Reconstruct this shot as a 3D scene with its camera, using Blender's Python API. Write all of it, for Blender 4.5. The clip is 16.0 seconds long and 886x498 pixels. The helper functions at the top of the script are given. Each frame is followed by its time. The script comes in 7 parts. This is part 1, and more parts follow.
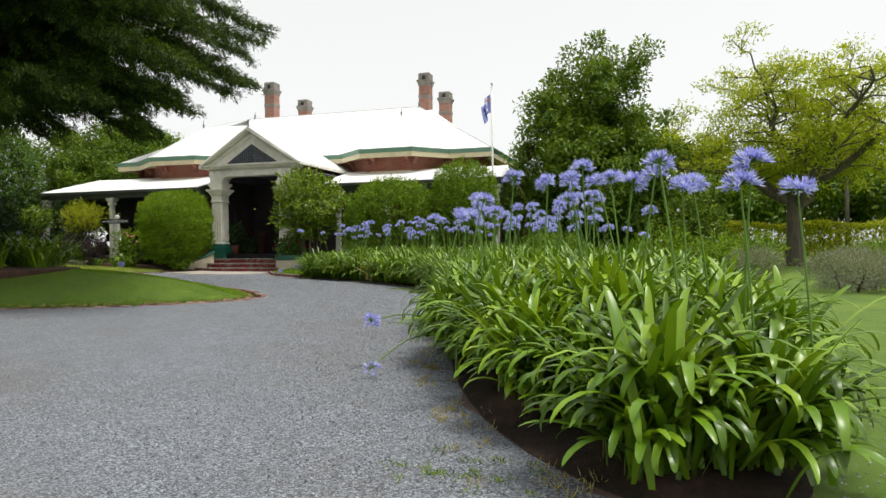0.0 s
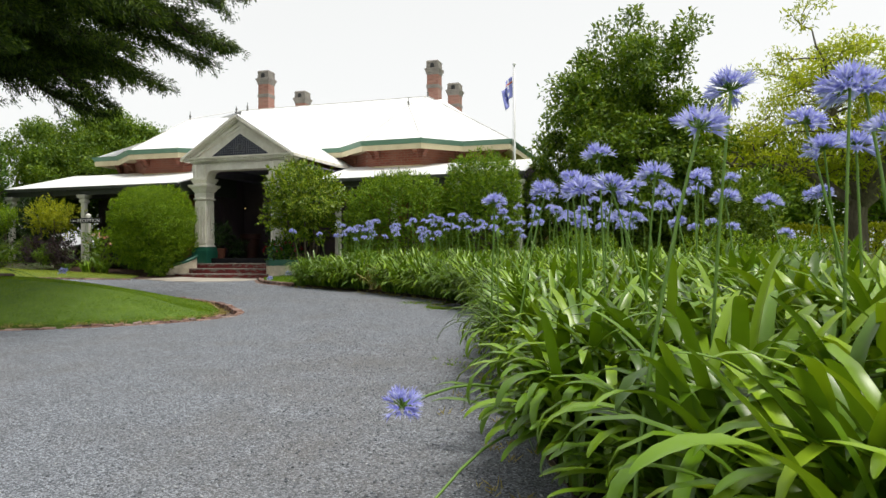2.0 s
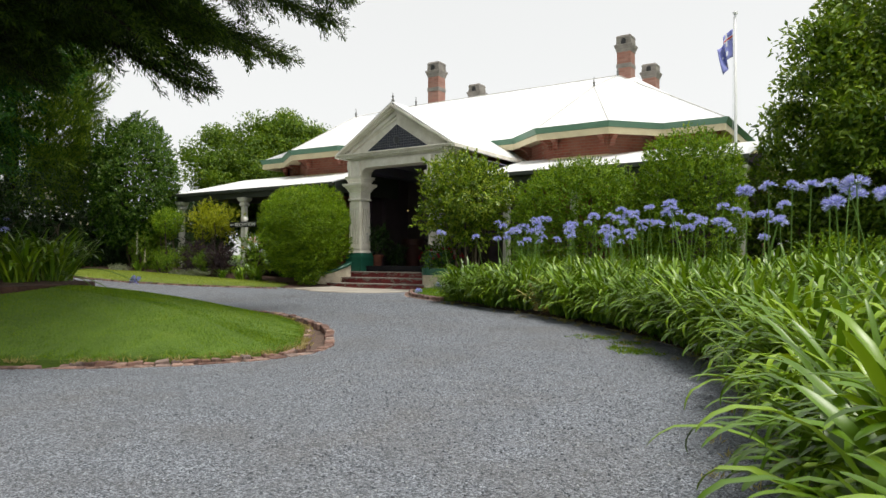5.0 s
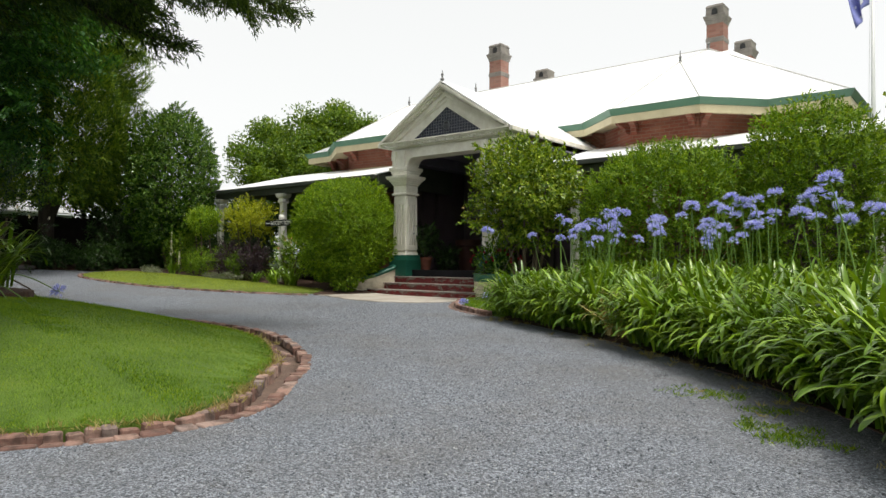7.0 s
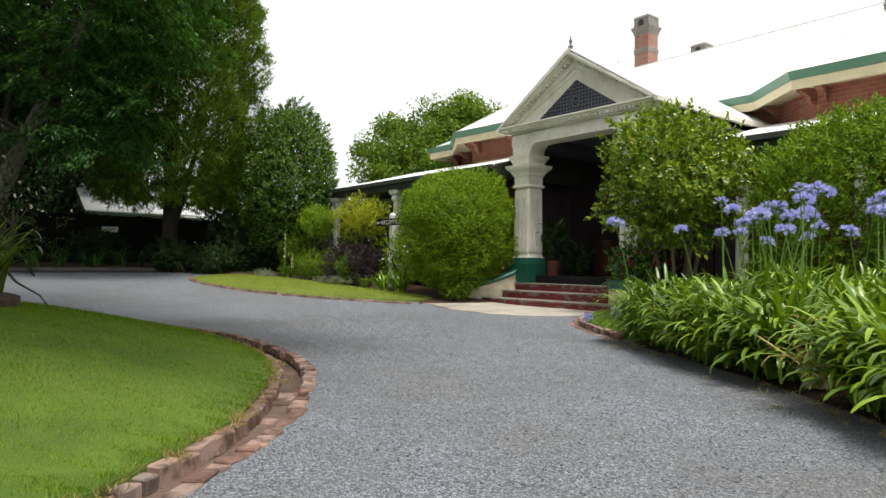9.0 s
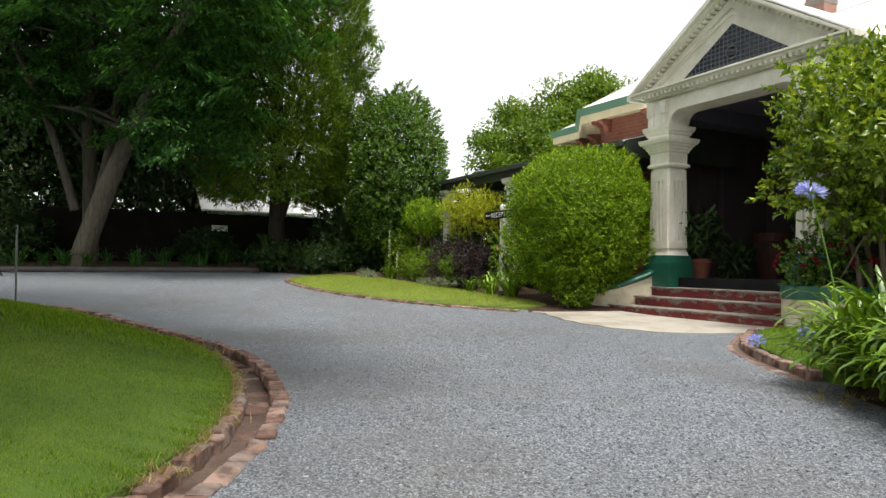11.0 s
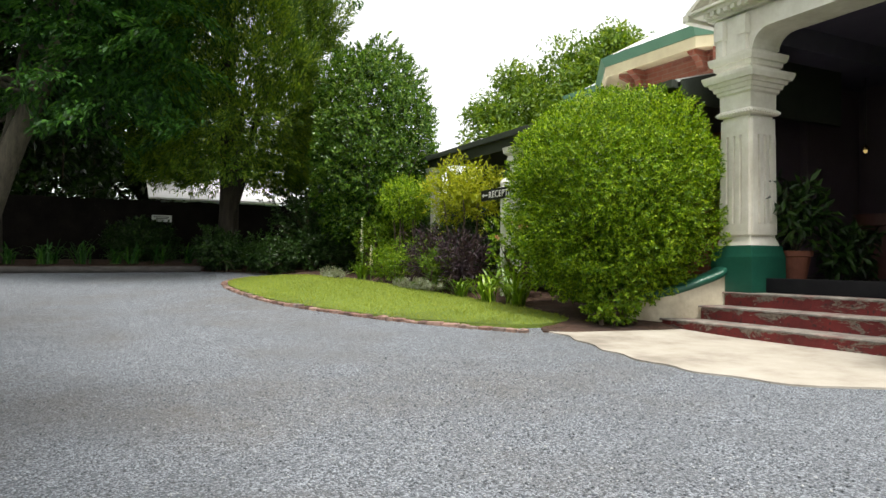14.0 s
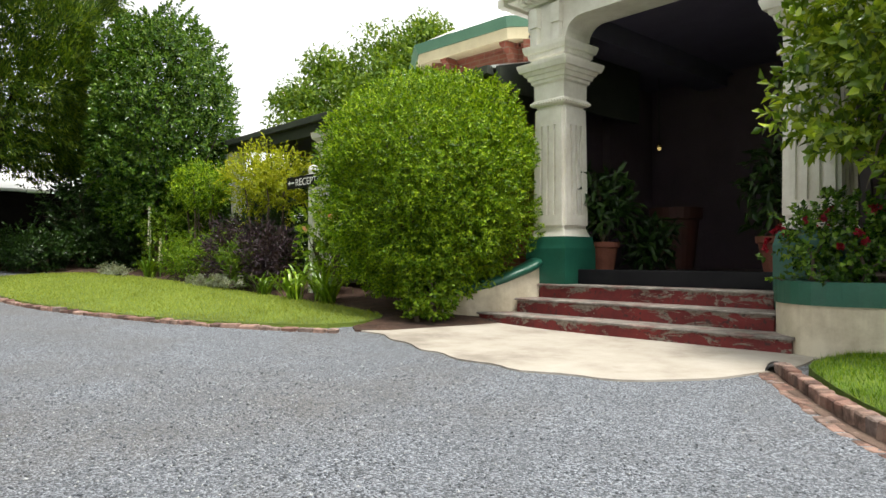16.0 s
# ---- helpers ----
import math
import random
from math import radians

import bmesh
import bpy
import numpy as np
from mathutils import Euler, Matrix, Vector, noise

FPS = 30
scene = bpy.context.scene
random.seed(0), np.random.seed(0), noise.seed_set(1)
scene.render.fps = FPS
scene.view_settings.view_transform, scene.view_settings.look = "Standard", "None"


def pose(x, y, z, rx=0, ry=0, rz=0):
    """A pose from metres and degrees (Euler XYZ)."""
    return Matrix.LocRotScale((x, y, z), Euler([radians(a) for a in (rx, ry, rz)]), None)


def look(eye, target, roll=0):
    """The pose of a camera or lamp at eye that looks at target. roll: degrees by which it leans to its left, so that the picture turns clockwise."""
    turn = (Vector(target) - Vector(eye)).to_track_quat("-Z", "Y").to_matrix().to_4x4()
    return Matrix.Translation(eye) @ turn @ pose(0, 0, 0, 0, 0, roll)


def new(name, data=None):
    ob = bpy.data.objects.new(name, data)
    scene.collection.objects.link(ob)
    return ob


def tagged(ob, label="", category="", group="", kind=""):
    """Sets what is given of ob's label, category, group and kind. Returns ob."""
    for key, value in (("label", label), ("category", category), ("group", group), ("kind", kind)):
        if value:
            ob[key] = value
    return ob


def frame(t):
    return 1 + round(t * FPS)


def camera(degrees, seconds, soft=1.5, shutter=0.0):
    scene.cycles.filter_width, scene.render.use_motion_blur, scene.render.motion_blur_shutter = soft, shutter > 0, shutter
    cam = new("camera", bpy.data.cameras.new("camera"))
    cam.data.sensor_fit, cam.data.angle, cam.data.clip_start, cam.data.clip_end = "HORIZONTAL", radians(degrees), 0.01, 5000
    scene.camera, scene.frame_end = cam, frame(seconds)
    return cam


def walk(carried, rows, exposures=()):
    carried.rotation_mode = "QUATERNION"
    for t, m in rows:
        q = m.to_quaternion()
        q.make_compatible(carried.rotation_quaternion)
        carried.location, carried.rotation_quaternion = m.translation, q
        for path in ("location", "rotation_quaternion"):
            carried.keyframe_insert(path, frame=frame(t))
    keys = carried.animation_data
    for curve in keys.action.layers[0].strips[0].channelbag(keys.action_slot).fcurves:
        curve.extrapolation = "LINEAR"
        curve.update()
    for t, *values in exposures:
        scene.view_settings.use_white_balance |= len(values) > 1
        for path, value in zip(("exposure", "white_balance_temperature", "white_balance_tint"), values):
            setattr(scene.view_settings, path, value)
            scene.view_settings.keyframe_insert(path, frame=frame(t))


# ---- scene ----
cam = camera(65.9, 16.0)
METRES, EYE, TILT, LEAN, TURN = 19.808, 1.03, 0.0, 0.0, 17.3
ROWS = [
    (0.0, 0.0, 0.0, 0.0, -0.0, -0.23, 0.58),
    (0.5, -0.0081, 0.037, -0.0001, 0.0, -0.13, 0.53),
    (1.0, -0.0147, 0.0771, -0.0005, 0.01, -0.03, 0.48),
    (1.5, -0.0187, 0.1136, -0.0009, 0.02, 0.06, 0.42),
    (2.0, -0.0217, 0.1507, -0.0011, 0.02, 0.16, 0.38),
    (2.5, -0.023, 0.1842, -0.0015, 0.43, 0.22, 0.39),
    (3.0, -0.0235, 0.2202, -0.0018, 0.49, 0.31, 0.32),
    (3.5, -0.0235, 0.2516, -0.002, 0.81, 0.36, 0.29),
    (4.0, -0.0223, 0.2831, -0.002, 3.2, 0.48, 0.23),
    (4.5, -0.0223, 0.3138, -0.0023, 8.56, 0.69, 0.15),
    (5.0, -0.0233, 0.3461, -0.0026, 15.71, 0.95, -0.09),
    (7.5, -0.0492, 0.5198, -0.0006, 23.36, 1.16, -0.43),
    (8.0, -0.0568, 0.5535, -0.0008, 26.57, 1.24, -0.47),
    (8.5, -0.0628, 0.5844, -0.0009, 30.69, 1.32, -0.6),
    (9.0, -0.0704, 0.6173, -0.0013, 34.2, 1.38, -0.71),
    (9.5, -0.0795, 0.6462, -0.0016, 37.69, 1.41, -0.81),
    (10.0, -0.0927, 0.6771, -0.0021, 42.2, 1.44, -0.94),
    (12.5, -0.1863, 0.8146, -0.003, 46.75, 1.31, -0.71),
    (13.0, -0.2076, 0.8378, -0.0029, 46.76, 1.23, -0.64),
    (13.5, -0.2319, 0.864, -0.0024, 46.77, 1.12, -0.52),
    (14.0, -0.2551, 0.8892, -0.0022, 46.12, 1.02, -0.43),
    (14.5, -0.2774, 0.913, -0.0022, 44.66, 1.27, -0.46),
    (15.0, -0.2819, 0.9195, -0.0028, 40.83, 1.23, -0.34),
    (15.5, -0.2807, 0.9204, -0.0036, 35.37, 1.03, -0.18),
    (16.0, -0.2787, 0.9196, -0.0046, 30.44, 0.8, -0.05),
]
walk(cam, [(t, pose(0, 0, EYE, TILT, LEAN, TURN) @ pose(METRES * x, METRES * y, METRES * z, 90 + pitch, roll, yaw)) for t, x, y, z, yaw, pitch, roll in ROWS],
     exposures=[(0.0, -0.13), (3.0, -0.12), (5.0, -0.18), (8.0, 0.0), (10.0, 0.2), (12.5, 0.42), (16.0, 0.5)])

# ---- world and light ----
SUN_EL, SUN_AZ = 72.0, 100.0
world = bpy.data.worlds.new("overcast_sky")
scene.world = world
world.use_nodes = True
wn = world.node_tree.nodes
wl = world.node_tree.links
sky = wn.new("ShaderNodeTexSky")
sky.sky_type = "NISHITA"
sky.sun_disc = False
sky.sun_elevation = radians(SUN_EL)
sky.sun_rotation = radians(SUN_AZ)
sky.dust_density = 3.0
pale = wn.new("ShaderNodeHueSaturation")
pale.inputs["Saturation"].default_value = 0.12
wl.new(sky.outputs["Color"], pale.inputs["Color"])
veil = wn.new("ShaderNodeMix")
veil.data_type = "RGBA"
veil.inputs["Factor"].default_value = 0.40
veil.inputs["B"].default_value = (11.4, 11.5, 11.2, 1)
wl.new(pale.outputs["Color"], veil.inputs["A"])
wl.new(veil.outputs["Result"], wn["Background"].inputs["Color"])
wn["Background"].inputs["Strength"].default_value = 0.15
sun = new("sun", bpy.data.lights.new("sun", "SUN"))
sun.data.energy = 3.6
sun.data.angle = radians(18)
sun.data.color = (1.0, 0.95, 0.86)
_el, _az = radians(SUN_EL), radians(SUN_AZ)
sun.matrix_basis = look((0, 0, 30), (-30 * math.cos(_el) * math.sin(_az), -30 * math.cos(_el) * math.cos(_az), 30 - 30 * math.sin(_el)))


# ---- materials ----
class Nodes:
    """A small wrapper that makes and links shader nodes."""

    def __init__(self, name):
        self.mat = bpy.data.materials.new(name)
        self.mat.use_nodes = True
        self.t = self.mat.node_tree
        self.bsdf = self.t.nodes["Principled BSDF"]
        self.out = self.t.nodes["Material Output"]
        self.co = self.t.nodes.new("ShaderNodeTexCoord").outputs["Object"]
        self.geo = self.t.nodes.new("ShaderNodeNewGeometry")

    def put(self, sock, v):
        if isinstance(v, bpy.types.NodeSocket):
            self.t.links.new(v, sock)
        elif v is not None:
            sock.default_value = v

    def world_co(self):
        return self.geo.outputs["Position"]

    def noise(self, scale, detail=4.0, rough=0.6, co=None, dist=0.0):
        n = self.t.nodes.new("ShaderNodeTexNoise")
        n.inputs["Scale"].default_value = scale
        n.inputs["Detail"].default_value = detail
        n.inputs["Roughness"].default_value = rough
        n.inputs["Distortion"].default_value = dist
        self.put(n.inputs["Vector"], co or self.world_co())
        return n.outputs["Fac"]

    def voronoi(self, scale, out="Distance", feature="F1", co=None):
        n = self.t.nodes.new("ShaderNodeTexVoronoi")
        n.feature = feature
        n.inputs["Scale"].default_value = scale
        self.put(n.inputs["Vector"], co or self.world_co())
        return n.outputs[out]

    def ramp(self, fac, stops):
        n = self.t.nodes.new("ShaderNodeValToRGB")
        e = n.color_ramp.elements
        while len(e) < len(stops):
            e.new(0.5)
        for el, (p, c) in zip(e, stops):
            el.position = p
            el.color = (*c, 1) if len(c) == 3 else c
        self.put(n.inputs["Fac"], fac)
        return n.outputs["Color"]

    def mix(self, fac, a, b, kind="MIX"):
        n = self.t.nodes.new("ShaderNodeMix")
        n.data_type = "RGBA"
        n.blend_type = kind
        self.put(n.inputs["Factor"], fac)
        for s, v in (("A", a), ("B", b)):
            self.put(n.inputs[s], (*v, 1) if isinstance(v, tuple) else v)
        return n.outputs["Result"]

    def math(self, op, a, b=None):
        n = self.t.nodes.new("ShaderNodeMath")
        n.operation = op
        self.put(n.inputs[0], a)
        self.put(n.inputs[1], b)
        return n.outputs[0]

    def bump(self, height, strength=0.5, distance=0.01):
        n = self.t.nodes.new("ShaderNodeBump")
        n.inputs["Strength"].default_value = strength
        n.inputs["Distance"].default_value = distance
        self.put(n.inputs["Height"], height)
        self.t.links.new(n.outputs["Normal"], self.bsdf.inputs["Normal"])

    def random(self):
        return self.t.nodes.new("ShaderNodeObjectInfo").outputs["Random"]

    def island(self):
        return self.geo.outputs["Random Per Island"]

    def done(self, colour, rough=0.6, metal=0.0, spec=None):
        self.put(self.bsdf.inputs["Base Color"], (*colour, 1) if isinstance(colour, tuple) else colour)
        self.put(self.bsdf.inputs["Roughness"], rough)
        self.bsdf.inputs["Metallic"].default_value = metal
        if spec is not None:
            self.bsdf.inputs["Specular IOR Level"].default_value = spec
        return self.mat


def grained(name, dark, light, scale=3.0, fine=60.0, rough=0.7, bump=0.3, dist=0.004, metal=0.0, spec=None):
    """A surface of two tones with coarse stains and fine grain."""
    n = Nodes(name)
    a = n.noise(scale, 5.0)
    b = n.noise(fine, 3.0)
    c = n.ramp(n.math("ADD", n.math("MULTIPLY", a, 0.65), n.math("MULTIPLY", b, 0.35)), [(0.32, dark), (0.68, light)])
    n.bump(b, bump, dist)
    return n.done(c, rough, metal, spec)


def leafy(name, dark, mid, light, rough=0.42, through_light=0.28, per_object=False, scale=0.9, veins=False, spec=0.28):
    """Leaves: colour by leaf and by drift, a soft gloss, some light let through."""
    n = Nodes(name)
    r = n.island()
    drift = n.noise(scale, 2.0)
    if per_object:
        r = n.math("ADD", n.math("MULTIPLY", r, 0.75), n.math("MULTIPLY", n.random(), 0.25))
    f = n.math("ADD", n.math("MULTIPLY", r, 0.6), n.math("MULTIPLY", drift, 0.4))
    c = n.ramp(f, [(0.15, dark), (0.5, mid), (0.85, light)])
    if veins:
        c = n.mix(n.math("MULTIPLY", n.noise(38.0, 3.0), 0.12), c, light)
    n.done(c, rough, 0.0, spec)
    t = n.t.nodes.new("ShaderNodeBsdfTranslucent")
    warm = n.mix(1.0, c, (1.75, 1.55, 0.55), "MULTIPLY")
    n.t.links.new(warm, t.inputs["Color"])
    m = n.t.nodes.new("ShaderNodeMixShader")
    m.inputs[0].default_value = through_light
    n.t.links.new(n.bsdf.outputs[0], m.inputs[1])
    n.t.links.new(t.outputs[0], m.inputs[2])
    n.t.links.new(m.outputs[0], n.out.inputs["Surface"])
    return n.mat


def make_gravel():
    n = Nodes("blue_metal_gravel")
    cell = n.voronoi(140.0, "Color")
    hsv = n.t.nodes.new("ShaderNodeSeparateColor")
    n.t.links.new(cell, hsv.inputs[0])
    c = n.ramp(hsv.outputs[0], [(0.0, (0.020, 0.023, 0.028)), (0.25, (0.080, 0.092, 0.110)), (0.6, (0.190, 0.210, 0.244)), (1.0, (0.47, 0.51, 0.57))])
    big = n.noise(0.45, 6.0, 0.7)
    c = n.mix(n.ramp(big, [(0.46, (0, 0, 0)), (0.68, (0.6, 0.6, 0.6))]), c, (0.135, 0.118, 0.098))
    c = n.mix(n.ramp(n.noise(2.2, 4.0), [(0.35, (0.35, 0.35, 0.35)), (0.6, (0, 0, 0))]), c, (0.13, 0.14, 0.155))
    c = n.mix(n.ramp(n.noise(48.0, 3.0, 0.7), [(0.36, (0.55, 0.55, 0.55)), (0.52, (0, 0, 0))]), c, (0.040, 0.043, 0.050))
    c = n.mix(n.ramp(n.noise(61.0, 3.0, 0.7), [(0.52, (0, 0, 0)), (0.70, (0.5, 0.5, 0.5))]), c, (0.40, 0.42, 0.46))
    h = n.math("ADD", n.math("MULTIPLY", n.voronoi(140.0), -1.0), n.math("MULTIPLY", n.noise(140.0, 2.0), 0.3))
    n.bump(h, 1.0, 0.009)
    return n.done(c, 0.8)


def make_grass_ground(name="lawn_turf", pale=(0, 0, 0)):
    n = Nodes(name)
    c = n.ramp(n.noise(1.1, 5.0, 0.7), [(0.3, (0.070, 0.140, 0.006)), (0.55, (0.125, 0.222, 0.010)), (0.78, (0.21, 0.275, 0.033))])
    c = n.mix(1.0, c, pale, "ADD")
    c = n.mix(n.ramp(n.noise(160.0, 3.0), [(0.35, (0.6, 0.6, 0.6)), (0.6, (0, 0, 0))]), c, (0.045, 0.075, 0.015))
    n.bump(n.noise(120.0, 3.0), 0.9, 0.02)
    return n.done(c, 0.85)


def make_soil():
    n = Nodes("red_brown_soil")
    c = n.ramp(n.noise(7.0, 6.0, 0.7), [(0.3, (0.030, 0.016, 0.010)), (0.55, (0.075, 0.038, 0.024)), (0.75, (0.14, 0.085, 0.055))])
    n.bump(n.noise(40.0, 5.0), 0.9, 0.02)
    return n.done(c, 0.95)


def make_kerb_brick():
    n = Nodes("weathered_kerb_brick")
    c = n.ramp(n.random(), [(0.0, (0.15, 0.080, 0.062)), (0.4, (0.27, 0.150, 0.115)), (0.75, (0.40, 0.265, 0.21)), (1.0, (0.24, 0.185, 0.165))])
    c = n.mix(n.ramp(n.noise(14.0, 5.0), [(0.5, (0, 0, 0)), (0.75, (0.6, 0.6, 0.6))]), c, (0.32, 0.26, 0.21))
    c = n.mix(n.ramp(n.noise(9.0, 5.0), [(0.38, (0.75, 0.75, 0.75)), (0.56, (0, 0, 0))]), c, (0.055, 0.034, 0.027))
    n.bump(n.noise(55.0, 6.0, 0.75), 1.0, 0.010)
    return n.done(c, 0.9)


def make_wall_brick(name="red_house_brick", one=(0.30, 0.085, 0.050, 1), two=(0.22, 0.060, 0.038, 1), worn=(0.36, 0.20, 0.15)):
    n = Nodes(name)
    b = n.t.nodes.new("ShaderNodeTexBrick")
    b.inputs["Scale"].default_value = 1.0
    b.inputs["Brick Width"].default_value = 0.24
    b.inputs["Row Height"].default_value = 0.086
    b.inputs["Mortar Size"].default_value = 0.008
    b.inputs["Color1"].default_value = one
    b.inputs["Color2"].default_value = two
    b.inputs["Mortar"].default_value = (0.26, 0.16, 0.12, 1)
    sep = n.t.nodes.new("ShaderNodeSeparateXYZ")
    n.t.links.new(n.world_co(), sep.inputs[0])
    com = n.t.nodes.new("ShaderNodeCombineXYZ")
    n.t.links.new(n.math("ADD", sep.outputs[0], sep.outputs[1]), com.inputs[0])
    n.t.links.new(sep.outputs[2], com.inputs[1])
    n.t.links.new(com.outputs[0], b.inputs["Vector"])
    c = n.mix(n.ramp(n.noise(1.6, 5.0), [(0.4, (0, 0, 0)), (0.75, (0.5, 0.5, 0.5))]), b.outputs["Color"], worn)
    n.bump(n.math("ADD", n.math("MULTIPLY", b.outputs["Fac"], -1.0), n.math("MULTIPLY", n.noise(50.0), 0.4)), 0.6, 0.01)
    return n.done(c, 0.85)


def make_roof():
    n = Nodes("white_corrugated_iron")
    c = n.ramp(n.noise(0.8, 6.0), [(0.3, (0.74, 0.75, 0.75)), (0.7, (0.86, 0.87, 0.87))])
    w = n.t.nodes.new("ShaderNodeTexWave")
    w.inputs["Scale"].default_value = 3.3
    w.inputs["Distortion"].default_value = 0.0
    w.bands_direction = "X"
    n.t.links.new(n.world_co(), w.inputs["Vector"])
    n.bump(w.outputs["Fac"], 0.5, 0.02)
    return n.done(c, 0.45)


def make_worn_red():
    n = Nodes("worn_red_step_paint")
    red = n.ramp(n.noise(4.0, 4.0), [(0.3, (0.10, 0.012, 0.012)), (0.7, (0.20, 0.024, 0.022))])
    bare = n.ramp(n.noise(30.0, 4.0), [(0.3, (0.13, 0.10, 0.08)), (0.7, (0.29, 0.245, 0.20))])
    sep = n.t.nodes.new("ShaderNodeSeparateXYZ")
    n.t.links.new(n.world_co(), sep.inputs[0])
    rim = n.math("POWER", n.math("FRACT", n.math("MULTIPLY", n.math("SUBTRACT", sep.outputs[2], 0.165), 6.25)), 2.5)
    long = n.t.nodes.new("ShaderNodeMapping")
    long.inputs["Scale"].default_value = (0.55, 1.0, 1.3)
    n.t.links.new(n.world_co(), long.inputs["Vector"])
    wear = n.ramp(n.math("ADD", n.noise(6.5, 6.0, 0.72, co=long.outputs[0], dist=0.8), n.math("MULTIPLY", rim, 0.22)), [(0.57, (0, 0, 0)), (0.62, (1, 1, 1))])
    c = n.mix(wear, red, bare)
    c = n.mix(n.ramp(n.noise(22.0, 4.0), [(0.58, (0, 0, 0)), (0.66, (0.8, 0.8, 0.8))]), c, (0.035, 0.022, 0.02))
    n.bump(n.math("ADD", n.noise(45.0, 4.0), n.math("MULTIPLY", wear, 0.4)), 0.6, 0.008)
    return n.done(c, 0.75)


def make_step_tread():
    n = Nodes("worn_grey_tread")
    c = n.ramp(n.noise(5.0, 6.0, 0.7), [(0.35, (0.11, 0.10, 0.09)), (0.55, (0.24, 0.215, 0.19)), (0.75, (0.40, 0.37, 0.33))])
    c = n.mix(n.ramp(n.noise(3.4, 4.0, dist=0.5), [(0.5, (0, 0, 0)), (0.62, (0.45, 0.45, 0.45))]), c, (0.17, 0.04, 0.036))
    n.bump(n.noise(60.0, 4.0), 0.5, 0.006)
    return n.done(c, 0.8)


def make_cream(name="cream_paint", base=(0.84, 0.815, 0.735), dirt=(0.56, 0.52, 0.43)):
    n = Nodes(name)
    c = n.ramp(n.noise(2.2, 6.0, 0.7), [(0.38, base), (0.8, dirt)])
    streak = n.t.nodes.new("ShaderNodeMapping")
    streak.inputs["Scale"].default_value = (9, 9, 0.9)
    n.t.links.new(n.world_co(), streak.inputs["Vector"])
    c = n.mix(n.ramp(n.noise(1.3, 5.0, 0.7, co=streak.outputs[0]), [(0.55, (0, 0, 0)), (0.8, (0.45, 0.45, 0.45))]), c, dirt)
    n.bump(n.noise(55.0, 3.0), 0.25, 0.003)
    return n.done(c, 0.55)


def make_concrete():
    n = Nodes("sandy_concrete")
    c = n.ramp(n.noise(1.7, 6.0, 0.68), [(0.3, (0.24, 0.21, 0.175)), (0.5, (0.37, 0.335, 0.285)), (0.72, (0.45, 0.42, 0.37))])
    c = n.mix(n.ramp(n.noise(0.9, 3.0, dist=1.2), [(0.60, (0, 0, 0)), (0.72, (0.55, 0.55, 0.55))]), c, (0.20, 0.17, 0.14))
    n.bump(n.noise(70.0, 5.0), 0.4, 0.004)
    return n.done(c, 0.85)


def make_bark(name, dark, light):
    n = Nodes(name)
    m = n.t.nodes.new("ShaderNodeMapping")
    m.inputs["Scale"].default_value = (7, 7, 1.2)
    n.t.links.new(n.world_co(), m.inputs["Vector"])
    f = n.noise(2.0, 6.0, 0.7, co=m.outputs[0])
    c = n.ramp(f, [(0.3, dark), (0.7, light)])
    n.bump(f, 0.9, 0.03)
    return n.done(c, 0.9)


def make_petal():
    n = Nodes("agapanthus_petal")
    f = n.math("ADD", n.math("MULTIPLY", n.island(), 0.6), n.math("MULTIPLY", n.noise(30.0, 2.0), 0.4))
    c = n.ramp(f, [(0.15, (0.30, 0.31, 0.74)), (0.5, (0.49, 0.51, 0.88)), (0.85, (0.75, 0.78, 0.96))])
    n.done(c, 0.5)
    t = n.t.nodes.new("ShaderNodeBsdfTranslucent")
    n.t.links.new(c, t.inputs["Color"])
    m = n.t.nodes.new("ShaderNodeMixShader")
    m.inputs[0].default_value = 0.35
    n.t.links.new(n.bsdf.outputs[0], m.inputs[1])
    n.t.links.new(t.outputs[0], m.inputs[2])
    n.t.links.new(m.outputs[0], n.out.inputs["Surface"])
    return n.mat


def make_stone():
    n = Nodes("gravel_chip")
    return n.done(n.ramp(n.island(), [(0.0, (0.07, 0.078, 0.09)), (0.4, (0.15, 0.165, 0.19)), (0.75, (0.25, 0.27, 0.30)), (1.0, (0.46, 0.47, 0.48))]), 0.75)


STONE = make_stone()
GRAVEL, TURF, SOIL = make_gravel(), make_grass_ground(), make_soil()
TURF_PALE = make_grass_ground("faded_turf", (0.075, 0.06, 0.018))
KERB_BRICK, WALL_BRICK, ROOF = make_kerb_brick(), make_wall_brick(), make_roof()
CHIMNEY_BRICK = make_wall_brick("weathered_chimney_brick", (0.34, 0.165, 0.125, 1), (0.25, 0.105, 0.078, 1), (0.30, 0.22, 0.18))
CREAM = make_cream()
CREAM_WALL = make_cream("cream_plinth_paint", (0.68, 0.62, 0.48), (0.30, 0.24, 0.15))
TRIM = make_cream("pale_yellow_trim", (0.66, 0.58, 0.38), (0.50, 0.42, 0.26))
WHITE = make_cream("white_post_paint", (0.74, 0.73, 0.69), (0.50, 0.47, 0.40))
GREEN = grained("dark_green_paint", (0.010, 0.075, 0.050), (0.022, 0.120, 0.080), 3.0, 50.0, 0.35, 0.1)
GREEN_GUTTER = grained("green_gutter_paint", (0.075, 0.175, 0.115), (0.105, 0.22, 0.145), 2.0, 40.0, 0.4, 0.1)
WORN_RED, TREAD, CONCRETE = make_worn_red(), make_step_tread(), make_concrete()
BLACK_EDGE = grained("black_step_paint", (0.005, 0.005, 0.007), (0.014, 0.014, 0.016), 4.0, 60.0, 0.6, 0.3, 0.004, 0.0, 0.15)
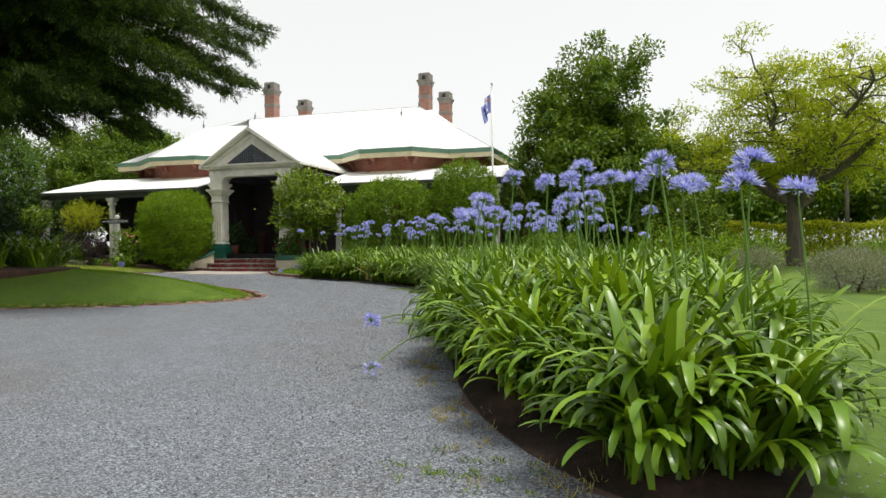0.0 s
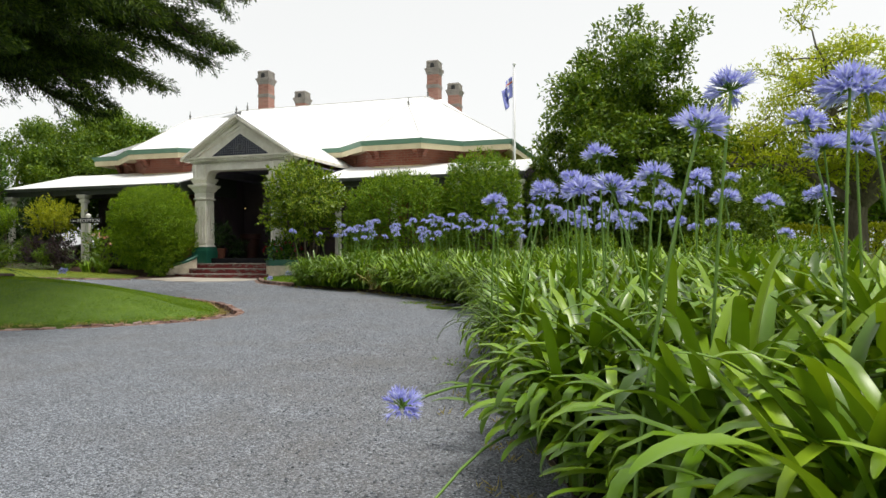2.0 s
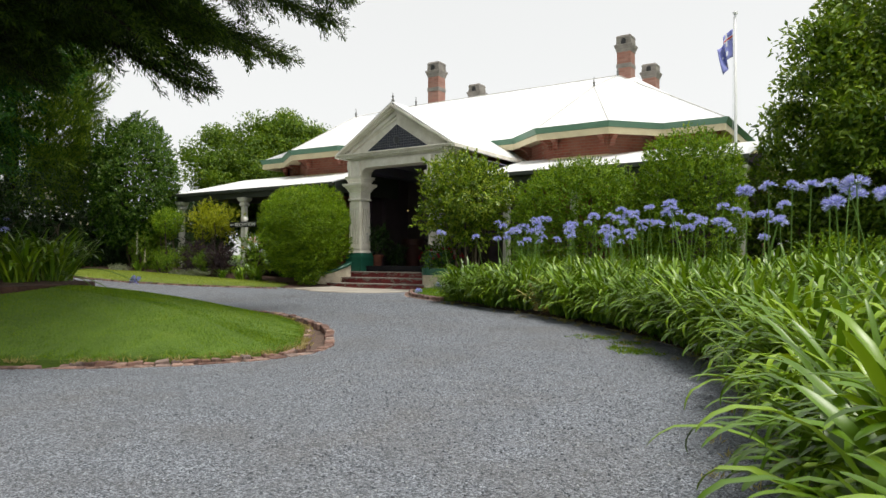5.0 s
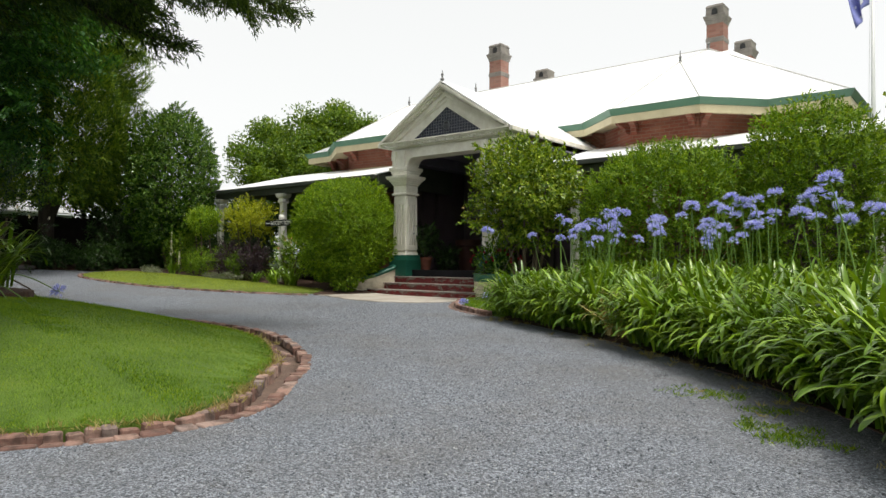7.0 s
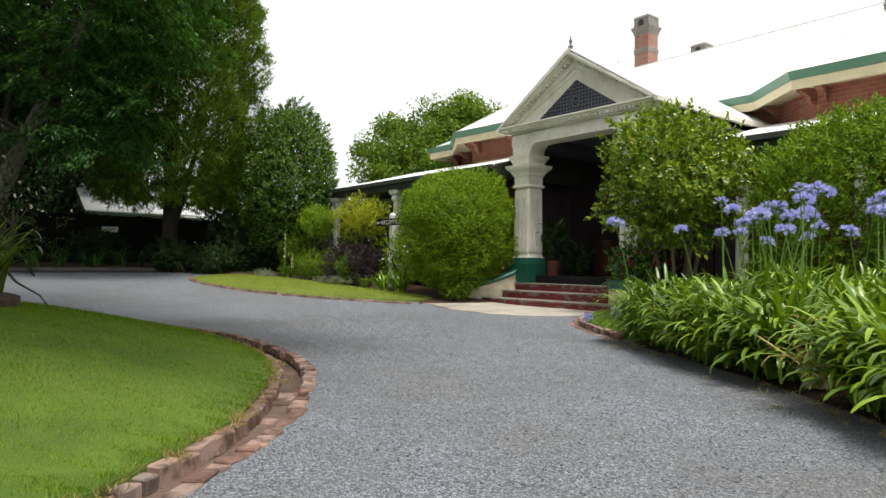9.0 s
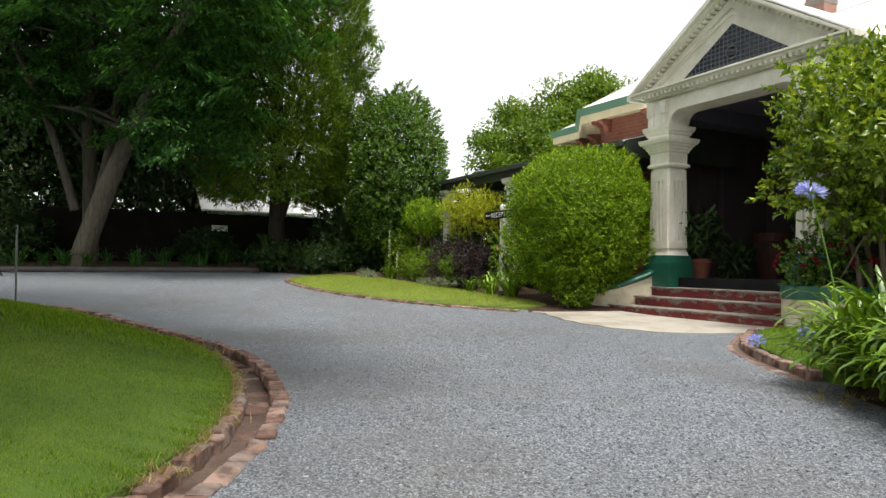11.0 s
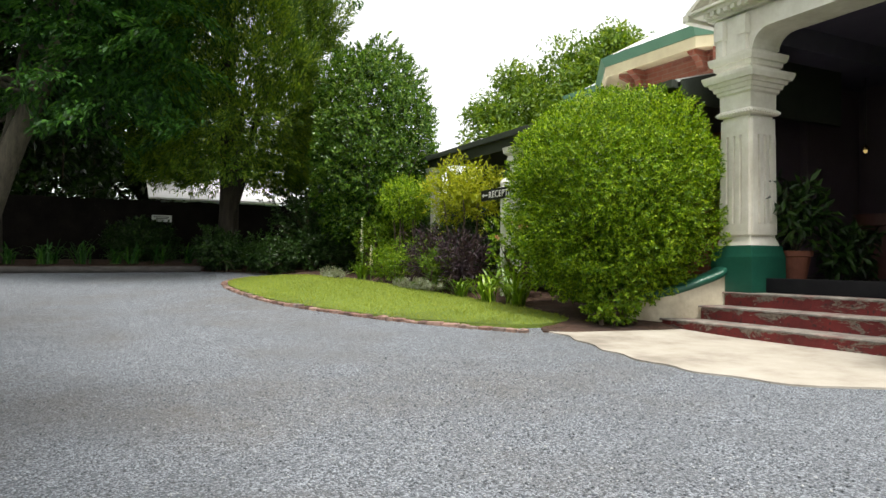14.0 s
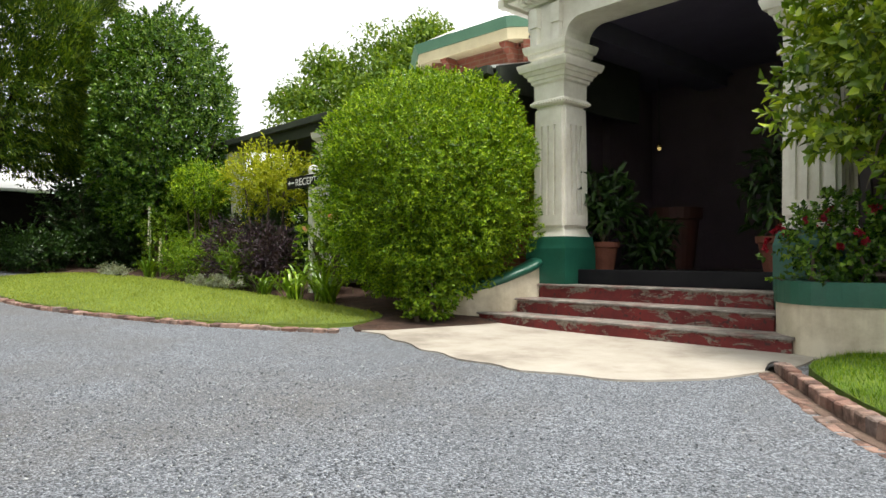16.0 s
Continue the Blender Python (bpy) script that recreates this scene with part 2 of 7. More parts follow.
BOARDS = grained("dark_floor_boards", (0.020, 0.014, 0.010), (0.05, 0.036, 0.026), 4.0, 60.0, 0.55)
DOOR_WOOD = grained("dark_cedar_door", (0.022, 0.012, 0.011), (0.048, 0.024, 0.019), 5.0, 40.0, 0.4)
# Dark wall and ceiling tones: the porch's deep shade is put into these colours.
DARK_WALL = grained("shade_painted_entry_wall", (0.075, 0.052, 0.070), (0.12, 0.085, 0.11), 2.0, 40.0, 0.85)
CEILING = grained("shade_painted_porch_lining", (0.075, 0.070, 0.115), (0.11, 0.10, 0.155), 3.0, 50.0, 0.7)
TERRACOTTA = grained("terracotta", (0.13, 0.042, 0.025), (0.24, 0.085, 0.050), 5.0, 60.0, 0.85)
URN_RED = grained("dark_red_urn_glaze", (0.045, 0.014, 0.012), (0.085, 0.026, 0.021), 4.0, 50.0, 0.6)
CHANNEL_DIRT = grained("silt_in_brick_drain", (0.060, 0.036, 0.026), (0.17, 0.115, 0.088), 4.0, 45.0, 0.95, 0.7, 0.01)
LATTICE_DARK = grained("dark_leadlight_glass", (0.006, 0.007, 0.014), (0.030, 0.036, 0.065), 9.0, 40.0, 0.2)
LEAD = grained("lead_strip", (0.08, 0.085, 0.10), (0.16, 0.17, 0.19), 9.0, 60.0, 0.5)
PLASTIC_BLACK = grained("black_drain_pipe", (0.008, 0.008, 0.009), (0.020, 0.020, 0.020), 6.0, 60.0, 0.5)
SIGN_BLACK = grained("black_sign_paint", (0.006, 0.006, 0.007), (0.014, 0.014, 0.015), 3.0, 50.0, 0.4)
LETTER = grained("white_lettering", (0.70, 0.70, 0.68), (0.80, 0.80, 0.78), 6.0, 60.0, 0.5)
BRASS = grained("polished_brass", (0.55, 0.38, 0.13), (0.75, 0.55, 0.22), 8.0, 60.0, 0.25, 0.05, 0.002, 1.0)
POLE_WHITE = grained("white_pole_enamel", (0.62, 0.63, 0.63), (0.76, 0.77, 0.77), 2.0, 50.0, 0.35, 0.1)
RIDGE = grained("weathered_roof_capping", (0.55, 0.53, 0.50), (0.68, 0.66, 0.63), 3.0, 50.0, 0.6)
IRON = grained("weathered_iron", (0.10, 0.10, 0.10), (0.22, 0.22, 0.21), 6.0, 60.0, 0.6)
FLAG_BLUE = grained("navy_flag_cloth", (0.16, 0.18, 0.52), (0.32, 0.34, 0.72), 4.0, 90.0, 0.8)
FLAG_WHITE = grained("white_flag_cloth", (0.66, 0.67, 0.72), (0.78, 0.78, 0.80), 4.0, 90.0, 0.8)
FLAG_RED = grained("red_flag_cloth", (0.42, 0.03, 0.05), (0.55, 0.06, 0.08), 4.0, 90.0, 0.8)
# Near-black timber: the shade under the trees is put into the paling colour.
FENCE_WOOD = grained("shade_dark_fence_paling", (0.006, 0.005, 0.005), (0.018, 0.015, 0.013), 3.0, 40.0, 0.95, 0.3, 0.004, 0.0, 0.08)
SHED_WALL = grained("pale_weatherboard", (0.45, 0.50, 0.56), (0.60, 0.64, 0.70), 2.0, 40.0, 0.7)
RED_TILE = grained("red_roof_tile", (0.30, 0.07, 0.05), (0.42, 0.13, 0.09), 3.0, 40.0, 0.8)
CHIMNEY_STONE = grained("grey_chimney_render", (0.13, 0.118, 0.105), (0.28, 0.255, 0.225), 3.0, 40.0, 0.9)
OLD_CONCRETE = grained("old_dark_concrete", (0.05, 0.047, 0.044), (0.11, 0.10, 0.095), 3.0, 40.0, 0.95, 0.4, 0.006, 0.0, 0.2)
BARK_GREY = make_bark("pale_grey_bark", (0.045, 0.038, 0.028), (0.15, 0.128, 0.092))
# Darker copy of the grey bark, with shade put into the colour.
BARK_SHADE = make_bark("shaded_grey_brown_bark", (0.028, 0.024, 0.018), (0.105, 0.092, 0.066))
BARK_DARK = make_bark("dark_brown_bark", (0.016, 0.012, 0.009), (0.050, 0.038, 0.028))
TWIG = make_bark("twig_bark", (0.06, 0.045, 0.030), (0.14, 0.105, 0.075))
DARK_BEAM = grained("dark_grey_green_beam", (0.030, 0.036, 0.030), (0.060, 0.068, 0.056), 3.0, 50.0, 0.6)
LAMP_GLOW = Nodes("small_lamp_glow")
LAMP_GLOW.bsdf.inputs["Emission Color"].default_value = (1.0, 0.72, 0.25, 1)
LAMP_GLOW.bsdf.inputs["Emission Strength"].default_value = 0.4
LAMP_GLOW = LAMP_GLOW.done((0.6, 0.45, 0.2), 0.3)
PETAL = make_petal()
STRAP = leafy("agapanthus_leaf", (0.014, 0.046, 0.003), (0.085, 0.180, 0.006), (0.28, 0.41, 0.020), 0.33, 0.13, True, 1.6, True, 0.46)
STALK = leafy("agapanthus_stalk", (0.07, 0.15, 0.025), (0.12, 0.22, 0.04), (0.17, 0.28, 0.06), 0.4, 0.1)
STRAW = leafy("withered_leaf", (0.22, 0.17, 0.06), (0.32, 0.26, 0.10), (0.42, 0.36, 0.16), 0.6, 0.2)
GRASS = leafy("grass_blade", (0.024, 0.068, 0.002), (0.115, 0.23, 0.006), (0.29, 0.39, 0.027), 0.6, 0.34, False, 3.0)
GRASS_PALE = leafy("faded_grass_blade", (0.15, 0.205, 0.022), (0.26, 0.33, 0.045), (0.42, 0.45, 0.11), 0.6, 0.34, False, 1.2)
GRASS_DRY = leafy("dry_grass_blade", (0.26, 0.23, 0.09), (0.36, 0.32, 0.13), (0.46, 0.42, 0.2), 0.6, 0.3)
PRIVET = leafy("bright_privet_leaf", (0.022, 0.062, 0.003), (0.135, 0.265, 0.009), (0.44, 0.59, 0.032), 0.34, 0.26, False, 5.0)
CAMELLIA = leafy("glossy_camellia_leaf", (0.035, 0.080, 0.006), (0.125, 0.215, 0.014), (0.40, 0.50, 0.05), 0.26, 0.24, False, 6.0, False, 0.45)
# Near-black leaves: deep shade is put into their colour.
DARK_LEAF = leafy("shade_dark_glossy_leaf", (0.006, 0.019, 0.004), (0.017, 0.046, 0.008), (0.055, 0.11, 0.02), 0.30, 0.16, False, 5.0)
HEDGE_LEAF = leafy("soft_hedge_leaf", (0.036, 0.090, 0.004), (0.118, 0.225, 0.011), (0.28, 0.40, 0.028), 0.45, 0.30, False, 5.0)
YELLOW_LEAF = leafy("yellow_green_leaf", (0.15, 0.19, 0.008), (0.29, 0.35, 0.016), (0.44, 0.47, 0.045), 0.45, 0.4, False, 4.0)
MAGNOLIA = leafy("magnolia_leaf", (0.034, 0.08, 0.006), (0.098, 0.178, 0.014), (0.22, 0.31, 0.034), 0.34, 0.28, False, 3.0)
JACARANDA = leafy("feathery_yellow_leaf", (0.15, 0.215, 0.01), (0.27, 0.355, 0.02), (0.43, 0.49, 0.06), 0.5, 0.5, False, 1.5)
CONIFER = leafy("conifer_spray", (0.020, 0.055, 0.005), (0.085, 0.170, 0.010), (0.27, 0.37, 0.022), 0.5, 0.26, False, 1.2)
DEODAR = leafy("dark_conifer_needle", (0.01, 0.026, 0.004), (0.034, 0.072, 0.008), (0.12, 0.185, 0.016), 0.55, 0.2, False, 1.6)
BROAD_TREE = leafy("broad_tree_leaf", (0.034, 0.080, 0.007), (0.095, 0.180, 0.013), (0.21, 0.31, 0.032), 0.45, 0.32, False, 1.5)
PALMATE = leafy("shade_tree_leaf", (0.008, 0.034, 0.008), (0.028, 0.095, 0.018), (0.090, 0.23, 0.035), 0.40, 0.28, False, 2.0)
CAMELLIA_DARK = leafy("deep_green_camellia_leaf", (0.014, 0.044, 0.006), (0.058, 0.14, 0.015), (0.2, 0.33, 0.042), 0.22, 0.20, False, 5.0, False, 0.45)
PURPLE_LEAF = leafy("purple_foliage", (0.012, 0.01, 0.012), (0.035, 0.022, 0.032), (0.085, 0.055, 0.07), 0.45, 0.2)
SILVER_LEAF = leafy("silver_grey_foliage", (0.130, 0.160, 0.110), (0.220, 0.250, 0.180), (0.32, 0.34, 0.27), 0.7, 0.2)
RED_PETAL = leafy("red_geranium_petal", (0.14, 0.004, 0.016), (0.28, 0.010, 0.030), (0.44, 0.03, 0.06), 0.5, 0.3)
PINK_PETAL = leafy("pink_rose_petal", (0.70, 0.28, 0.32), (0.80, 0.42, 0.44), (0.85, 0.60, 0.58), 0.5, 0.3)
WHITE_PETAL = leafy("white_petal", (0.55, 0.52, 0.50), (0.70, 0.68, 0.66), (0.80, 0.80, 0.78), 0.5, 0.3)


# ---- building tools ----
def thing(name, place, label, category, group="", kind=""):
    ob = new(name)
    ob.matrix_basis = pose(*place)
    ob.empty_display_size = 0.2
    return tagged(ob, label, category, group, kind)


def under(ob, parent):
    """Parents ob, whose mesh is in world metres, to a thing or a part."""
    ob.parent = parent
    if parent is not None and parent.parent is None:
        ob.matrix_parent_inverse = parent.matrix_basis.inverted()
    return ob


def part(name, bm, material, parent=None, label="", smooth=False):
    me = bpy.data.meshes.new(name)
    bmesh.ops.recalc_face_normals(bm, faces=bm.faces)
    bm.to_mesh(me)
    bm.free()
    me.materials.append(material)
    if smooth:
        me.polygons.foreach_set("use_smooth", [True] * len(me.polygons))
    ob = new(name, me)
    if label:
        ob["label"] = label
    return under(ob, parent)


def raw_mesh(name, verts, faces, material, smooth=False):
    """A mesh from arrays: verts n x 3, faces m x k."""
    verts, faces = np.asarray(verts, np.float32), np.asarray(faces, np.int32)
    me = bpy.data.meshes.new(name)
    m, k = faces.shape
    me.vertices.add(len(verts))
    me.vertices.foreach_set("co", verts.ravel())
    me.loops.add(m * k)
    me.loops.foreach_set("vertex_index", faces.ravel())
    me.polygons.add(m)
    me.polygons.foreach_set("loop_start", np.arange(m, dtype=np.int32) * k)
    me.polygons.foreach_set("loop_total", np.full(m, k, np.int32))
    if smooth:
        me.polygons.foreach_set("use_smooth", np.ones(m, bool))
    me.update(calc_edges=True)
    me.materials.append(material)
    return me


def local_part(name, me, parent, label="", at=None):
    """An object on a mesh that is given in its parent's own metres."""
    ob = new(name, me)
    ob.parent = parent
    if at is not None:
        ob.matrix_basis = at
    if label:
        ob["label"] = label
    return ob


def box(bm, x0, x1, y0, y1, z0, z1, bevel=0.0):
    r = bmesh.ops.create_cube(bm, size=1.0)
    for v in r["verts"]:
        v.co = Vector(((x0 + x1) / 2 + v.co.x * (x1 - x0), (y0 + y1) / 2 + v.co.y * (y1 - y0), (z0 + z1) / 2 + v.co.z * (z1 - z0)))
    if bevel:
        edges = list({e for v in r["verts"] for e in v.link_edges})
        bmesh.ops.bevel(bm, geom=edges, offset=bevel, segments=2, affect="EDGES", profile=0.7)
    return bm


def boxes(*rows, bevel=0.0):
    bm = bmesh.new()
    for r in rows:
        box(bm, *r, bevel=bevel)
    return bm


def prism(bm, pts, offset):
    """A polygon of 3D points pushed along offset."""
    a = [bm.verts.new(p) for p in pts]
    b = [bm.verts.new(Vector(p) + Vector(offset)) for p in pts]
    bm.faces.new(a)
    bm.faces.new(b[::-1])
    for i in range(len(a)):
        j = (i + 1) % len(a)
        bm.faces.new((a[i], b[i], b[j], a[j]))
    return bm


def stack(bm, cx, cy, levels, sx=1.0, sy=1.0):
    """Square mouldings: levels of (z, half width) joined into one tower."""
    rings = []
    for z, h in levels:
        rings.append([bm.verts.new((cx + a * h * sx, cy + b * h * sy, z)) for a, b in ((-1, -1), (1, -1), (1, 1), (-1, 1))])
    for r, s in zip(rings, rings[1:]):
        for i in range(4):
            j = (i + 1) % 4
            bm.faces.new((r[i], r[j], s[j], s[i]))
    bm.faces.new(rings[0][::-1])
    bm.faces.new(rings[-1])
    return bm


def lathe(bm, cx, cy, levels, n=20):
    rings = []
    for z, r in levels:
        rings.append([bm.verts.new((cx + r * math.cos(2 * math.pi * i / n), cy + r * math.sin(2 * math.pi * i / n), z)) for i in range(n)])
    for a, b in zip(rings, rings[1:]):
        for i in range(n):
            j = (i + 1) % n
            bm.faces.new((a[i], a[j], b[j], b[i]))
    bm.faces.new(rings[0][::-1])
    bm.faces.new(rings[-1])
    return bm


def tubes(paths, n=7):
    """Arrays of tapered tubes: paths of (points, radii)."""
    vs, fs, base = [], [], 0
    for pts, radii in paths:
        pts = np.asarray(pts, float)
        m = len(pts)
        tan = np.gradient(pts, axis=0)
        tan /= np.linalg.norm(tan, axis=1, keepdims=True) + 1e-9
        ref = np.where(np.abs(tan[:, 2:3]) < 0.9, [[0, 0, 1.0]], [[1.0, 0, 0]])
        u = np.cross(tan, ref)
        u /= np.linalg.norm(u, axis=1, keepdims=True) + 1e-9
        w = np.cross(tan, u)
        a = np.linspace(0, 2 * np.pi, n, endpoint=False)
        ring = pts[:, None] + np.asarray(radii, float)[:, None, None] * (np.cos(a)[None, :, None] * u[:, None] + np.sin(a)[None, :, None] * w[:, None])
        vs.append(ring.reshape(-1, 3))
        i, j = np.meshgrid(np.arange(m - 1), np.arange(n), indexing="ij")
        k = (j + 1) % n
        fs.append((base + np.stack([i * n + j, i * n + k, (i + 1) * n + k, (i + 1) * n + j], -1)).reshape(-1, 4))
        base += m * n
    return np.concatenate(vs), np.concatenate(fs)


def unit(v):
    return v / (np.linalg.norm(v, axis=-1, keepdims=True) + 1e-9)


def leaf_arrays(p, d, nrm, length, width, fold=0.25, droop=0.15):
    """Folded four-cornered leaves: base, two sides, tip, three triangles' worth of shape in two faces."""
    n = len(p)
    d = unit(d)
    side = unit(np.cross(d, nrm))
    up = unit(np.cross(side, d))
    length, width = np.broadcast_to(length, n)[:, None], np.broadcast_to(width, n)[:, None]
    mid = p + d * length * 0.45
    tip = p + d * length - up * length * droop
    verts = np.stack([p, mid + side * width / 2 + up * width * fold, tip, mid - side * width / 2 + up * width * fold], 1).reshape(-1, 3)
    b = np.arange(n)[:, None] * 4
    faces = np.concatenate([b + [0, 1, 2], b + [0, 2, 3]], 1).reshape(-1, 3)
    return verts, faces


def joined(pieces):
    vs, fs, base = [], [], 0
    for v, f in pieces:
        vs.append(v)
        fs.append(f + base)
        base += len(v)
    return np.concatenate(vs), np.concatenate(fs)


def spline(points, step, closed=False):
    """Catmull-Rom through the points, sampled at about that step."""
    p = [np.array(q, float) for q in points]
    n = len(p)
    out = []
    for i in range(n if closed else n - 1):
        a, b, c, d = (p[(i + k) % n] if closed else p[min(max(i + k, 0), n - 1)] for k in (-1, 0, 1, 2))
        m = max(2, int(np.linalg.norm(c - b) / step))
        for k in range(m):
            t = k / m
            out.append(0.5 * (2 * b + (c - a) * t + (2 * a - 5 * b + 4 * c - d) * t * t + (3 * b - a - 3 * c + d) * t ** 3))
    if not closed:
        out.append(p[-1])
    return np.array(out)


def inside(poly, x, y):
    """Which of the points x, y lie in the polygon."""
    x, y = np.asarray(x), np.asarray(y)
    hit = np.zeros(x.shape, bool)
    for (x0, y0), (x1, y1) in zip(poly, np.roll(poly, -1, 0)):
        cross = ((y0 > y) != (y1 > y)) & (x < (x1 - x0) * (y - y0) / (y1 - y0 + 1e-12) + x0)
        hit ^= cross
    return hit


def lay(x, y):
    """The height of the land: nearly level, rising towards the fence in the west."""
    x, y = np.asarray(x, float), np.asarray(y, float)
    r = np.clip((-15 - x) / 13, 0, 1.6)
    return 0.0085 * np.clip(y, -10, 30) + 0.6 * r ** 1.2


def sheet(name, poly, lift, material, skirt=0.0, dome=0.0, cell=0.8, hole=None, reach=1.2):
    """A polygon laid on the land, lifted, cut into cells so that it follows it; skirt: its edge goes down by that much."""
    bm = bmesh.new()
    vs = [bm.verts.new((x, y, 0)) for x, y in poly]
    if hole is None:
        bm.faces.new(vs)
        bmesh.ops.triangulate(bm, faces=bm.faces[:])
    else:
        hs = [bm.verts.new((x, y, 0)) for x, y in hole]
        rings = [bm.edges.new((a, b)) for loop_ in (vs, hs) for a, b in zip(loop_, loop_[1:] + loop_[:1])]
        bmesh.ops.triangle_fill(bm, use_beauty=True, use_dissolve=False, edges=rings, normal=(0, 0, 1))
    for ax in (0, 1):
        lo, hi = poly[:, ax].min(), poly[:, ax].max()
        for c in np.arange(math.ceil(lo / cell) * cell, hi, cell):
            no = (1, 0, 0) if ax == 0 else (0, 1, 0)
            co = (c, 0, 0) if ax == 0 else (0, c, 0)
            bmesh.ops.bisect_plane(bm, geom=bm.verts[:] + bm.edges[:] + bm.faces[:], plane_co=co, plane_no=no)
    rim = [e for e in bm.edges if len(e.link_faces) == 1]
    rim_verts = {v for e in rim for v in e.verts}
    for v in bm.verts:
        v.co.z = float(lay(v.co.x, v.co.y)) + lift
        if dome:
            near = min(np.hypot(poly[:, 0] - v.co.x, poly[:, 1] - v.co.y))
            v.co.z += dome * math.sin(1.5708 * min(1.0, near / reach)) if v not in rim_verts else 0.0
    if skirt:
        r = bmesh.ops.extrude_edge_only(bm, edges=rim)
        for v in [g for g in r["geom"] if isinstance(g, bmesh.types.BMVert)]:
            v.co.z -= skirt
    for f in bm.faces:
        if f.normal.z < 0:
            f.normal_flip()
    me = bpy.data.meshes.new(name)
    bm.to_mesh(me)
    bm.free()
    me.materials.append(material)
    if dome:
        me.polygons.foreach_set("use_smooth", [f.normal.z > 0.5 for f in me.polygons])
    return new(name, me)


# ---- the land ----
DRIVE = np.array([(-27.8, 6), (-27.8, 17.4), (-26.2, 19.6), (-24, 21.5), (-17, 22.2), (-12, 22.2), (-9, 19), (-4, 16), (-1, 11), (0.2, 6), (0.4, 2.6), (2.5, 1.0), (6, -3), (6, -12), (-27, -12)], float)
DRIVE = spline(DRIVE, 1.0, True)
ISLAND = spline([(-7.05, 10.9), (-7.2, 11.6), (-7.8, 12.3), (-8.47, 12.99), (-9.37, 13.6), (-10.37, 14.1), (-11.6, 14.4), (-13.0, 14.5), (-14.6, 14.3), (-16.6, 13.7),
                 (-18.6, 12.9), (-20.5, 11.2), (-20.8, 8.8), (-19, 7.0), (-15.5, 6.7), (-12.6, 7.4), (-10.2, 8.45), (-8.6, 9.15), (-7.5, 10.0)], 0.2, True)


def inset(poly, by):
    """The closed curve moved inwards."""
    t = np.roll(poly, -1, 0) - np.roll(poly, 1, 0)
    n = unit(np.stack([-t[:, 1], t[:, 0]], 1))
    area = 0.5 * np.sum(poly[:, 0] * np.roll(poly[:, 1], -1) - np.roll(poly[:, 0], -1) * poly[:, 1])
    return poly + n * by * (1 if area > 0 else -1)


def make_ground():
    """One sheet out to the horizon, denser near the house."""
    k = np.sinh(np.linspace(-1, 1, 121) * 5.2) / np.sinh(5.2)
    xs, ys = -12 + 1400 * k, 14 + 1400 * k
    x, y = np.meshgrid(xs, ys, indexing="ij")
    z = lay(x, y) - 0.03 - 0.14 * inside(inset(DRIVE, 1.6), x, y)
    v = np.stack([x, y, z], -1).reshape(-1, 3)
    i, j = np.meshgrid(np.arange(120), np.arange(120), indexing="ij")
    a = i * 121 + j
    f = np.stack([a, a + 121, a + 122, a + 1], -1).reshape(-1, 4)
    return tagged(new("ground", raw_mesh("ground", v, f, TURF)), "mown green grass reaching out around the drive", "lawn", kind="structure")


make_ground()
tagged(sheet("drive", DRIVE, 0.0, GRAVEL, hole=inset(ISLAND, 0.03)), "blue-grey crushed gravel drive curving to the porch", "drive", kind="structure")
ISLAND_LAWN = inset(ISLAND, 0.345)
tagged(sheet("lawn", ISLAND_LAWN, 0.022, TURF, 0.12, 0.55, 0.5, None, 3.4), "mown green turning-circle lawn inside a brick edge", "lawn", kind="structure")
tagged(sheet("drain_bed", inset(ISLAND, 0.02), -0.075, CHANNEL_DIRT), "silty brown brick-lined drain round the lawn", "drain", kind="structure")
SIDE_LAWN = spline([(-16.75, 20.2), (-16.7, 19.62), (-17.4, 18.85), (-18.4, 18.3), (-20.2, 17.65), (-22.3, 17.42), (-23.6, 17.5), (-24.6, 18.0), (-25.1, 18.9), (-24.9, 19.7), (-23.5, 20.2), (-21, 20.5), (-18.5, 20.7), (-17.5, 20.65), (-17.0, 20.55)], 0.25, True)
tagged(sheet("lawn", SIDE_LAWN, 0.045, TURF_PALE, 0.06, 0.04), "mown green lawn strip beside the verandah garden", "lawn", kind="structure")
PATCH = spline([(-12.42, 20.7), (-12.13, 20.03), (-11.52, 19.19), (-10.77, 18.54), (-9.94, 18.01), (-9.0, 17.9), (-9.0, 19.2), (-9.8, 20.6), (-11.2, 21.6), (-12.2, 21.5)], 0.2, True)
tagged(sheet("lawn", PATCH, 0.075, TURF, 0.09, 0.03), "small patch of grass beside the porch steps", "lawn", kind="structure")
GARDEN = spline([(-16.15, 20.0), (-16.6, 19.85), (-17.0, 20.3), (-18.5, 20.6), (-21, 20.55), (-24, 20.15), (-25.6, 19.0), (-26.6, 19.6), (-26.8, 22), (-26.5, 24), (-22, 24), (-16.4, 23.2)], 0.4, True)
tagged(sheet("garden_bed", GARDEN, 0.016, SOIL, 0.04, 0.09), "dark red-brown soil of the verandah garden", "garden bed", kind="structure")
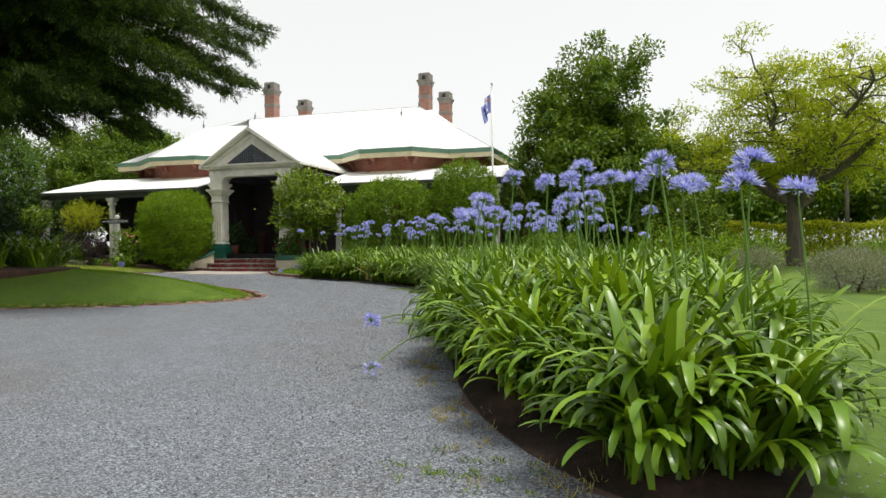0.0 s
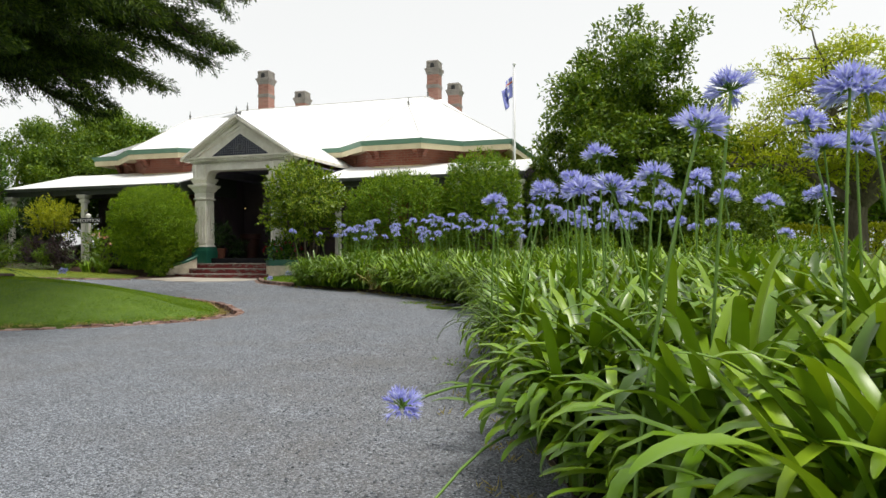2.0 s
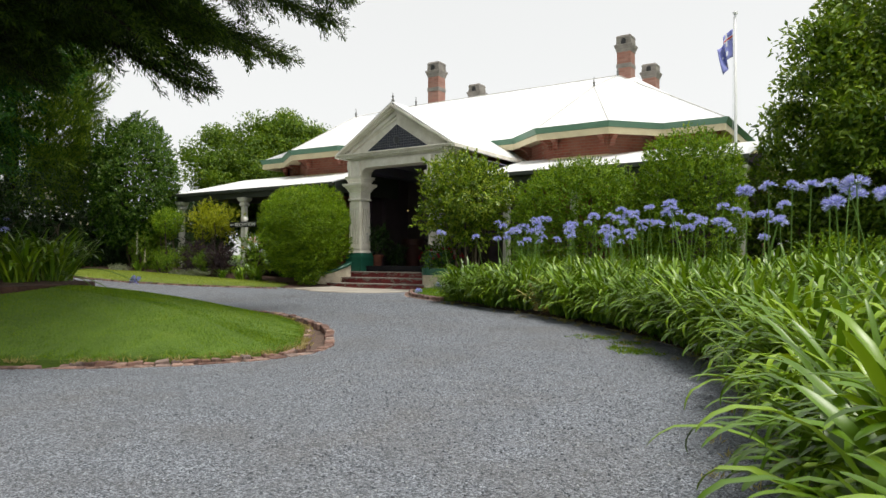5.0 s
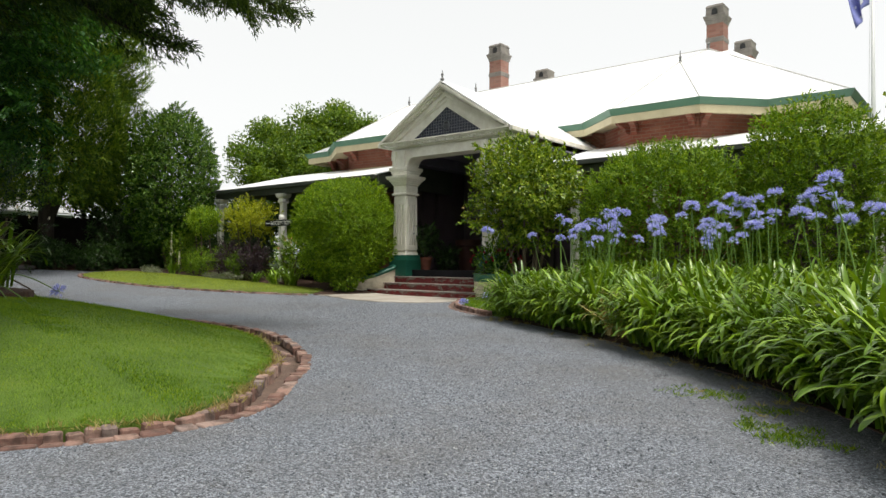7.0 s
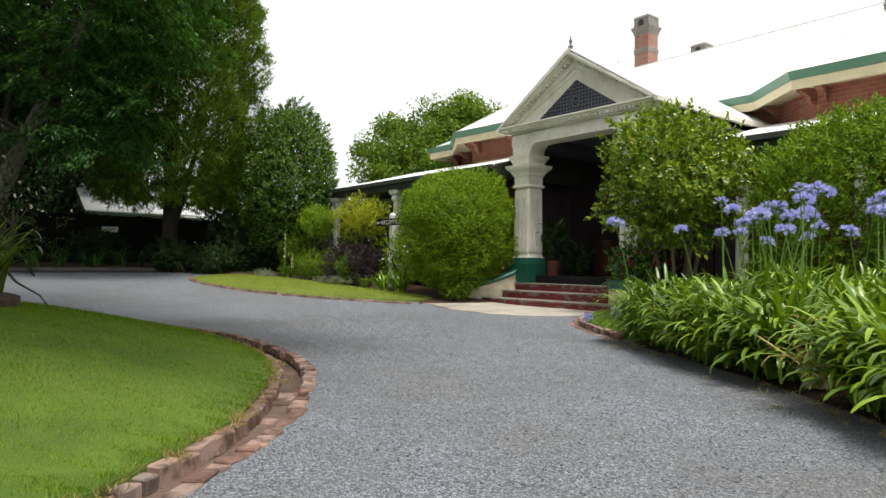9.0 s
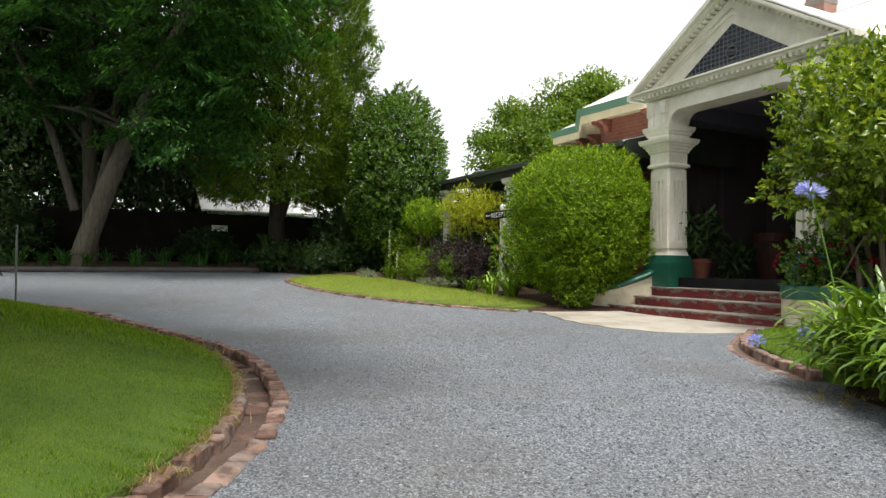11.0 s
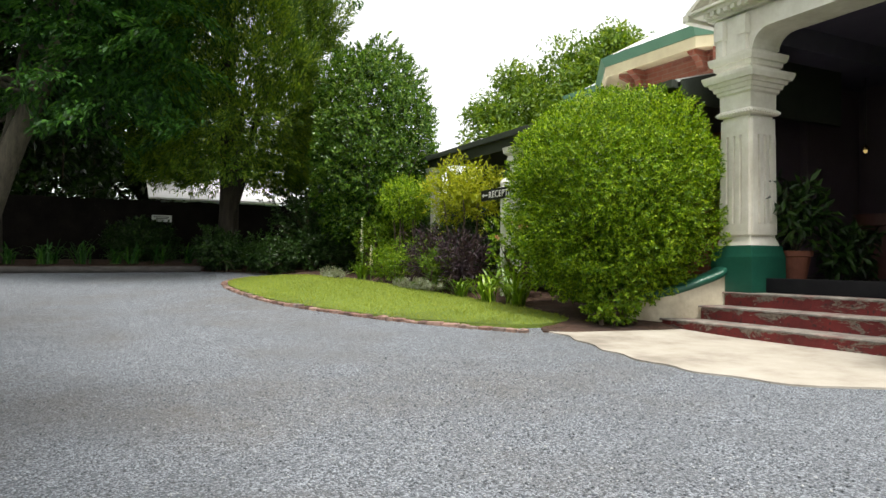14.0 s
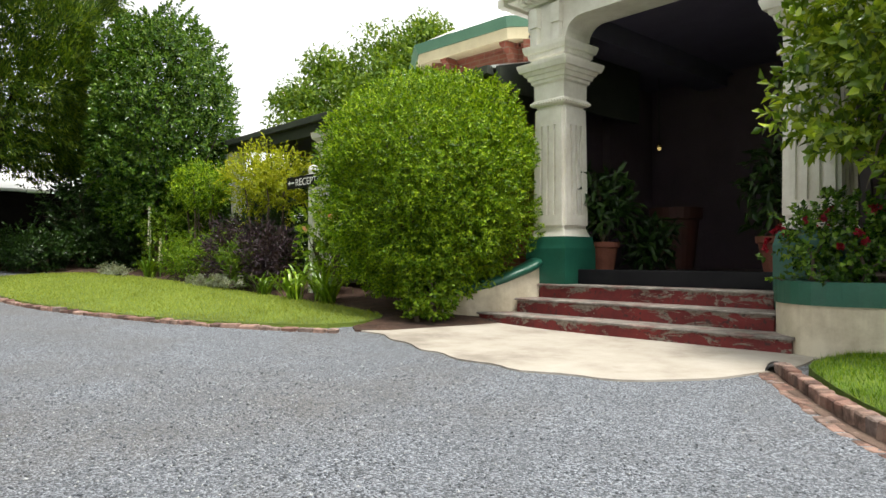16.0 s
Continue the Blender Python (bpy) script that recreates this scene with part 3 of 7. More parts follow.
BED = spline([(0.25, 2.5), (-0.25, 2.78), (-0.85, 3.5), (-1.35, 4.5), (-1.75, 5.6), (-2.1, 6.8), (-2.4, 8.0), (-2.7, 9.3), (-3.1, 11.0), (-3.8, 12.6), (-5.1, 14.35), (-6.9, 15.9), (-8.5, 16.95), (-9.7, 17.7), (-9.9, 18.5),
              (-9.0, 19.2), (-6.6, 18.9), (-4.2, 17.6), (-2.2, 15.6), (-0.6, 13.0), (0.4, 10.2), (0.9, 7.5), (0.9, 5.0), (0.75, 3.5), (0.55, 2.7)], 0.3, True)
SPILL = inset(BED, 0.10)
SPILL = SPILL + np.array([[0.07 * math.sin(5.1 * i) + 0.04 * math.sin(2.3 * i), 0.07 * math.sin(7.7 * i + 1)] for i in range(len(SPILL))])
tagged(sheet("garden_bed", SPILL, 0.004, CHANNEL_DIRT, 0.03), "brown silt washed from the border onto the drive", "garden bed", kind="structure")
tagged(sheet("flower_bed", inset(BED, 0.07), 0.010, SOIL, 0.03, 0.225), "dark red-brown soil of the agapanthus border", "garden bed", kind="structure")
REAR_BED = spline([(-11.5, 21.4), (-9.5, 20.6), (-7, 20.4), (-4, 20.6), (-1.5, 21), (2, 21.5), (2, 25), (-4, 25.5), (-5, 23.6), (-11.5, 23.2)], 0.5, True)
tagged(sheet("garden_bed", REAR_BED, 0.03, SOIL, 0.05, 0.05), "shaded soil under the tall shrubs by the house", "garden bed", kind="structure")
FENCE_BED = spline([(-27.9, 5), (-27.6, 10), (-27.3, 14), (-27.2, 17.2), (-26.0, 19.6), (-27, 22), (-30, 23), (-30.5, 14), (-30.5, 5)], 0.5, True)
tagged(sheet("garden_bed", FENCE_BED, 0.06, SOIL, 0.1, 0.1), "leaf-littered shaded bed along the paling fence", "garden bed", kind="structure")
APRON = spline([(-16.55, 19.95), (-15.8, 19.72), (-15.07, 19.5), (-13.95, 19.32), (-13.15, 19.5), (-12.7, 20.05), (-12.6, 20.7), (-12.6, 21.5), (-12.9, 22.2), (-16.2, 22.2), (-16.5, 21.4)], 0.12, True)
APRON = APRON + np.array([[0.03 * math.sin(7 * i), 0.035 * math.sin(11.3 * i + 1)] for i in range(len(APRON))])
tagged(sheet("paving_slab", APRON, 0.014, CONCRETE, 0.02), "pale sandy concrete apron with a broken edge", "paving", kind="structure")


# ---- the house ----
house = thing("house", (-14.4, 27.0, 0.2), "low red-brick homestead with white iron roof, verandahs and cream portico", "house")
EAVE = [(-23.1, 25.1), (-21.95, 25.1), (-20.37, 23.95), (-18.25, 24.05), (-17.0, 25.2), (-17.0, 26.1), (-12.55, 26.1), (-11.2, 24.95), (-9.0, 24.95), (-7.85, 26.2), (-6.15, 26.2), (-6.15, 40.0), (-23.1, 40.0)]
WALLS = [(-22.5, 25.7), (-21.72, 25.7), (-20.15, 24.55), (-18.5, 24.65), (-17.45, 25.6), (-17.45, 26.7), (-12.3, 26.7), (-10.95, 25.55), (-9.25, 25.55), (-8.1, 26.8), (-6.75, 26.8), (-6.75, 39.4), (-22.5, 39.4)]


def wall_run(a, b, z0, z1, thick=0.3):
    a, b = Vector((*a, 0)), Vector((*b, 0))
    d = (b - a).normalized()
    n = Vector((-d.y, d.x, 0)) * thick
    bm = bmesh.new()
    prism(bm, [a + Vector((0, 0, z0)), b + Vector((0, 0, z0)), b + n + Vector((0, 0, z0)), a + n + Vector((0, 0, z0))], (0, 0, z1 - z0))
    return bm


for a, b in zip(WALLS, WALLS[1:] + WALLS[:1]):
    part("wall", wall_run(a, b, 0.1, 4.9), WALL_BRICK, house, "red face-brick wall")
    d = (Vector(b) - Vector(a)).normalized()
    if a[1] < 30 and not (a[0] > -17.5 and b[0] < -12.0):
        # pale rendered band under the frieze and a moulded timber frieze under the eave
        o = Vector((d.y, -d.x)) * 0.03
        part("string_course", wall_run(Vector(a) + o, Vector(b) + o, 3.86, 4.07, 0.04), TRIM, house, "pale painted string course")
        part("frieze", wall_run(Vector(a) + o * 1.3, Vector(b) + o * 1.3, 4.60, 4.70, 0.05), WALL_BRICK, house)
        length = (Vector(b) - Vector(a)).length
        for s in ([0.12, length - 0.12] if length > 0.5 else []):
            c = Vector(a) + d * s
            n2 = Vector((d.y, -d.x))
            bm = bmesh.new()
            prof = [(0.0, 4.32), (0.10, 4.36), (0.16, 4.50), (0.34, 4.60), (0.36, 4.70), (0.0, 4.70)]
            prism(bm, [Vector((*(c - d * 0.07 + n2 * q), z)) for q, z in prof], Vector((*(d * 0.14), 0)))
            part("eave_bracket", bm, WALL_BRICK, house)


def band(poly, z0, z1, out0, out1, thick):
    """A continuous eave board or gutter along the eave line."""
    bm = bmesh.new()
    n = len(poly)
    pts = [Vector((*p, 0)) for p in poly]
    nor = []
    for i in range(n):
        d0, d1 = (pts[i] - pts[i - 1]).normalized(), (pts[(i + 1) % n] - pts[i]).normalized()
        m = (Vector((d0.y, -d0.x, 0)) + Vector((d1.y, -d1.x, 0))).normalized()
        m /= max(0.35, m.dot(Vector((d1.y, -d1.x, 0))))
        nor.append(m)
    rings = []
    for z, o in ((z0, out0), (z1, out1), (z1, out1 - thick), (z0, out0 - thick)):
        rings.append([bm.verts.new(p + m * o + Vector((0, 0, z))) for p, m in zip(pts, nor)])
    for a, b in zip(rings, rings[1:] + rings[:1]):
        for i in range(n):
            j = (i + 1) % n
            bm.faces.new((a[i], a[j], b[j], b[i]))
    return bm


part("gutter", band(EAVE, 4.74, 4.90, 0.03, 0.10, 0.10), GREEN_GUTTER, house, "green quad gutter")
part("fascia", band(EAVE, 4.55, 4.735, 0.012, 0.012, 0.05), TRIM, house, "pale yellow fascia board")
bm = bmesh.new()
rings = [[bm.verts.new((*p, z)) for p in line] for line, z in ((EAVE, 4.66), (WALLS, 4.66), (WALLS, 4.69), (EAVE, 4.69))]
for low, high in zip(rings, rings[1:] + rings[:1]):
    for i in range(len(EAVE)):
        j = (i + 1) % len(EAVE)
        bm.faces.new((low[i], low[j], high[j], high[i]))
part("soffit", bm, TRIM, house)


def roof_mesh():
    """Hips rise from the eave line to a level top; the two bays have peaks of their own."""
    bm = bmesh.new()
    z0 = 4.90
    def v(x, y, z=z0):
        return bm.verts.new((x, y, z))
    def face(*pts):
        bm.faces.new([v(*p) for p in pts])
    A, B = (-19.2, 29.6, 7.42), (-10.3, 29.6, 7.42)
    C, D = (-10.3, 36.5, 7.42), (-19.2, 36.5, 7.42)
    # main hips
    face((-17.4, 26.1), (-6.15, 26.2), B, A)
    face((-6.15, 26.2), (-6.15, 40.0), C, B)
    face((-6.15, 40.0), (-23.1, 40.0), D, C)
    face((-23.1, 40.0), (-23.1, 25.1), A, D)
    face(A, B, C, D)
    # bay in the east
    P = (-10.75, 28.5, 6.86)
    face((-11.2, 24.95), (-9.0, 24.95), P)
    face((-12.55, 26.1), (-11.2, 24.95), P)
    face((-9.0, 24.95), (-7.85, 26.2), P)
    face((-7.85, 26.2), (-7.2, 27.2, 5.5), (-9.6, 29.3, 7.2), P)
    face((-12.55, 26.1), P, (-11.5, 29.5, 7.35), (-13.6, 27.2, 5.6))
    # wing in the west
    Q, R = (-20.2, 27.3, 6.68), (-18.6, 30.0, 7.2)
    face((-20.37, 23.95), (-18.25, 24.05), Q)
    face((-21.95, 25.1), (-20.37, 23.95), Q)
    face((-18.25, 24.05), (-17.0, 25.2), Q)
    face((-23.1, 25.1), (-21.95, 25.1), Q, R, (-23.1, 33.0))
    face((-17.0, 25.2), (-17.0, 26.1), R, Q)
    return bm


part("roof", roof_mesh(), ROOF, house, "sunlit white corrugated iron roof")
for line in (((-19.2, 29.6, 7.44), (-10.3, 29.6, 7.44)), ((-10.3, 29.6, 7.44), (-6.15, 26.2, 4.92)), ((-10.75, 28.5, 6.88), (-9.0, 24.95, 4.92)), ((-10.75, 28.5, 6.88), (-11.2, 24.95, 4.92)),
             ((-10.75, 28.5, 6.88), (-10.3, 29.6, 7.44)), ((-20.2, 27.3, 6.70), (-20.37, 23.95, 4.92)), ((-20.2, 27.3, 6.70), (-18.25, 24.05, 4.92)), ((-20.2, 27.3, 6.70), (-19.2, 29.6, 7.44)), ((-20.2, 27.3, 6.70), (-21.95, 25.1, 4.92))):
    v, f = tubes([(np.array(line), [0.014, 0.014])], 6)
    under(local_part("ridge_cap", raw_mesh("ridge_cap", v, f, RIDGE), None, "pale grey roof capping"), house)
for x, y, z in ((-10.75, 28.5, 6.86), (-10.3, 29.6, 7.45), (-20.2, 27.3, 6.68), (-18.9, 29.6, 7.45)):
    bm = lathe(bmesh.new(), x, y, [(z - 0.05, 0.05), (z + 0.1, 0.03), (z + 0.14, 0.055), (z + 0.18, 0.02), (z + 0.34, 0.012)], 8)
    part("roof_finial", bm, IRON, house)


def chimney(x, y, z0, z1, w=0.52, depth=0.62):
    """A brick stack with a flared stone cap and an arched cowl."""
    body = part("chimney", box(bmesh.new(), x - w, x + w, y - depth, y + depth, z0, z1 - 0.62, 0.015), CHIMNEY_BRICK, house, "red brick chimney with grey cap")
    bm = stack(bmesh.new(), x, y, [(z1 - 0.64, w * 1.03), (z1 - 0.58, w * 1.10), (z1 - 0.53, w * 1.11), (z1 - 0.50, w * 1.20), (z1 - 0.45, w * 1.24), (z1 - 0.42, w * 1.31), (z1 - 0.37, w * 1.32), (z1 - 0.34, w * 1.08), (z1 - 0.12, w * 1.03), (z1 - 0.07, w * 1.10), (z1, w * 0.95)])
    part("chimney_cap", bm, CHIMNEY_STONE, body, "grey moulded cap")
    bm = stack(bmesh.new(), x, y, [(z1 - 1.25, w * 1.02), (z1 - 1.22, w * 1.07), (z1 - 1.12, w * 1.07), (z1 - 1.09, w * 1.02)])
    part("chimney_band", bm, CHIMNEY_STONE, body)
    bm = bmesh.new()
    prism(bm, [(x - w * 0.35 + w * 0.0, y - w * 1.08 - 0.02, z1 - 0.34)] + [(x + w * 0.32 * math.cos(a), y - w * 1.08 - 0.02, z1 - 0.2 + w * 0.26 * math.sin(a)) for a in np.linspace(math.pi, 0, 7)] + [(x + w * 0.35, y - w * 1.08 - 0.02, z1 - 0.34)], (0, 0.05, 0))
    part("flue_mouth", bm, PLASTIC_BLACK, body, "sooty arched opening")


chimney(-18.6, 30.7, 6.9, 9.42, 0.27, 0.27)
chimney(-18.75, 34.4, 7.0, 9.3, 0.28, 0.28)
chimney(-10.85, 32.2, 7.0, 9.6, 0.27, 0.27)
chimney(-11.25, 36.9, 7.0, 9.7, 0.30, 0.30)


# verandahs: skillion iron roofs on white posts over a boarded floor
def verandah(x0, x1, y0, y1, z0, z1, lip):
    bm = bmesh.new()
    prism(bm, [(x0, y0, z0), (x1, y0, z0), (x1, y1, z1), (x0, y1, z1)], (0, 0, 0.04))
    r = part("verandah_roof", bm, ROOF, house, "white iron verandah roof")
    part("verandah_beam", boxes((x0 + 0.05, x1 - 0.05, y0 + 0.06, y0 + 0.18, z0 - 0.26, z0 - 0.03)), DARK_BEAM, house, "dark painted verandah beam")
    part("verandah_gutter", boxes((x0, x1, y0 - 0.08, y0 + 0.03, z0 - 0.08, z0 + 0.03), bevel=0.012), lip, house)
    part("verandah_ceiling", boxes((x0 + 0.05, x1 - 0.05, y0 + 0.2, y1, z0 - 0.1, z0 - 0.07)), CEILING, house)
    part("verandah_floor", boxes((x0 + 0.1, x1 - 0.1, y0 + 0.1, y1, 0.55, 0.79)), BOARDS, house)


verandah(-24.3, -16.6, 21.95, 25.2, 3.33, 4.16, DARK_BEAM)
verandah(-12.2, -5.1, 23.3, 26.0, 3.40, 4.10, DARK_BEAM)
bm = bmesh.new()
prism(bm, [(-24.3, 25.2, 3.5), (-22.2, 25.2, 3.95), (-22.2, 38.0, 3.95), (-24.3, 38.0, 3.5)], (0, 0, 0.04))
part("verandah_roof", bm, ROOF, house, "white iron verandah roof")
# Dark panels added over the brick and the open west end to deepen shade.
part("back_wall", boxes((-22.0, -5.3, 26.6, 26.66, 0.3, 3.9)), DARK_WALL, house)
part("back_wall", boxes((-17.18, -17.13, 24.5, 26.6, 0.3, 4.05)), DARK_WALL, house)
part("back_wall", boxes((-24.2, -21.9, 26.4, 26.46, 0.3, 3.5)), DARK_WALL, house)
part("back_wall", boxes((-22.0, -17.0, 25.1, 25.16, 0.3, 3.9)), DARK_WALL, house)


def verandah_post(x, y, z0, z1):
    post = part("verandah_post", stack(bmesh.new(), x, y, [(z0, 0.085), (z1 - 0.3, 0.075)]), WHITE, house, "white painted square post")
    bm = stack(bmesh.new(), x, y, [(z1 - 0.30, 0.085), (z1 - 0.26, 0.12), (z1 - 0.22, 0.12), (z1 - 0.16, 0.10), (z1 - 0.10, 0.16), (z1, 0.18)])
    part("post_capital", bm, WHITE, post)


for x in (-24.0, -20.65, -18.2):
    verandah_post(x, 22.08, 0.7, 3.08)
for x in (-11.4, -9.4, -7.3, -5.3):
    verandah_post(x, 23.42, 0.7, 3.18)


# the portico
CX, PF = -14.37, 22.1
bead = bmesh.new()
bmesh.ops.create_icosphere(bead, subdivisions=1, radius=0.021)
bead_me = bpy.data.meshes.new("bead")
bead.to_mesh(bead_me)
bead.free()
bead_me.materials.append(CREAM)


def column(cx):
    cy = PF + 0.25
    shaft = bmesh.new()
    stack(shaft, cx, cy, [(1.20, 0.250), (1.24, 0.236), (1.30, 0.214), (2.76, 0.196)])
    shaft_ob = part("column", shaft, CREAM, house, "cream square fluted portico column")
    # the face stands proud of three sunk flutes: four fillets and a plain head and foot
    lo, hi = 1.46, 2.52
    for ux, uy in ((0, -1), (1, 0), (-1, 0)):
        vx, vy = -uy, ux
        s0, s1 = 0.212, 0.198
        rows = [(-0.205, -0.118, lo, hi), (-0.078, -0.020, lo, hi), (0.020, 0.078, lo, hi), (0.118, 0.205, lo, hi), (-0.205, 0.205, 1.33, lo), (-0.200, 0.200, hi, 2.72)]
        for a, b, z0, z1 in rows:
            bm = bmesh.new()
            w0, w1 = 1.02 - 0.06 * (z0 - 1.3) / 1.4, 1.02 - 0.06 * (z1 - 1.3) / 1.4
            d0, d1 = s0 + (s1 - s0) * (z0 - 1.3) / 1.4, s0 + (s1 - s0) * (z1 - 1.3) / 1.4
            pts = [(cx + ux * d + vx * q * w, cy + uy * d + vy * q * w, z) for q, w, d, z in ((a, w0, d0, z0), (b, w0, d0, z0), (b, w1, d1, z1), (a, w1, d1, z1))]
            prism(bm, pts, (ux * 0.034, uy * 0.034, 0))
            part("fluting", bm, CREAM, shaft_ob)
    bm = stack(bmesh.new(), cx, cy, [(0.16, 0.295), (1.06, 0.295), (1.10, 0.285), (1.20, 0.265)])
    part("plinth", bm, GREEN, shaft_ob, "dark green painted plinth")
    slim = [(2.76, 0.222), (2.77, 0.246), (2.82, 0.246), (2.84, 0.222), (3.02, 0.224), (3.04, 0.25), (3.075, 0.252), (3.08, 0.275), (3.13, 0.285), (3.135, 0.31), (3.175, 0.32), (3.18, 0.352), (3.235, 0.372), (3.268, 0.376),
            (3.275, 0.252), (3.33, 0.252), (3.345, 0.275), (3.39, 0.28), (3.40, 0.305), (3.45, 0.322), (3.49, 0.326), (3.495, 0.235), (3.95, 0.235)]
    bm = stack(bmesh.new(), cx, cy, slim)
    part("capital", bm, CREAM, shaft_ob, "stepped cream capital")
    for k in range(13):
        o = -0.245 + 0.0408 * k
        for px, py in ((cx + o, cy - 0.25), (cx + 0.25, cy + o), (cx - 0.25, cy + o)):
            local_part("bead", bead_me, shaft_ob, at=pose(px, py, 2.795))
    for ux, uy in ((0, -1), (-1, 0)):
        for o in (-0.165, 0.165):
            bx, by = cx + ux * 0.255 - uy * o, cy + uy * 0.255 + ux * o
            h = 0.062
            part("pilaster_block", boxes((bx - h, bx + h, by - h, by + h, 3.70, 3.93), (bx - 0.045, bx + 0.045, by - 0.045, by + 0.045, 3.50, 3.70), bevel=0.008), CREAM, shaft_ob)
    return shaft_ob


for cx in (CX - 1.47, CX + 1.43):
    column(cx)
bm = bmesh.new()
y0, y1 = PF + 0.02, PF + 0.48
soff = [(CX - 1.21, 3.53)] + [(CX - 1.21 + 0.22 * (1 - math.cos(a)), 3.53 + 0.20 * math.sin(a)) for a in np.linspace(0, math.pi / 2, 7)][1:]
soff += [(2 * CX - x, z) for x, z in soff[::-1]]
prism(bm, [(x, y0, z) for x, z in soff] + [(CX + 1.68, y0, 3.74), (CX + 1.68, y0, 3.95), (CX - 1.68, y0, 3.95), (CX - 1.68, y0, 3.74)], (0, y1 - y0, 0))
part("architrave", bm, CREAM, house, "cream entrance beam with rounded haunches")
for s in (-1, 1):
    x = CX + s * 1.43
    # Side beams take the ceiling tone, which has the porch shade painted in.
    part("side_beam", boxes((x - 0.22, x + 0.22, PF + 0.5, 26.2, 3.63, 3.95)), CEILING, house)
PD = PF + 0.17
cornice = part("cornice", boxes((CX - 1.80, CX + 1.80, PD - 0.10, PD + 0.5, 3.95, 4.0), (CX - 1.86, CX + 1.86, PD - 0.16, PD + 0.5, 4.0, 4.03), (CX - 2.0, CX + 2.0, PD - 0.28, PD + 0.5, 4.085, 4.125), (CX - 2.05, CX + 2.05, PD - 0.33, PD + 0.5, 4.125, 4.16),
                                (CX - 1.88, CX + 1.88, PD - 0.18, PD + 0.5, 4.03, 4.085), bevel=0.006), CREAM, house, "cream dentilled cornice")
dent = box(bmesh.new(), -0.028, 0.028, -0.05, 0.05, -0.026, 0.026)
dent_me = bpy.data.meshes.new("dentil")
dent.to_mesh(dent_me)
dent.free()
dent_me.materials.append(CREAM)
for i in range(37):
    local_part("dentil", dent_me, cornice, at=pose(CX - 1.8 + 0.1 * i, PD - 0.225, 4.057))
APEX_Z = 5.46
rise = (APEX_Z - 4.16) / 2.05
bm = bmesh.new()
prism(bm, [(CX - 1.9, PD - 0.02, 4.16), (CX + 1.9, PD - 0.02, 4.16), (CX, PD - 0.02, 5.32)], (0, 0.1, 0))
# triangular opening through the tympanum is filled by the leadlight, set in a raised frame
part("tympanum", bm, CREAM, house)
lead = bmesh.new()
prism(lead, [(CX - 1.08, PD - 0.035, 4.22), (CX + 1.08, PD - 0.035, 4.22), (CX, PD - 0.035, 4.92)], (0, 0.01, 0))
glass = part("leadlight", lead, LATTICE_DARK, house, "dark triangular leadlight panel")
for k in range(1, 26):
    x = CX - 1.08 + 0.083 * k
    top = 4.22 + 0.70 * (1 - abs(x - CX) / 1.08)
    part("lead_bar", boxes((x - 0.006, x + 0.006, PD - 0.043, PD - 0.036, 4.22, top)), LEAD, glass)
for k in range(1, 9):
    z = 4.22 + 0.075 * k
    half = 1.08 * (1 - (z - 4.22) / 0.70)
    part("lead_bar", boxes((CX - half, CX + half, PD - 0.042, PD - 0.036, z - 0.006, z + 0.006)), LEAD, glass)
ring = bmesh.new()
lathe(ring, 0, 0, [(0, 0.115), (0.012, 0.115), (0.012, 0.09), (0, 0.09)], 20)
bmesh.ops.transform(ring, matrix=pose(CX, PD - 0.045, 4.46, 90), verts=ring.verts)
part("crest", ring, LEAD, glass, "small round leadlight crest")
for k, w in ((0, 0.09), (1, 0.06)):
    part("crest_bar", boxes((CX - w, CX + w, PD - 0.052, PD - 0.045, 4.47 - 0.05 * k, 4.495 - 0.05 * k)), LEAD, glass)
for s in (-1, 1):
    for off, dep, thick, name in ((0.0, 0.33, 0.05, "raking_cornice"), (-0.05, 0.27, 0.05, "raking_cornice"), (-0.17, 0.10, 0.10, "raking_moulding"), (-0.33, 0.055, 0.055, "panel_frame")):
        bm = bmesh.new()
        sc = {"raking_cornice": 1.0, "raking_moulding": 0.95, "panel_frame": 0.9}[name]
        x0, zb = CX + s * 2.06 * sc, 4.16 + off * (0.2 if name != "panel_frame" else -0.05)
        za = APEX_Z + 0.02 + off
        prism(bm, [(x0, PD - dep, zb + 0.0), (CX, PD - dep, za), (CX, PD - dep, za - thick * 1.35), (x0 - s * thick * 1.5, PD - dep, zb)], (0, dep + 0.05, 0))
        rk = part(name, bm, CREAM, house)
        if name == "raking_moulding":
            for k in range(22):
                f = (k + 1.0) / 23
                x = x0 + (CX - x0) * f
                local_part("dentil", dent_me, rk, at=pose(x, PD - 0.15, zb + (za - zb) * f + 0.02, 0, s * math.degrees(math.atan(rise)), 0))
    # portico roof slope back to the house
    bm = bmesh.new()
    prism(bm, [(CX + s * 2.1, PD - 0.3, 4.15), (CX, PD - 0.3, APEX_Z + 0.05), (CX, 28.2, APEX_Z + 0.05), (CX + s * 2.1, 26.8, 4.15)], (0, 0, 0.03))
    part("portico_roof", bm, ROOF, house, "white iron portico roof")
    part("portico_gutter", boxes((CX + s * 2.1 - 0.05, CX + s * 2.1 + 0.05, PD - 0.3, 26.2, 4.06, 4.16), bevel=0.01), CREAM, house)
bm = lathe(bmesh.new(), CX, PD - 0.22, [(APEX_Z - 0.02, 0.05), (APEX_Z + 0.06, 0.03), (APEX_Z + 0.12, 0.055), (APEX_Z + 0.17, 0.02), (APEX_Z + 0.24, 0.035), (APEX_Z + 0.28, 0.012), (APEX_Z + 0.34, 0.010)], 10)
part("gable_finial", bm, IRON, house, "turned iron finial")
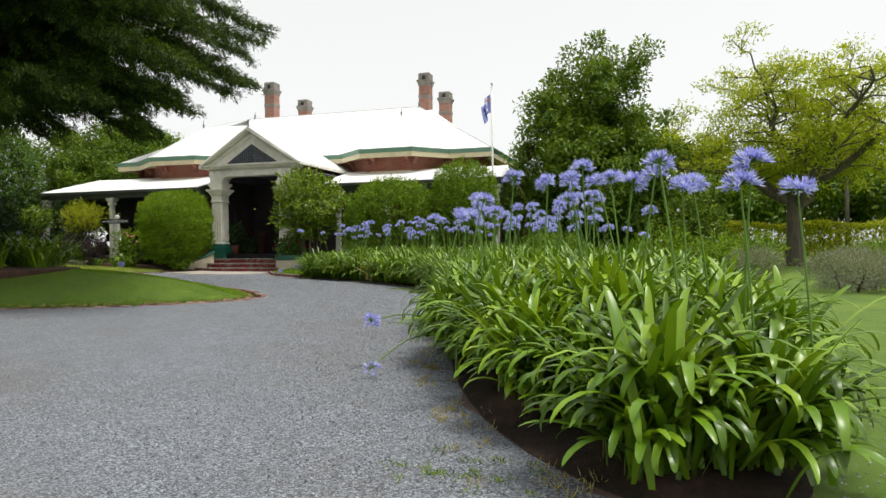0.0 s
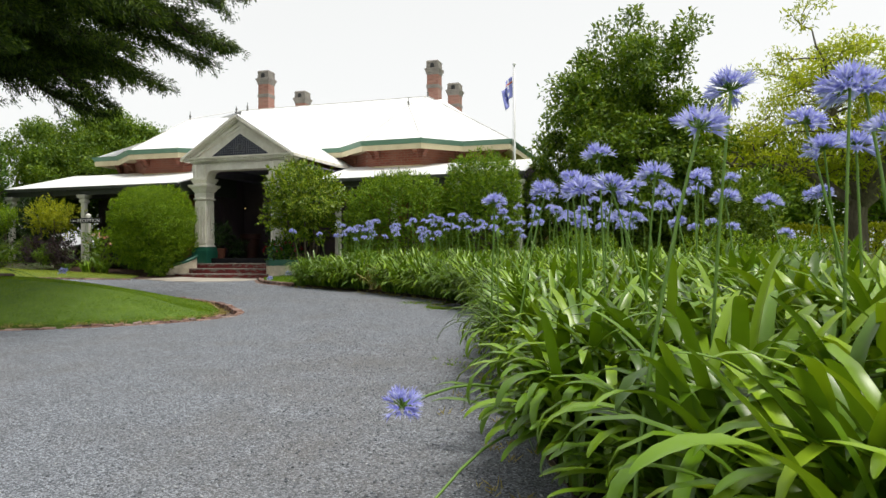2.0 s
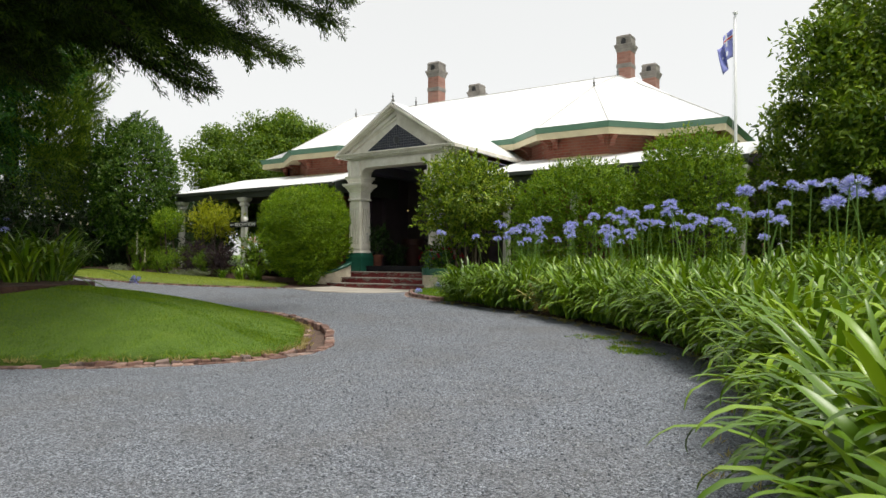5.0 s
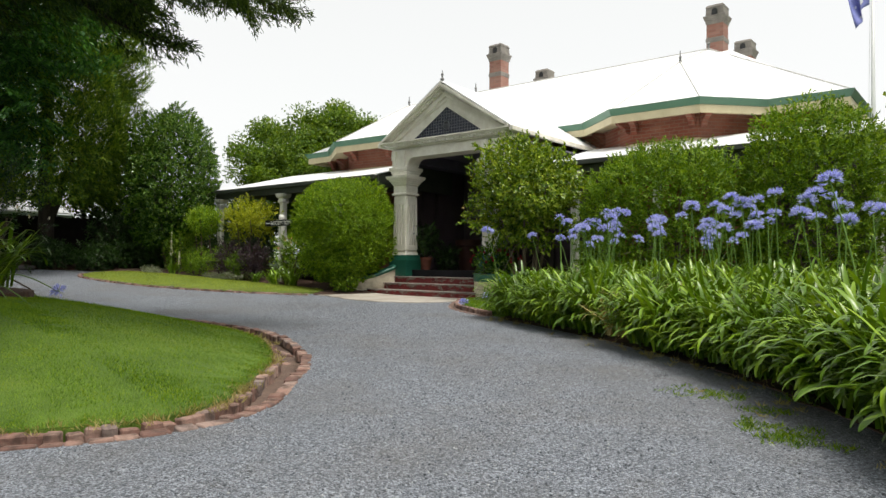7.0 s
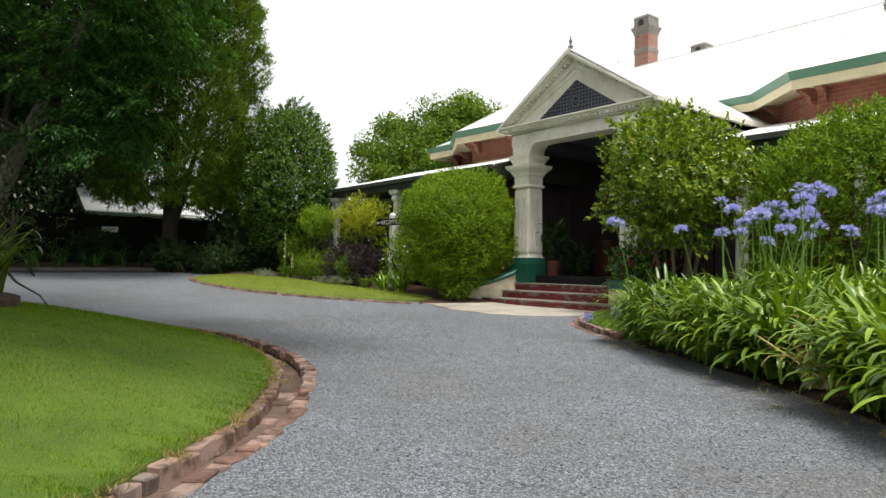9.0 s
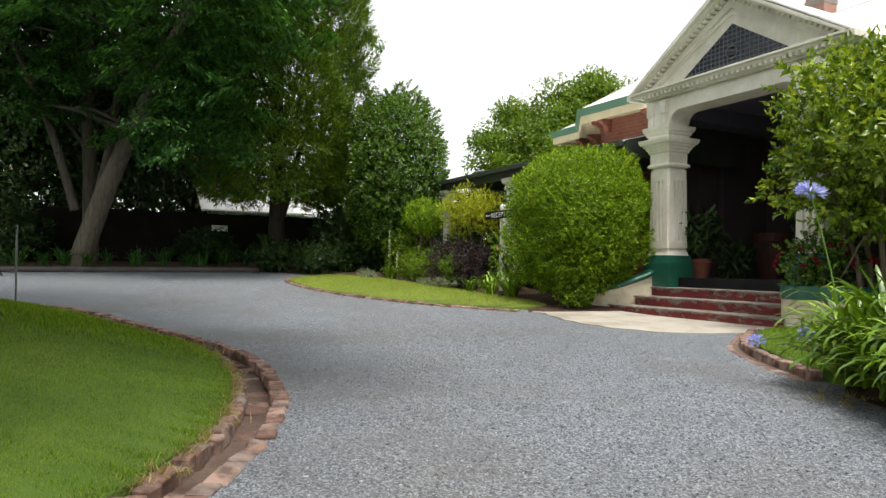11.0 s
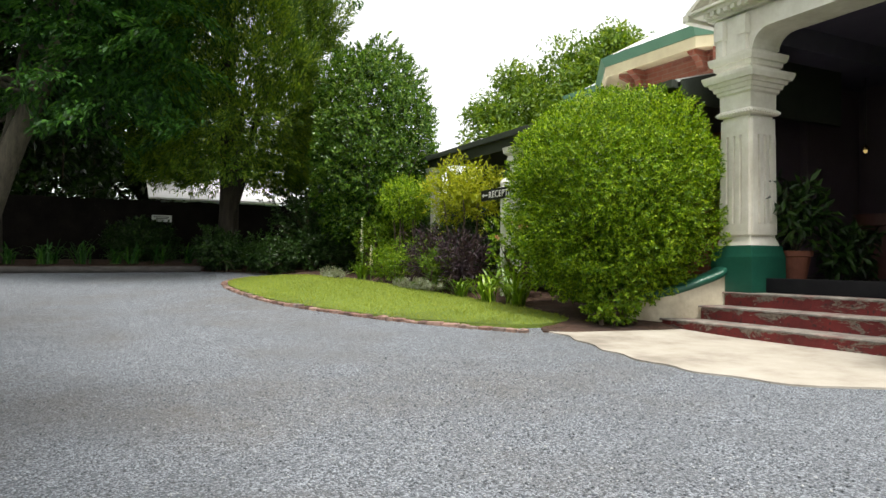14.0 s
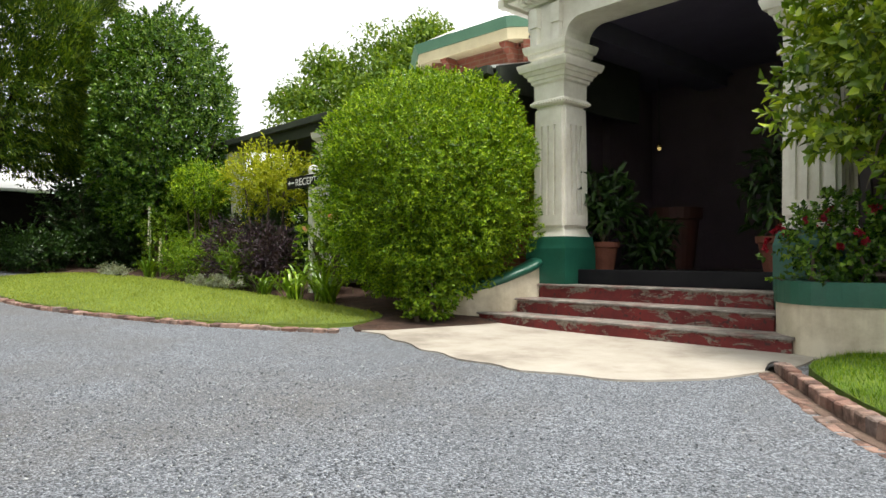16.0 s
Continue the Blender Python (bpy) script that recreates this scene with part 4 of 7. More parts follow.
# Ceiling and lining pieces carry the porch's shade in their colour.
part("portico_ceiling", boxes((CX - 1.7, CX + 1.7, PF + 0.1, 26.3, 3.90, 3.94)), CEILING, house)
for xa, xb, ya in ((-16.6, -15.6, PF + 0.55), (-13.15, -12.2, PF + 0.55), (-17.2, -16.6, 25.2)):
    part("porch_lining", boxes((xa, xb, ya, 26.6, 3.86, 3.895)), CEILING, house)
bm = bmesh.new()
prism(bm, [(-16.58, 22.0, 3.05), (-16.58, 25.2, 3.05), (-16.58, 25.2, 4.18), (-16.58, 22.0, 3.36)], (0.06, 0, 0))
part("verandah_end", bm, DARK_BEAM, house, "dark boarded end of the verandah roof")
part("porch_floor", boxes((CX - 1.75, CX + 1.75, 22.42, 26.3, 0.2, 0.785)), BOARDS, house, "dark boarded porch floor")
part("porch_nosing", boxes((CX - 1.53, CX + 1.15, 22.30, 22.44, 0.645, 0.815), bevel=0.015), BLACK_EDGE, house, "black painted threshold step")
front_door = part("front_door", boxes((CX - 0.55, CX + 0.55, 26.42, 26.5, 0.79, 2.95), bevel=0.01), DOOR_WOOD, house, "dark cedar panelled front door")
for z0, z1 in ((0.95, 1.6), (1.75, 2.8)):
    for s in (-1, 1):
        part("door_panel", boxes((CX + s * 0.27 - 0.19, CX + s * 0.27 + 0.19, 26.40, 26.42, z0, z1), bevel=0.012), DOOR_WOOD, front_door)
bm = bmesh.new()
bmesh.ops.create_uvsphere(bm, u_segments=14, v_segments=8, radius=0.045, matrix=Matrix.Translation((CX - 0.43, 26.35, 1.75)))
part("door_knob", bm, BRASS, front_door, "polished brass knob", True)
part("door_frame", boxes((CX - 0.70, CX - 0.57, 26.38, 26.5, 0.79, 3.05), (CX + 0.57, CX + 0.70, 26.38, 26.5, 0.79, 3.05), (CX - 0.57, CX + 0.57, 26.38, 26.5, 2.95, 3.05)), DOOR_WOOD, house)
# Entry wall colour includes the shade inside the porch.
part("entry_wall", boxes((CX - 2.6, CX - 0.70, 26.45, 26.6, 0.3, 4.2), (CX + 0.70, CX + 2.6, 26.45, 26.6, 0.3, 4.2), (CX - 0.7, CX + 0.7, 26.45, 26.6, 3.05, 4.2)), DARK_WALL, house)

# porch steps
for z0, z1, yf, xa, xb in ((0.12, 0.325, 21.36, -16.25, -12.82), (0.2, 0.485, 21.70, -15.97, -13.08), (0.3, 0.645, 22.04, -15.92, -13.22)):
    step = boxes((xa, xb, yf, 22.36, z0, z1 - 0.024), bevel=0.012)
    for v in step.verts:
        v.co += 0.010 * noise.noise_vector(v.co * 3.0)
    st = part("porch_step", step, WORN_RED, house, "chipped red painted masonry step")
    tr = bmesh.new()
    n = 26
    rings = []
    for i in range(n + 1):
        x = xa - 0.02 + (xb - xa + 0.04) * i / n
        w = 0.012 * noise.noise((x * 4.0, yf, 0.3)) + 0.006 * noise.noise((x * 17.0, yf, 1.3))
        rings.append([tr.verts.new(c) for c in ((x, yf - 0.02 + w, z1 - 0.023), (x, yf - 0.02 + w, z1 - 0.008 + w * 0.4), (x, yf - 0.004 + w, z1 + w * 0.3), (x, 22.36, z1), (x, 22.36, z1 - 0.023))])
    for a, b in zip(rings, rings[1:]):
        for i in range(5):
            j = (i + 1) % 5
            tr.faces.new((a[i], b[i], b[j], a[j]))
    tr.faces.new(rings[0][::-1])
    tr.faces.new(rings[-1])
    part("tread", tr, TREAD, st, "worn bare grey tread")


def scroll_wall(path, heights, width, name, cap, foot=None, mat=None, label="cream rendered flank wall of the steps"):
    """A low curved flank wall of the steps with a rounded capping."""
    bm = bmesh.new()
    rings, caps = [], []
    path = np.array(path, float)
    t = unit(np.gradient(path, axis=0))
    nn = np.stack([t[:, 1], -t[:, 0]], 1)
    cb = bmesh.new()
    for (x, y), (nx, ny), h in zip(path, nn, heights):
        w = width / 2
        z = float(lay(x, y)) - 0.02 if foot is None else foot
        rings.append([bm.verts.new(c) for c in ((x - nx * w, y - ny * w, z), (x + nx * w, y + ny * w, z), (x + nx * w, y + ny * w, h), (x - nx * w, y - ny * w, h))])
        ring = []
        for a in np.linspace(0, 2 * math.pi, 10, endpoint=False):
            o = (w + 0.055) * math.cos(a)
            ring.append(cb.verts.new((x + nx * o, y + ny * o, h + 0.045 + 0.07 * math.sin(a))))
        caps.append(ring)
    for group, b, m in ((rings, bm, 4), (caps, cb, 10)):
        for a, c in zip(group, group[1:]):
            for i in range(m):
                j = (i + 1) % m
                b.faces.new((a[i], c[i], c[j], a[j]))
        b.faces.new(group[0][::-1])
        b.faces.new(group[-1])
    w = part(name, bm, mat or CREAM_WALL, house, label)
    if cap is None:
        return
    part("capping", cb, cap, w, "dark green rounded capping", True)


lp = spline([(-16.02, 22.1), (-16.1, 21.8), (-16.3, 21.5), (-16.6, 21.25), (-17.0, 21.1)], 0.08)
lh = [0.52 + 0.34 * (1 - min(1, i / (len(lp) * 0.75))) ** 2 for i in range(len(lp))]
scroll_wall(lp, lh, 0.2, "flank_wall", GREEN)
rp = spline([(-13.08, 22.1), (-13.0, 21.72), (-12.72, 21.42), (-12.35, 21.4), (-12.0, 21.62), (-11.85, 22.1)], 0.08)
scroll_wall(rp, [0.59] * len(rp), 0.14, "flank_wall", None)
scroll_wall(rp, [0.765] * len(rp), 0.17, "planter_band", None, 0.585, GREEN, "dark green painted band of the planter")

porch_lamp = thing("porch_lamp", (-16.44, 25.65, 2.7), "small glowing brass lamp hanging in the dark porch", "lamp")
v, f = tubes([(np.array([[-16.44, 25.65, 2.79], [-16.44, 25.65, 3.86]]), [0.008, 0.008])], 6)
under(local_part("rod", raw_mesh("rod", v, f, PLASTIC_BLACK), None), porch_lamp)
part("shade", lathe(bmesh.new(), -16.44, 25.65, [(2.72, 0.05), (2.76, 0.045), (2.80, 0.012)], 14), BRASS, porch_lamp, "small brass shade", True)
part("bulb", lathe(bmesh.new(), -16.44, 25.65, [(2.67, 0.012), (2.69, 0.028), (2.72, 0.028), (2.73, 0.012)], 12), LAMP_GLOW, porch_lamp, "warm glowing bulb", True)


# ---- plants: generators ----
RNG = np.random.default_rng(7)


def rand_unit(n):
    return unit(RNG.normal(size=(n, 3)))


def lump(d, k, amp):
    """An uneven outline: a smooth bumpy factor over directions d."""
    w = RNG.normal(size=(6, 3)) * k
    ph = RNG.uniform(0, 6.28, 6)
    return 1 + amp * np.mean(np.sin(d @ w.T + ph), 1) * 1.6


def crown_leaves(n, centre, r3, length, width, lumps=(3.5, 0.16), shell=0.45, up=0.25, wild=0.7, cut=None):
    """Leaves through the outer shell of an uneven ellipsoid."""
    d = rand_unit(n)
    depth = 1 - shell * RNG.random(n) ** 1.7
    f = lump(d, *lumps) * depth
    p = np.asarray(centre) + d * f[:, None] * np.asarray(r3)
    out = unit(d / np.asarray(r3))
    way = unit(out * 0.7 + rand_unit(n) * wild + np.array([0, 0, up]))
    nrm = unit(out + rand_unit(n) * 0.6 + np.array([0, 0, 0.6]))
    if cut is not None:
        keep = p[:, 2] > cut
        p, way, nrm = p[keep], way[keep], nrm[keep]
    k = RNG.uniform(0.7, 1.25, len(p))
    return leaf_arrays(p, way, nrm, length * k, width * k)


def sprigged(n, centre, r3, length, width, lumps, shell, up, cut=None, m=8, boxy=2.0):
    """A crown of short leafy twig ends, so that the outline and the light break up."""
    k = max(1, n // m)
    d = rand_unit(k)
    f = lump(d, *lumps) * lump(d, lumps[0] * 3.2, lumps[1] * 0.5) * (1 - shell * RNG.random(k) ** 1.8)
    f = f / np.sum(np.abs(d) ** boxy, 1) ** (1 / boxy)
    c = np.asarray(centre) + d * f[:, None] * np.asarray(r3)
    axis = unit(unit(d / np.asarray(r3)) * 0.9 + rand_unit(k) * 0.55 + np.array([0, 0, up]))
    ref = rand_unit(k)
    u = unit(np.cross(axis, ref))
    w = np.cross(axis, u)
    s = (np.arange(m) + 0.5) / m
    ang = np.arange(m) * 2.4
    p = c[:, None] + axis[:, None] * ((s - 0.5) * length * 2.0)[None, :, None]
    rad = u[:, None] * np.cos(ang)[None, :, None] + w[:, None] * np.sin(ang)[None, :, None]
    lean = (0.25 + 0.9 * (1 - s))[None, :, None]
    way = unit(axis[:, None] * (1 - 0.5 * (1 - s))[None, :, None] + rad * lean + RNG.normal(size=(k, m, 3)) * 0.18)
    nrm = unit(axis[:, None] - rad * 0.3 + np.array([0, 0, 0.4]) + RNG.normal(size=(k, m, 3)) * 0.25)
    p, way, nrm = p.reshape(-1, 3), way.reshape(-1, 3), nrm.reshape(-1, 3)
    if cut is not None:
        keep = p[:, 2] > cut
        p, way, nrm = p[keep], way[keep], nrm[keep]
    q = RNG.uniform(0.7, 1.2, len(p))
    return leaf_arrays(p, way, nrm, length * q, width * q)


def sprig_leaves(n, centre, r3, reach, length, width, up_only=True):
    """Young shoots that stand out of a clipped shrub, each a row of small leaves."""
    d = rand_unit(n)
    if up_only:
        d[:, 2] = np.abs(d[:, 2]) * 0.9 + 0.1
        d = unit(d)
    base = np.asarray(centre) + d * np.asarray(r3) * 0.97
    way = unit(d * 0.6 + np.array([0, 0, 0.8]) + rand_unit(n) * 0.3)
    m = 7
    s = np.linspace(0.1, 1, m)
    L = RNG.uniform(0.5, 1.0, n) * reach
    p = (base[:, None] + way[:, None] * (L[:, None] * s)[:, :, None]).reshape(-1, 3)
    w2 = unit(np.repeat(way, m, 0) * 0.8 + rand_unit(n * m) * 0.9)
    return leaf_arrays(p, w2, rand_unit(n * m), length, width)


def wobbly(a, b, n, sag=0.0, jitter=0.1):
    a, b = np.asarray(a, float), np.asarray(b, float)
    t = np.linspace(0, 1, n)[:, None]
    p = a + (b - a) * t
    p[:, 2] += sag * np.sin(np.pi * t[:, 0])
    j = RNG.normal(size=(n, 3)) * jitter
    j[0] = 0
    j[-1] *= 0.3
    return p + j


def plant(name, x, y, label, category, group="", lift=0.03):
    return thing(name, (x, y, float(lay(x, y)) + lift), label, category, group)


def shrub(name, x, y, z_mid, r3, n, length, width, mat, label, category="shrub", lumps=(3.5, 0.16), shell=0.45, sprigs=0, reach=0.25, stems=5, cut=0.05, lift=0.03, stem_mat=None, up=0.25, group="", base=0.0, boxy=2.0):
    """A bush: stems from the ground and a dense, uneven crown; z_mid over its own ground."""
    ob = plant(name, x, y, label, category, group, lift)
    pieces = [sprigged(n, (0, 0, z_mid), r3, length, width, lumps, shell, up, cut, 8, boxy)]
    if base:
        pieces.append(sprigged(int(n * 0.4), (0, 0, z_mid * 0.62), (r3[0] * base, r3[1] * base, z_mid * 0.6), length, width, lumps, shell, up, cut))
    if sprigs:
        pieces.append(sprig_leaves(sprigs, (0, 0, z_mid), r3, reach, length, width))
    v, f = joined(pieces)
    local_part("crown", raw_mesh("crown", v, f, mat), ob)
    paths = []
    for i in range(stems):
        a = 6.28 * i / stems + RNG.uniform(0, 1)
        e = np.array([math.cos(a) * r3[0] * 0.55, math.sin(a) * r3[1] * 0.55, z_mid + r3[2] * RNG.uniform(-0.1, 0.5)])
        p = wobbly((0.12 * math.cos(a), 0.12 * math.sin(a), -0.05), e, 6, 0, 0.03)
        r = np.linspace(0.03, 0.008, 6) * (1 + r3[2] * 0.5)
        paths.append((p, r))
        for _ in range(3):
            k = RNG.integers(2, 5)
            q = p[k] + RNG.normal(size=3) * np.asarray(r3) * 0.4
            paths.append((wobbly(p[k], q, 4, 0, 0.02), np.linspace(r[k] * 0.6, 0.004, 4)))
    v, f = tubes(paths, 6)
    local_part("stem", raw_mesh("stem", v, f, stem_mat or TWIG, True), ob)
    return ob


def branching(base, top, r0, forks, spread, levels=2, jitter=0.12):
    """Trunk and limbs: returns tube paths and the tips of the last limbs."""
    paths, tips = [], []
    trunk = wobbly(base, top, 7, 0, jitter)
    radii = np.linspace(r0, r0 * 0.55, 7)
    radii[0] *= 1.35
    paths.append((trunk, radii))
    ends = [(trunk[-1], r0 * 0.55, unit(np.asarray(top, float) - base))]
    for k in (3, 4, 5):
        ends.append((trunk[k], radii[k] * 0.6, None))
    for lv in range(levels):
        nxt = []
        for p, r, d in ends:
            for i in range(forks):
                a = RNG.uniform(0, 6.28)
                w = np.array([math.cos(a), math.sin(a), RNG.uniform(0.15, 0.9)])
                if d is not None:
                    w = unit(w + d * 0.5)
                L = spread * (0.62 ** lv) * RNG.uniform(0.7, 1.25)
                q = p + unit(w) * L
                path = wobbly(p, q, 6, 0.1 * L, L * 0.03)
                paths.append((path, np.linspace(r * 0.75, r * 0.35, 6)))
                nxt.append((path[-1], r * 0.35, unit(w)))
                tips.append(path[-1])
                if lv == levels - 1:
                    tips.append(path[3])
        ends = nxt
    return paths, np.array(tips)


def clump_crown(centres, radius, per, length, width, flat=0.75, shell=0.8, up=0.1):
    out = []
    for c in centres:
        r = radius * RNG.uniform(0.7, 1.3)
        out.append(crown_leaves(int(per * RNG.uniform(0.7, 1.3)), c, (r, r, r * flat), length, width, (4.0, 0.25), shell, up, 0.9))
    return joined(out)


def filled(centre, r3, n, lumps=(3.0, 0.2), shell=0.5):
    """Centres of leaf clumps spread through an uneven ellipsoid's outer part."""
    d = rand_unit(n)
    f = lump(d, *lumps) * (1 - shell * RNG.random(n) ** 1.4)
    return np.asarray(centre) + d * f[:, None] * np.asarray(r3)


def tree(name, x, y, label, bark, mat, trunk_top, r0, forks, spread, crown, per, radius, length, width, levels=2, n_extra=0, flat=0.75, lift=0.0):
    """trunk_top relative to the base; crown: (centre, r3) of the extra clumps."""
    ob = plant(name, x, y, label, "tree", lift=lift)
    paths, tips = branching((0, 0, -0.1), trunk_top, r0, forks, spread, levels)
    v, f = tubes(paths, 8)
    local_part("trunk", raw_mesh("trunk", v, f, bark, True), ob)
    centres = tips
    if n_extra:
        centres = np.concatenate([tips, filled(crown[0], crown[1], n_extra, (2.6, 0.24))])
    v, f = clump_crown(centres, radius, per, length, width, flat)
    local_part("crown", raw_mesh("crown", v, f, mat), ob)
    return ob


# ---- agapanthus ----
def strap_leaf(length, e0, e1, width, segs=11):
    """One arching strap leaf with a blunt tip, folded along its midrib, from the origin towards +x; elevations in degrees."""
    t = np.concatenate([np.linspace(0, 0.88, segs - 3), [0.935, 0.97, 0.99, 1.0]])
    el = np.radians(e0 + (e1 - e0) * t ** RNG.uniform(1.7, 2.9))
    step = np.diff(t) * length
    x = np.concatenate([[0], np.cumsum(np.cos(el[:-1]) * step)])
    z = np.concatenate([[0], np.cumsum(np.sin(el[:-1]) * step)])
    w = width * np.clip(0.6 + 1.4 * t, 0, 1) * np.sqrt(np.clip(1 - t ** 9, 0.012, 1))
    sway = RNG.normal() * 0.05 * t ** 2
    up = np.stack([-np.sin(el), np.cos(el)], 1)
    rows = []
    for s in (-1, 0, 1):
        rise = 0.14 * w * abs(s)
        rows.append(np.stack([x + up[:, 0] * rise, s * w / 2 + sway, z + up[:, 1] * rise], 1))
    v = np.concatenate(rows)
    m = len(t)
    i = np.arange(m - 1)
    f = np.concatenate([np.stack([r * m + i, r * m + i + 1, (r + 1) * m + i + 1, (r + 1) * m + i], 1) for r in (0, 1)])
    return v, f


def rot_z(v, a):
    c, s = math.cos(a), math.sin(a)
    return v @ np.array([[c, s, 0], [-s, c, 0], [0, 0, 1.0]])


def bend(low=50):
    """Elevations of one leaf at its foot and tip: most arch over, some stand."""
    e0 = RNG.uniform(low, 88)
    e1 = RNG.uniform(-115, -25) if RNG.random() < 0.76 else RNG.uniform(-10, 55)
    return e0, e1


LEAF_KINDS = []
for i in range(26):
    v, f = strap_leaf(RNG.uniform(0.58, 0.88), *bend(62), RNG.uniform(0.042, 0.056), 14)
    LEAF_KINDS.append(raw_mesh("leaf", v, f, STRAP, True))


def clump_mesh(n, size=1.0, mat=None, segs=7, low=45, slim=1.0):
    out = []
    for i in range(n):
        v, f = strap_leaf(RNG.uniform(0.50, 0.90) * size, *bend(low), RNG.uniform(0.036, 0.050) * size ** 0.5 * slim, segs)
        v = rot_z(v, RNG.uniform(0, 6.28)) + np.array([*(RNG.normal(size=2) * 0.09 * size), 0])
        out.append((v, f))
    v, f = joined(out)
    return raw_mesh("foliage", v, f, mat or STRAP, True)


CLUMPS = [clump_mesh(124, 1.0, None, 12, 57) for _ in range(6)]


def skirt_mesh(n):
    """Outer leaves that sweep out and down on one side, about +x."""
    out = []
    for i in range(n):
        v, f = strap_leaf(RNG.uniform(0.42, 0.66), RNG.uniform(30, 64), RNG.uniform(-75, -15), RNG.uniform(0.036, 0.050), 12)
        out.append((rot_z(v, RNG.normal() * 0.75) + np.array([RNG.normal() * 0.05 + 0.04, RNG.normal() * 0.11, 0]), f))
    v, f = joined(out)
    return raw_mesh("outer_leaves", v, f, STRAP, True)


SKIRTS = [skirt_mesh(34) for _ in range(5)]
SLIM_CLUMPS = [clump_mesh(150, 0.97, None, 11, 55, 0.8) for _ in range(6)]
DRY_CLUMP = clump_mesh(46, 0.85, STRAW, 8, 25, 0.7)


def umbel(n, radius, open_part=0.85):
    """A round head of trumpet florets on thin stalks, about the origin."""
    d = rand_unit(n)
    d[:, 2] = np.where(d[:, 2] < -0.30, -d[:, 2], d[:, 2]) * 0.8
    pet, ped = [], []
    for k in range(n):
        a = d[k]
        ref = np.array([0, 0, 1.0]) if abs(a[2]) < 0.9 else np.array([1.0, 0, 0])
        u = unit(np.cross(a, ref))
        w = np.cross(a, u)
        r0 = radius * RNG.uniform(0.36, 0.52)
        tip = radius * RNG.uniform(0.82, 1.15)
        ang = np.linspace(0, 2 * np.pi, 6, endpoint=False) + RNG.uniform(0, 1)
        flare = radius * (RNG.uniform(0.17, 0.27) if RNG.random() < open_part else 0.06)
        for t in ang:
            q = math.cos(t) * u + math.sin(t) * w
            s = -math.sin(t) * u + math.cos(t) * w
            base, mid, end = a * r0, a * (r0 + (tip - r0) * 0.55) + q * flare * 0.35, a * tip + q * flare
            h = s * radius * 0.052
            pet.append(np.array([base - h * 0.3, base + h * 0.3, mid + h, end, mid - h]))
        ped.append((np.stack([a * 0.004, a * r0]), [0.0022, 0.0022]))
    m = len(pet)
    v = np.concatenate(pet)
    b = np.arange(m)[:, None] * 5
    f = np.concatenate([b + [0, 1, 2], b + [0, 2, 4], b + [4, 2, 3]], 1).reshape(-1, 3)
    pv, pf = tubes(ped, 3)
    pf = np.concatenate([pf[:, [0, 1, 2]], pf[:, [0, 2, 3]]])
    me = raw_mesh("flower_head", np.concatenate([v, pv]), np.concatenate([f, pf + len(v)]), PETAL)
    me.materials.append(STALK)
    me.polygons.foreach_set("material_index", np.concatenate([np.zeros(len(f), np.int32), np.ones(len(pf), np.int32)]))
    return me


v, f = tubes([(np.array([[0.03 * math.cos(k), 0.03 * math.sin(k), -0.02], [0.035 * math.cos(k), 0.035 * math.sin(k), 0.12]]), [0.028, 0.014]) for k in range(6)], 7)
SHEATH = raw_mesh("leaf_base", v, f, STALK, True)
UMBELS = [umbel(44, 0.092), umbel(36, 0.086), umbel(48, 0.097), umbel(24, 0.078, 0.5)]
v, f = tubes([(np.array([[0, 0, -0.012], [0, 0, 0.0], [0, 0, 0.016], [0, 0, 0.034], [0, 0, 0.052], [0.002, 0, 0.066], [0.004, 0, 0.078]]), [0.005, 0.011, 0.017, 0.019, 0.015, 0.008, 0.002])], 9)
BUD = raw_mesh("flower_bud", v, f, STALK, True)


def stalk_mesh(h, lean):
    p = np.array([[lean * (t ** 1.6) * h, 0, t * h] for t in np.linspace(0, 1, 6)])
    v, f = tubes([(p, np.linspace(0.0068, 0.0045, 6))], 6)
    return raw_mesh("flower_stem", v, f, STALK, True), p[-1]


STALKS = [stalk_mesh(h, l) for h, l in ((1.26, 0.06), (1.12, 0.12), (1.34, 0.03), (1.20, 0.18), (1.02, 0.1), (1.28, 0.22))]


def add_flower(parent, kind, turn, off=(0, 0), head=None, scale=1.0, head_scale=1.0, bud=False):
    me, tip = STALKS[kind % len(STALKS)]
    st = local_part("flower_stem", me, parent, at=pose(off[0], off[1], 0, 0, 0, math.degrees(turn)) @ Matrix.Scale(scale, 4))
    if bud:
        local_part("flower_bud", BUD, st, "closed pale green flower bud", at=pose(*tip) @ Matrix.Scale(head_scale * 0.75, 4))
        return
    h = UMBELS[(kind if head is None else head) % len(UMBELS)]
    local_part("flower_head", h, st, "blue-violet round flower head", at=pose(*tip, RNG.uniform(-15, 15), RNG.uniform(-15, 15), RNG.uniform(0, 360)) @ Matrix.Scale(head_scale, 4))


AGA_LABEL = "agapanthus clump with arching green strap leaves"
placed = []
tries = RNG.uniform((-10.2, 2.2), (1.4, 19.5), (5200, 2))
grown = inset(BED, 0.18)
front = inset(BED, 0.22)
for x, y in front:
    if y > 8.2 and x < -2.3 and y < 17.6 and all((x - a) ** 2 + (y - b) ** 2 > 0.27 ** 2 for a, b in placed):
        placed.append((float(x), float(y)))
inner = inset(BED, 0.20)
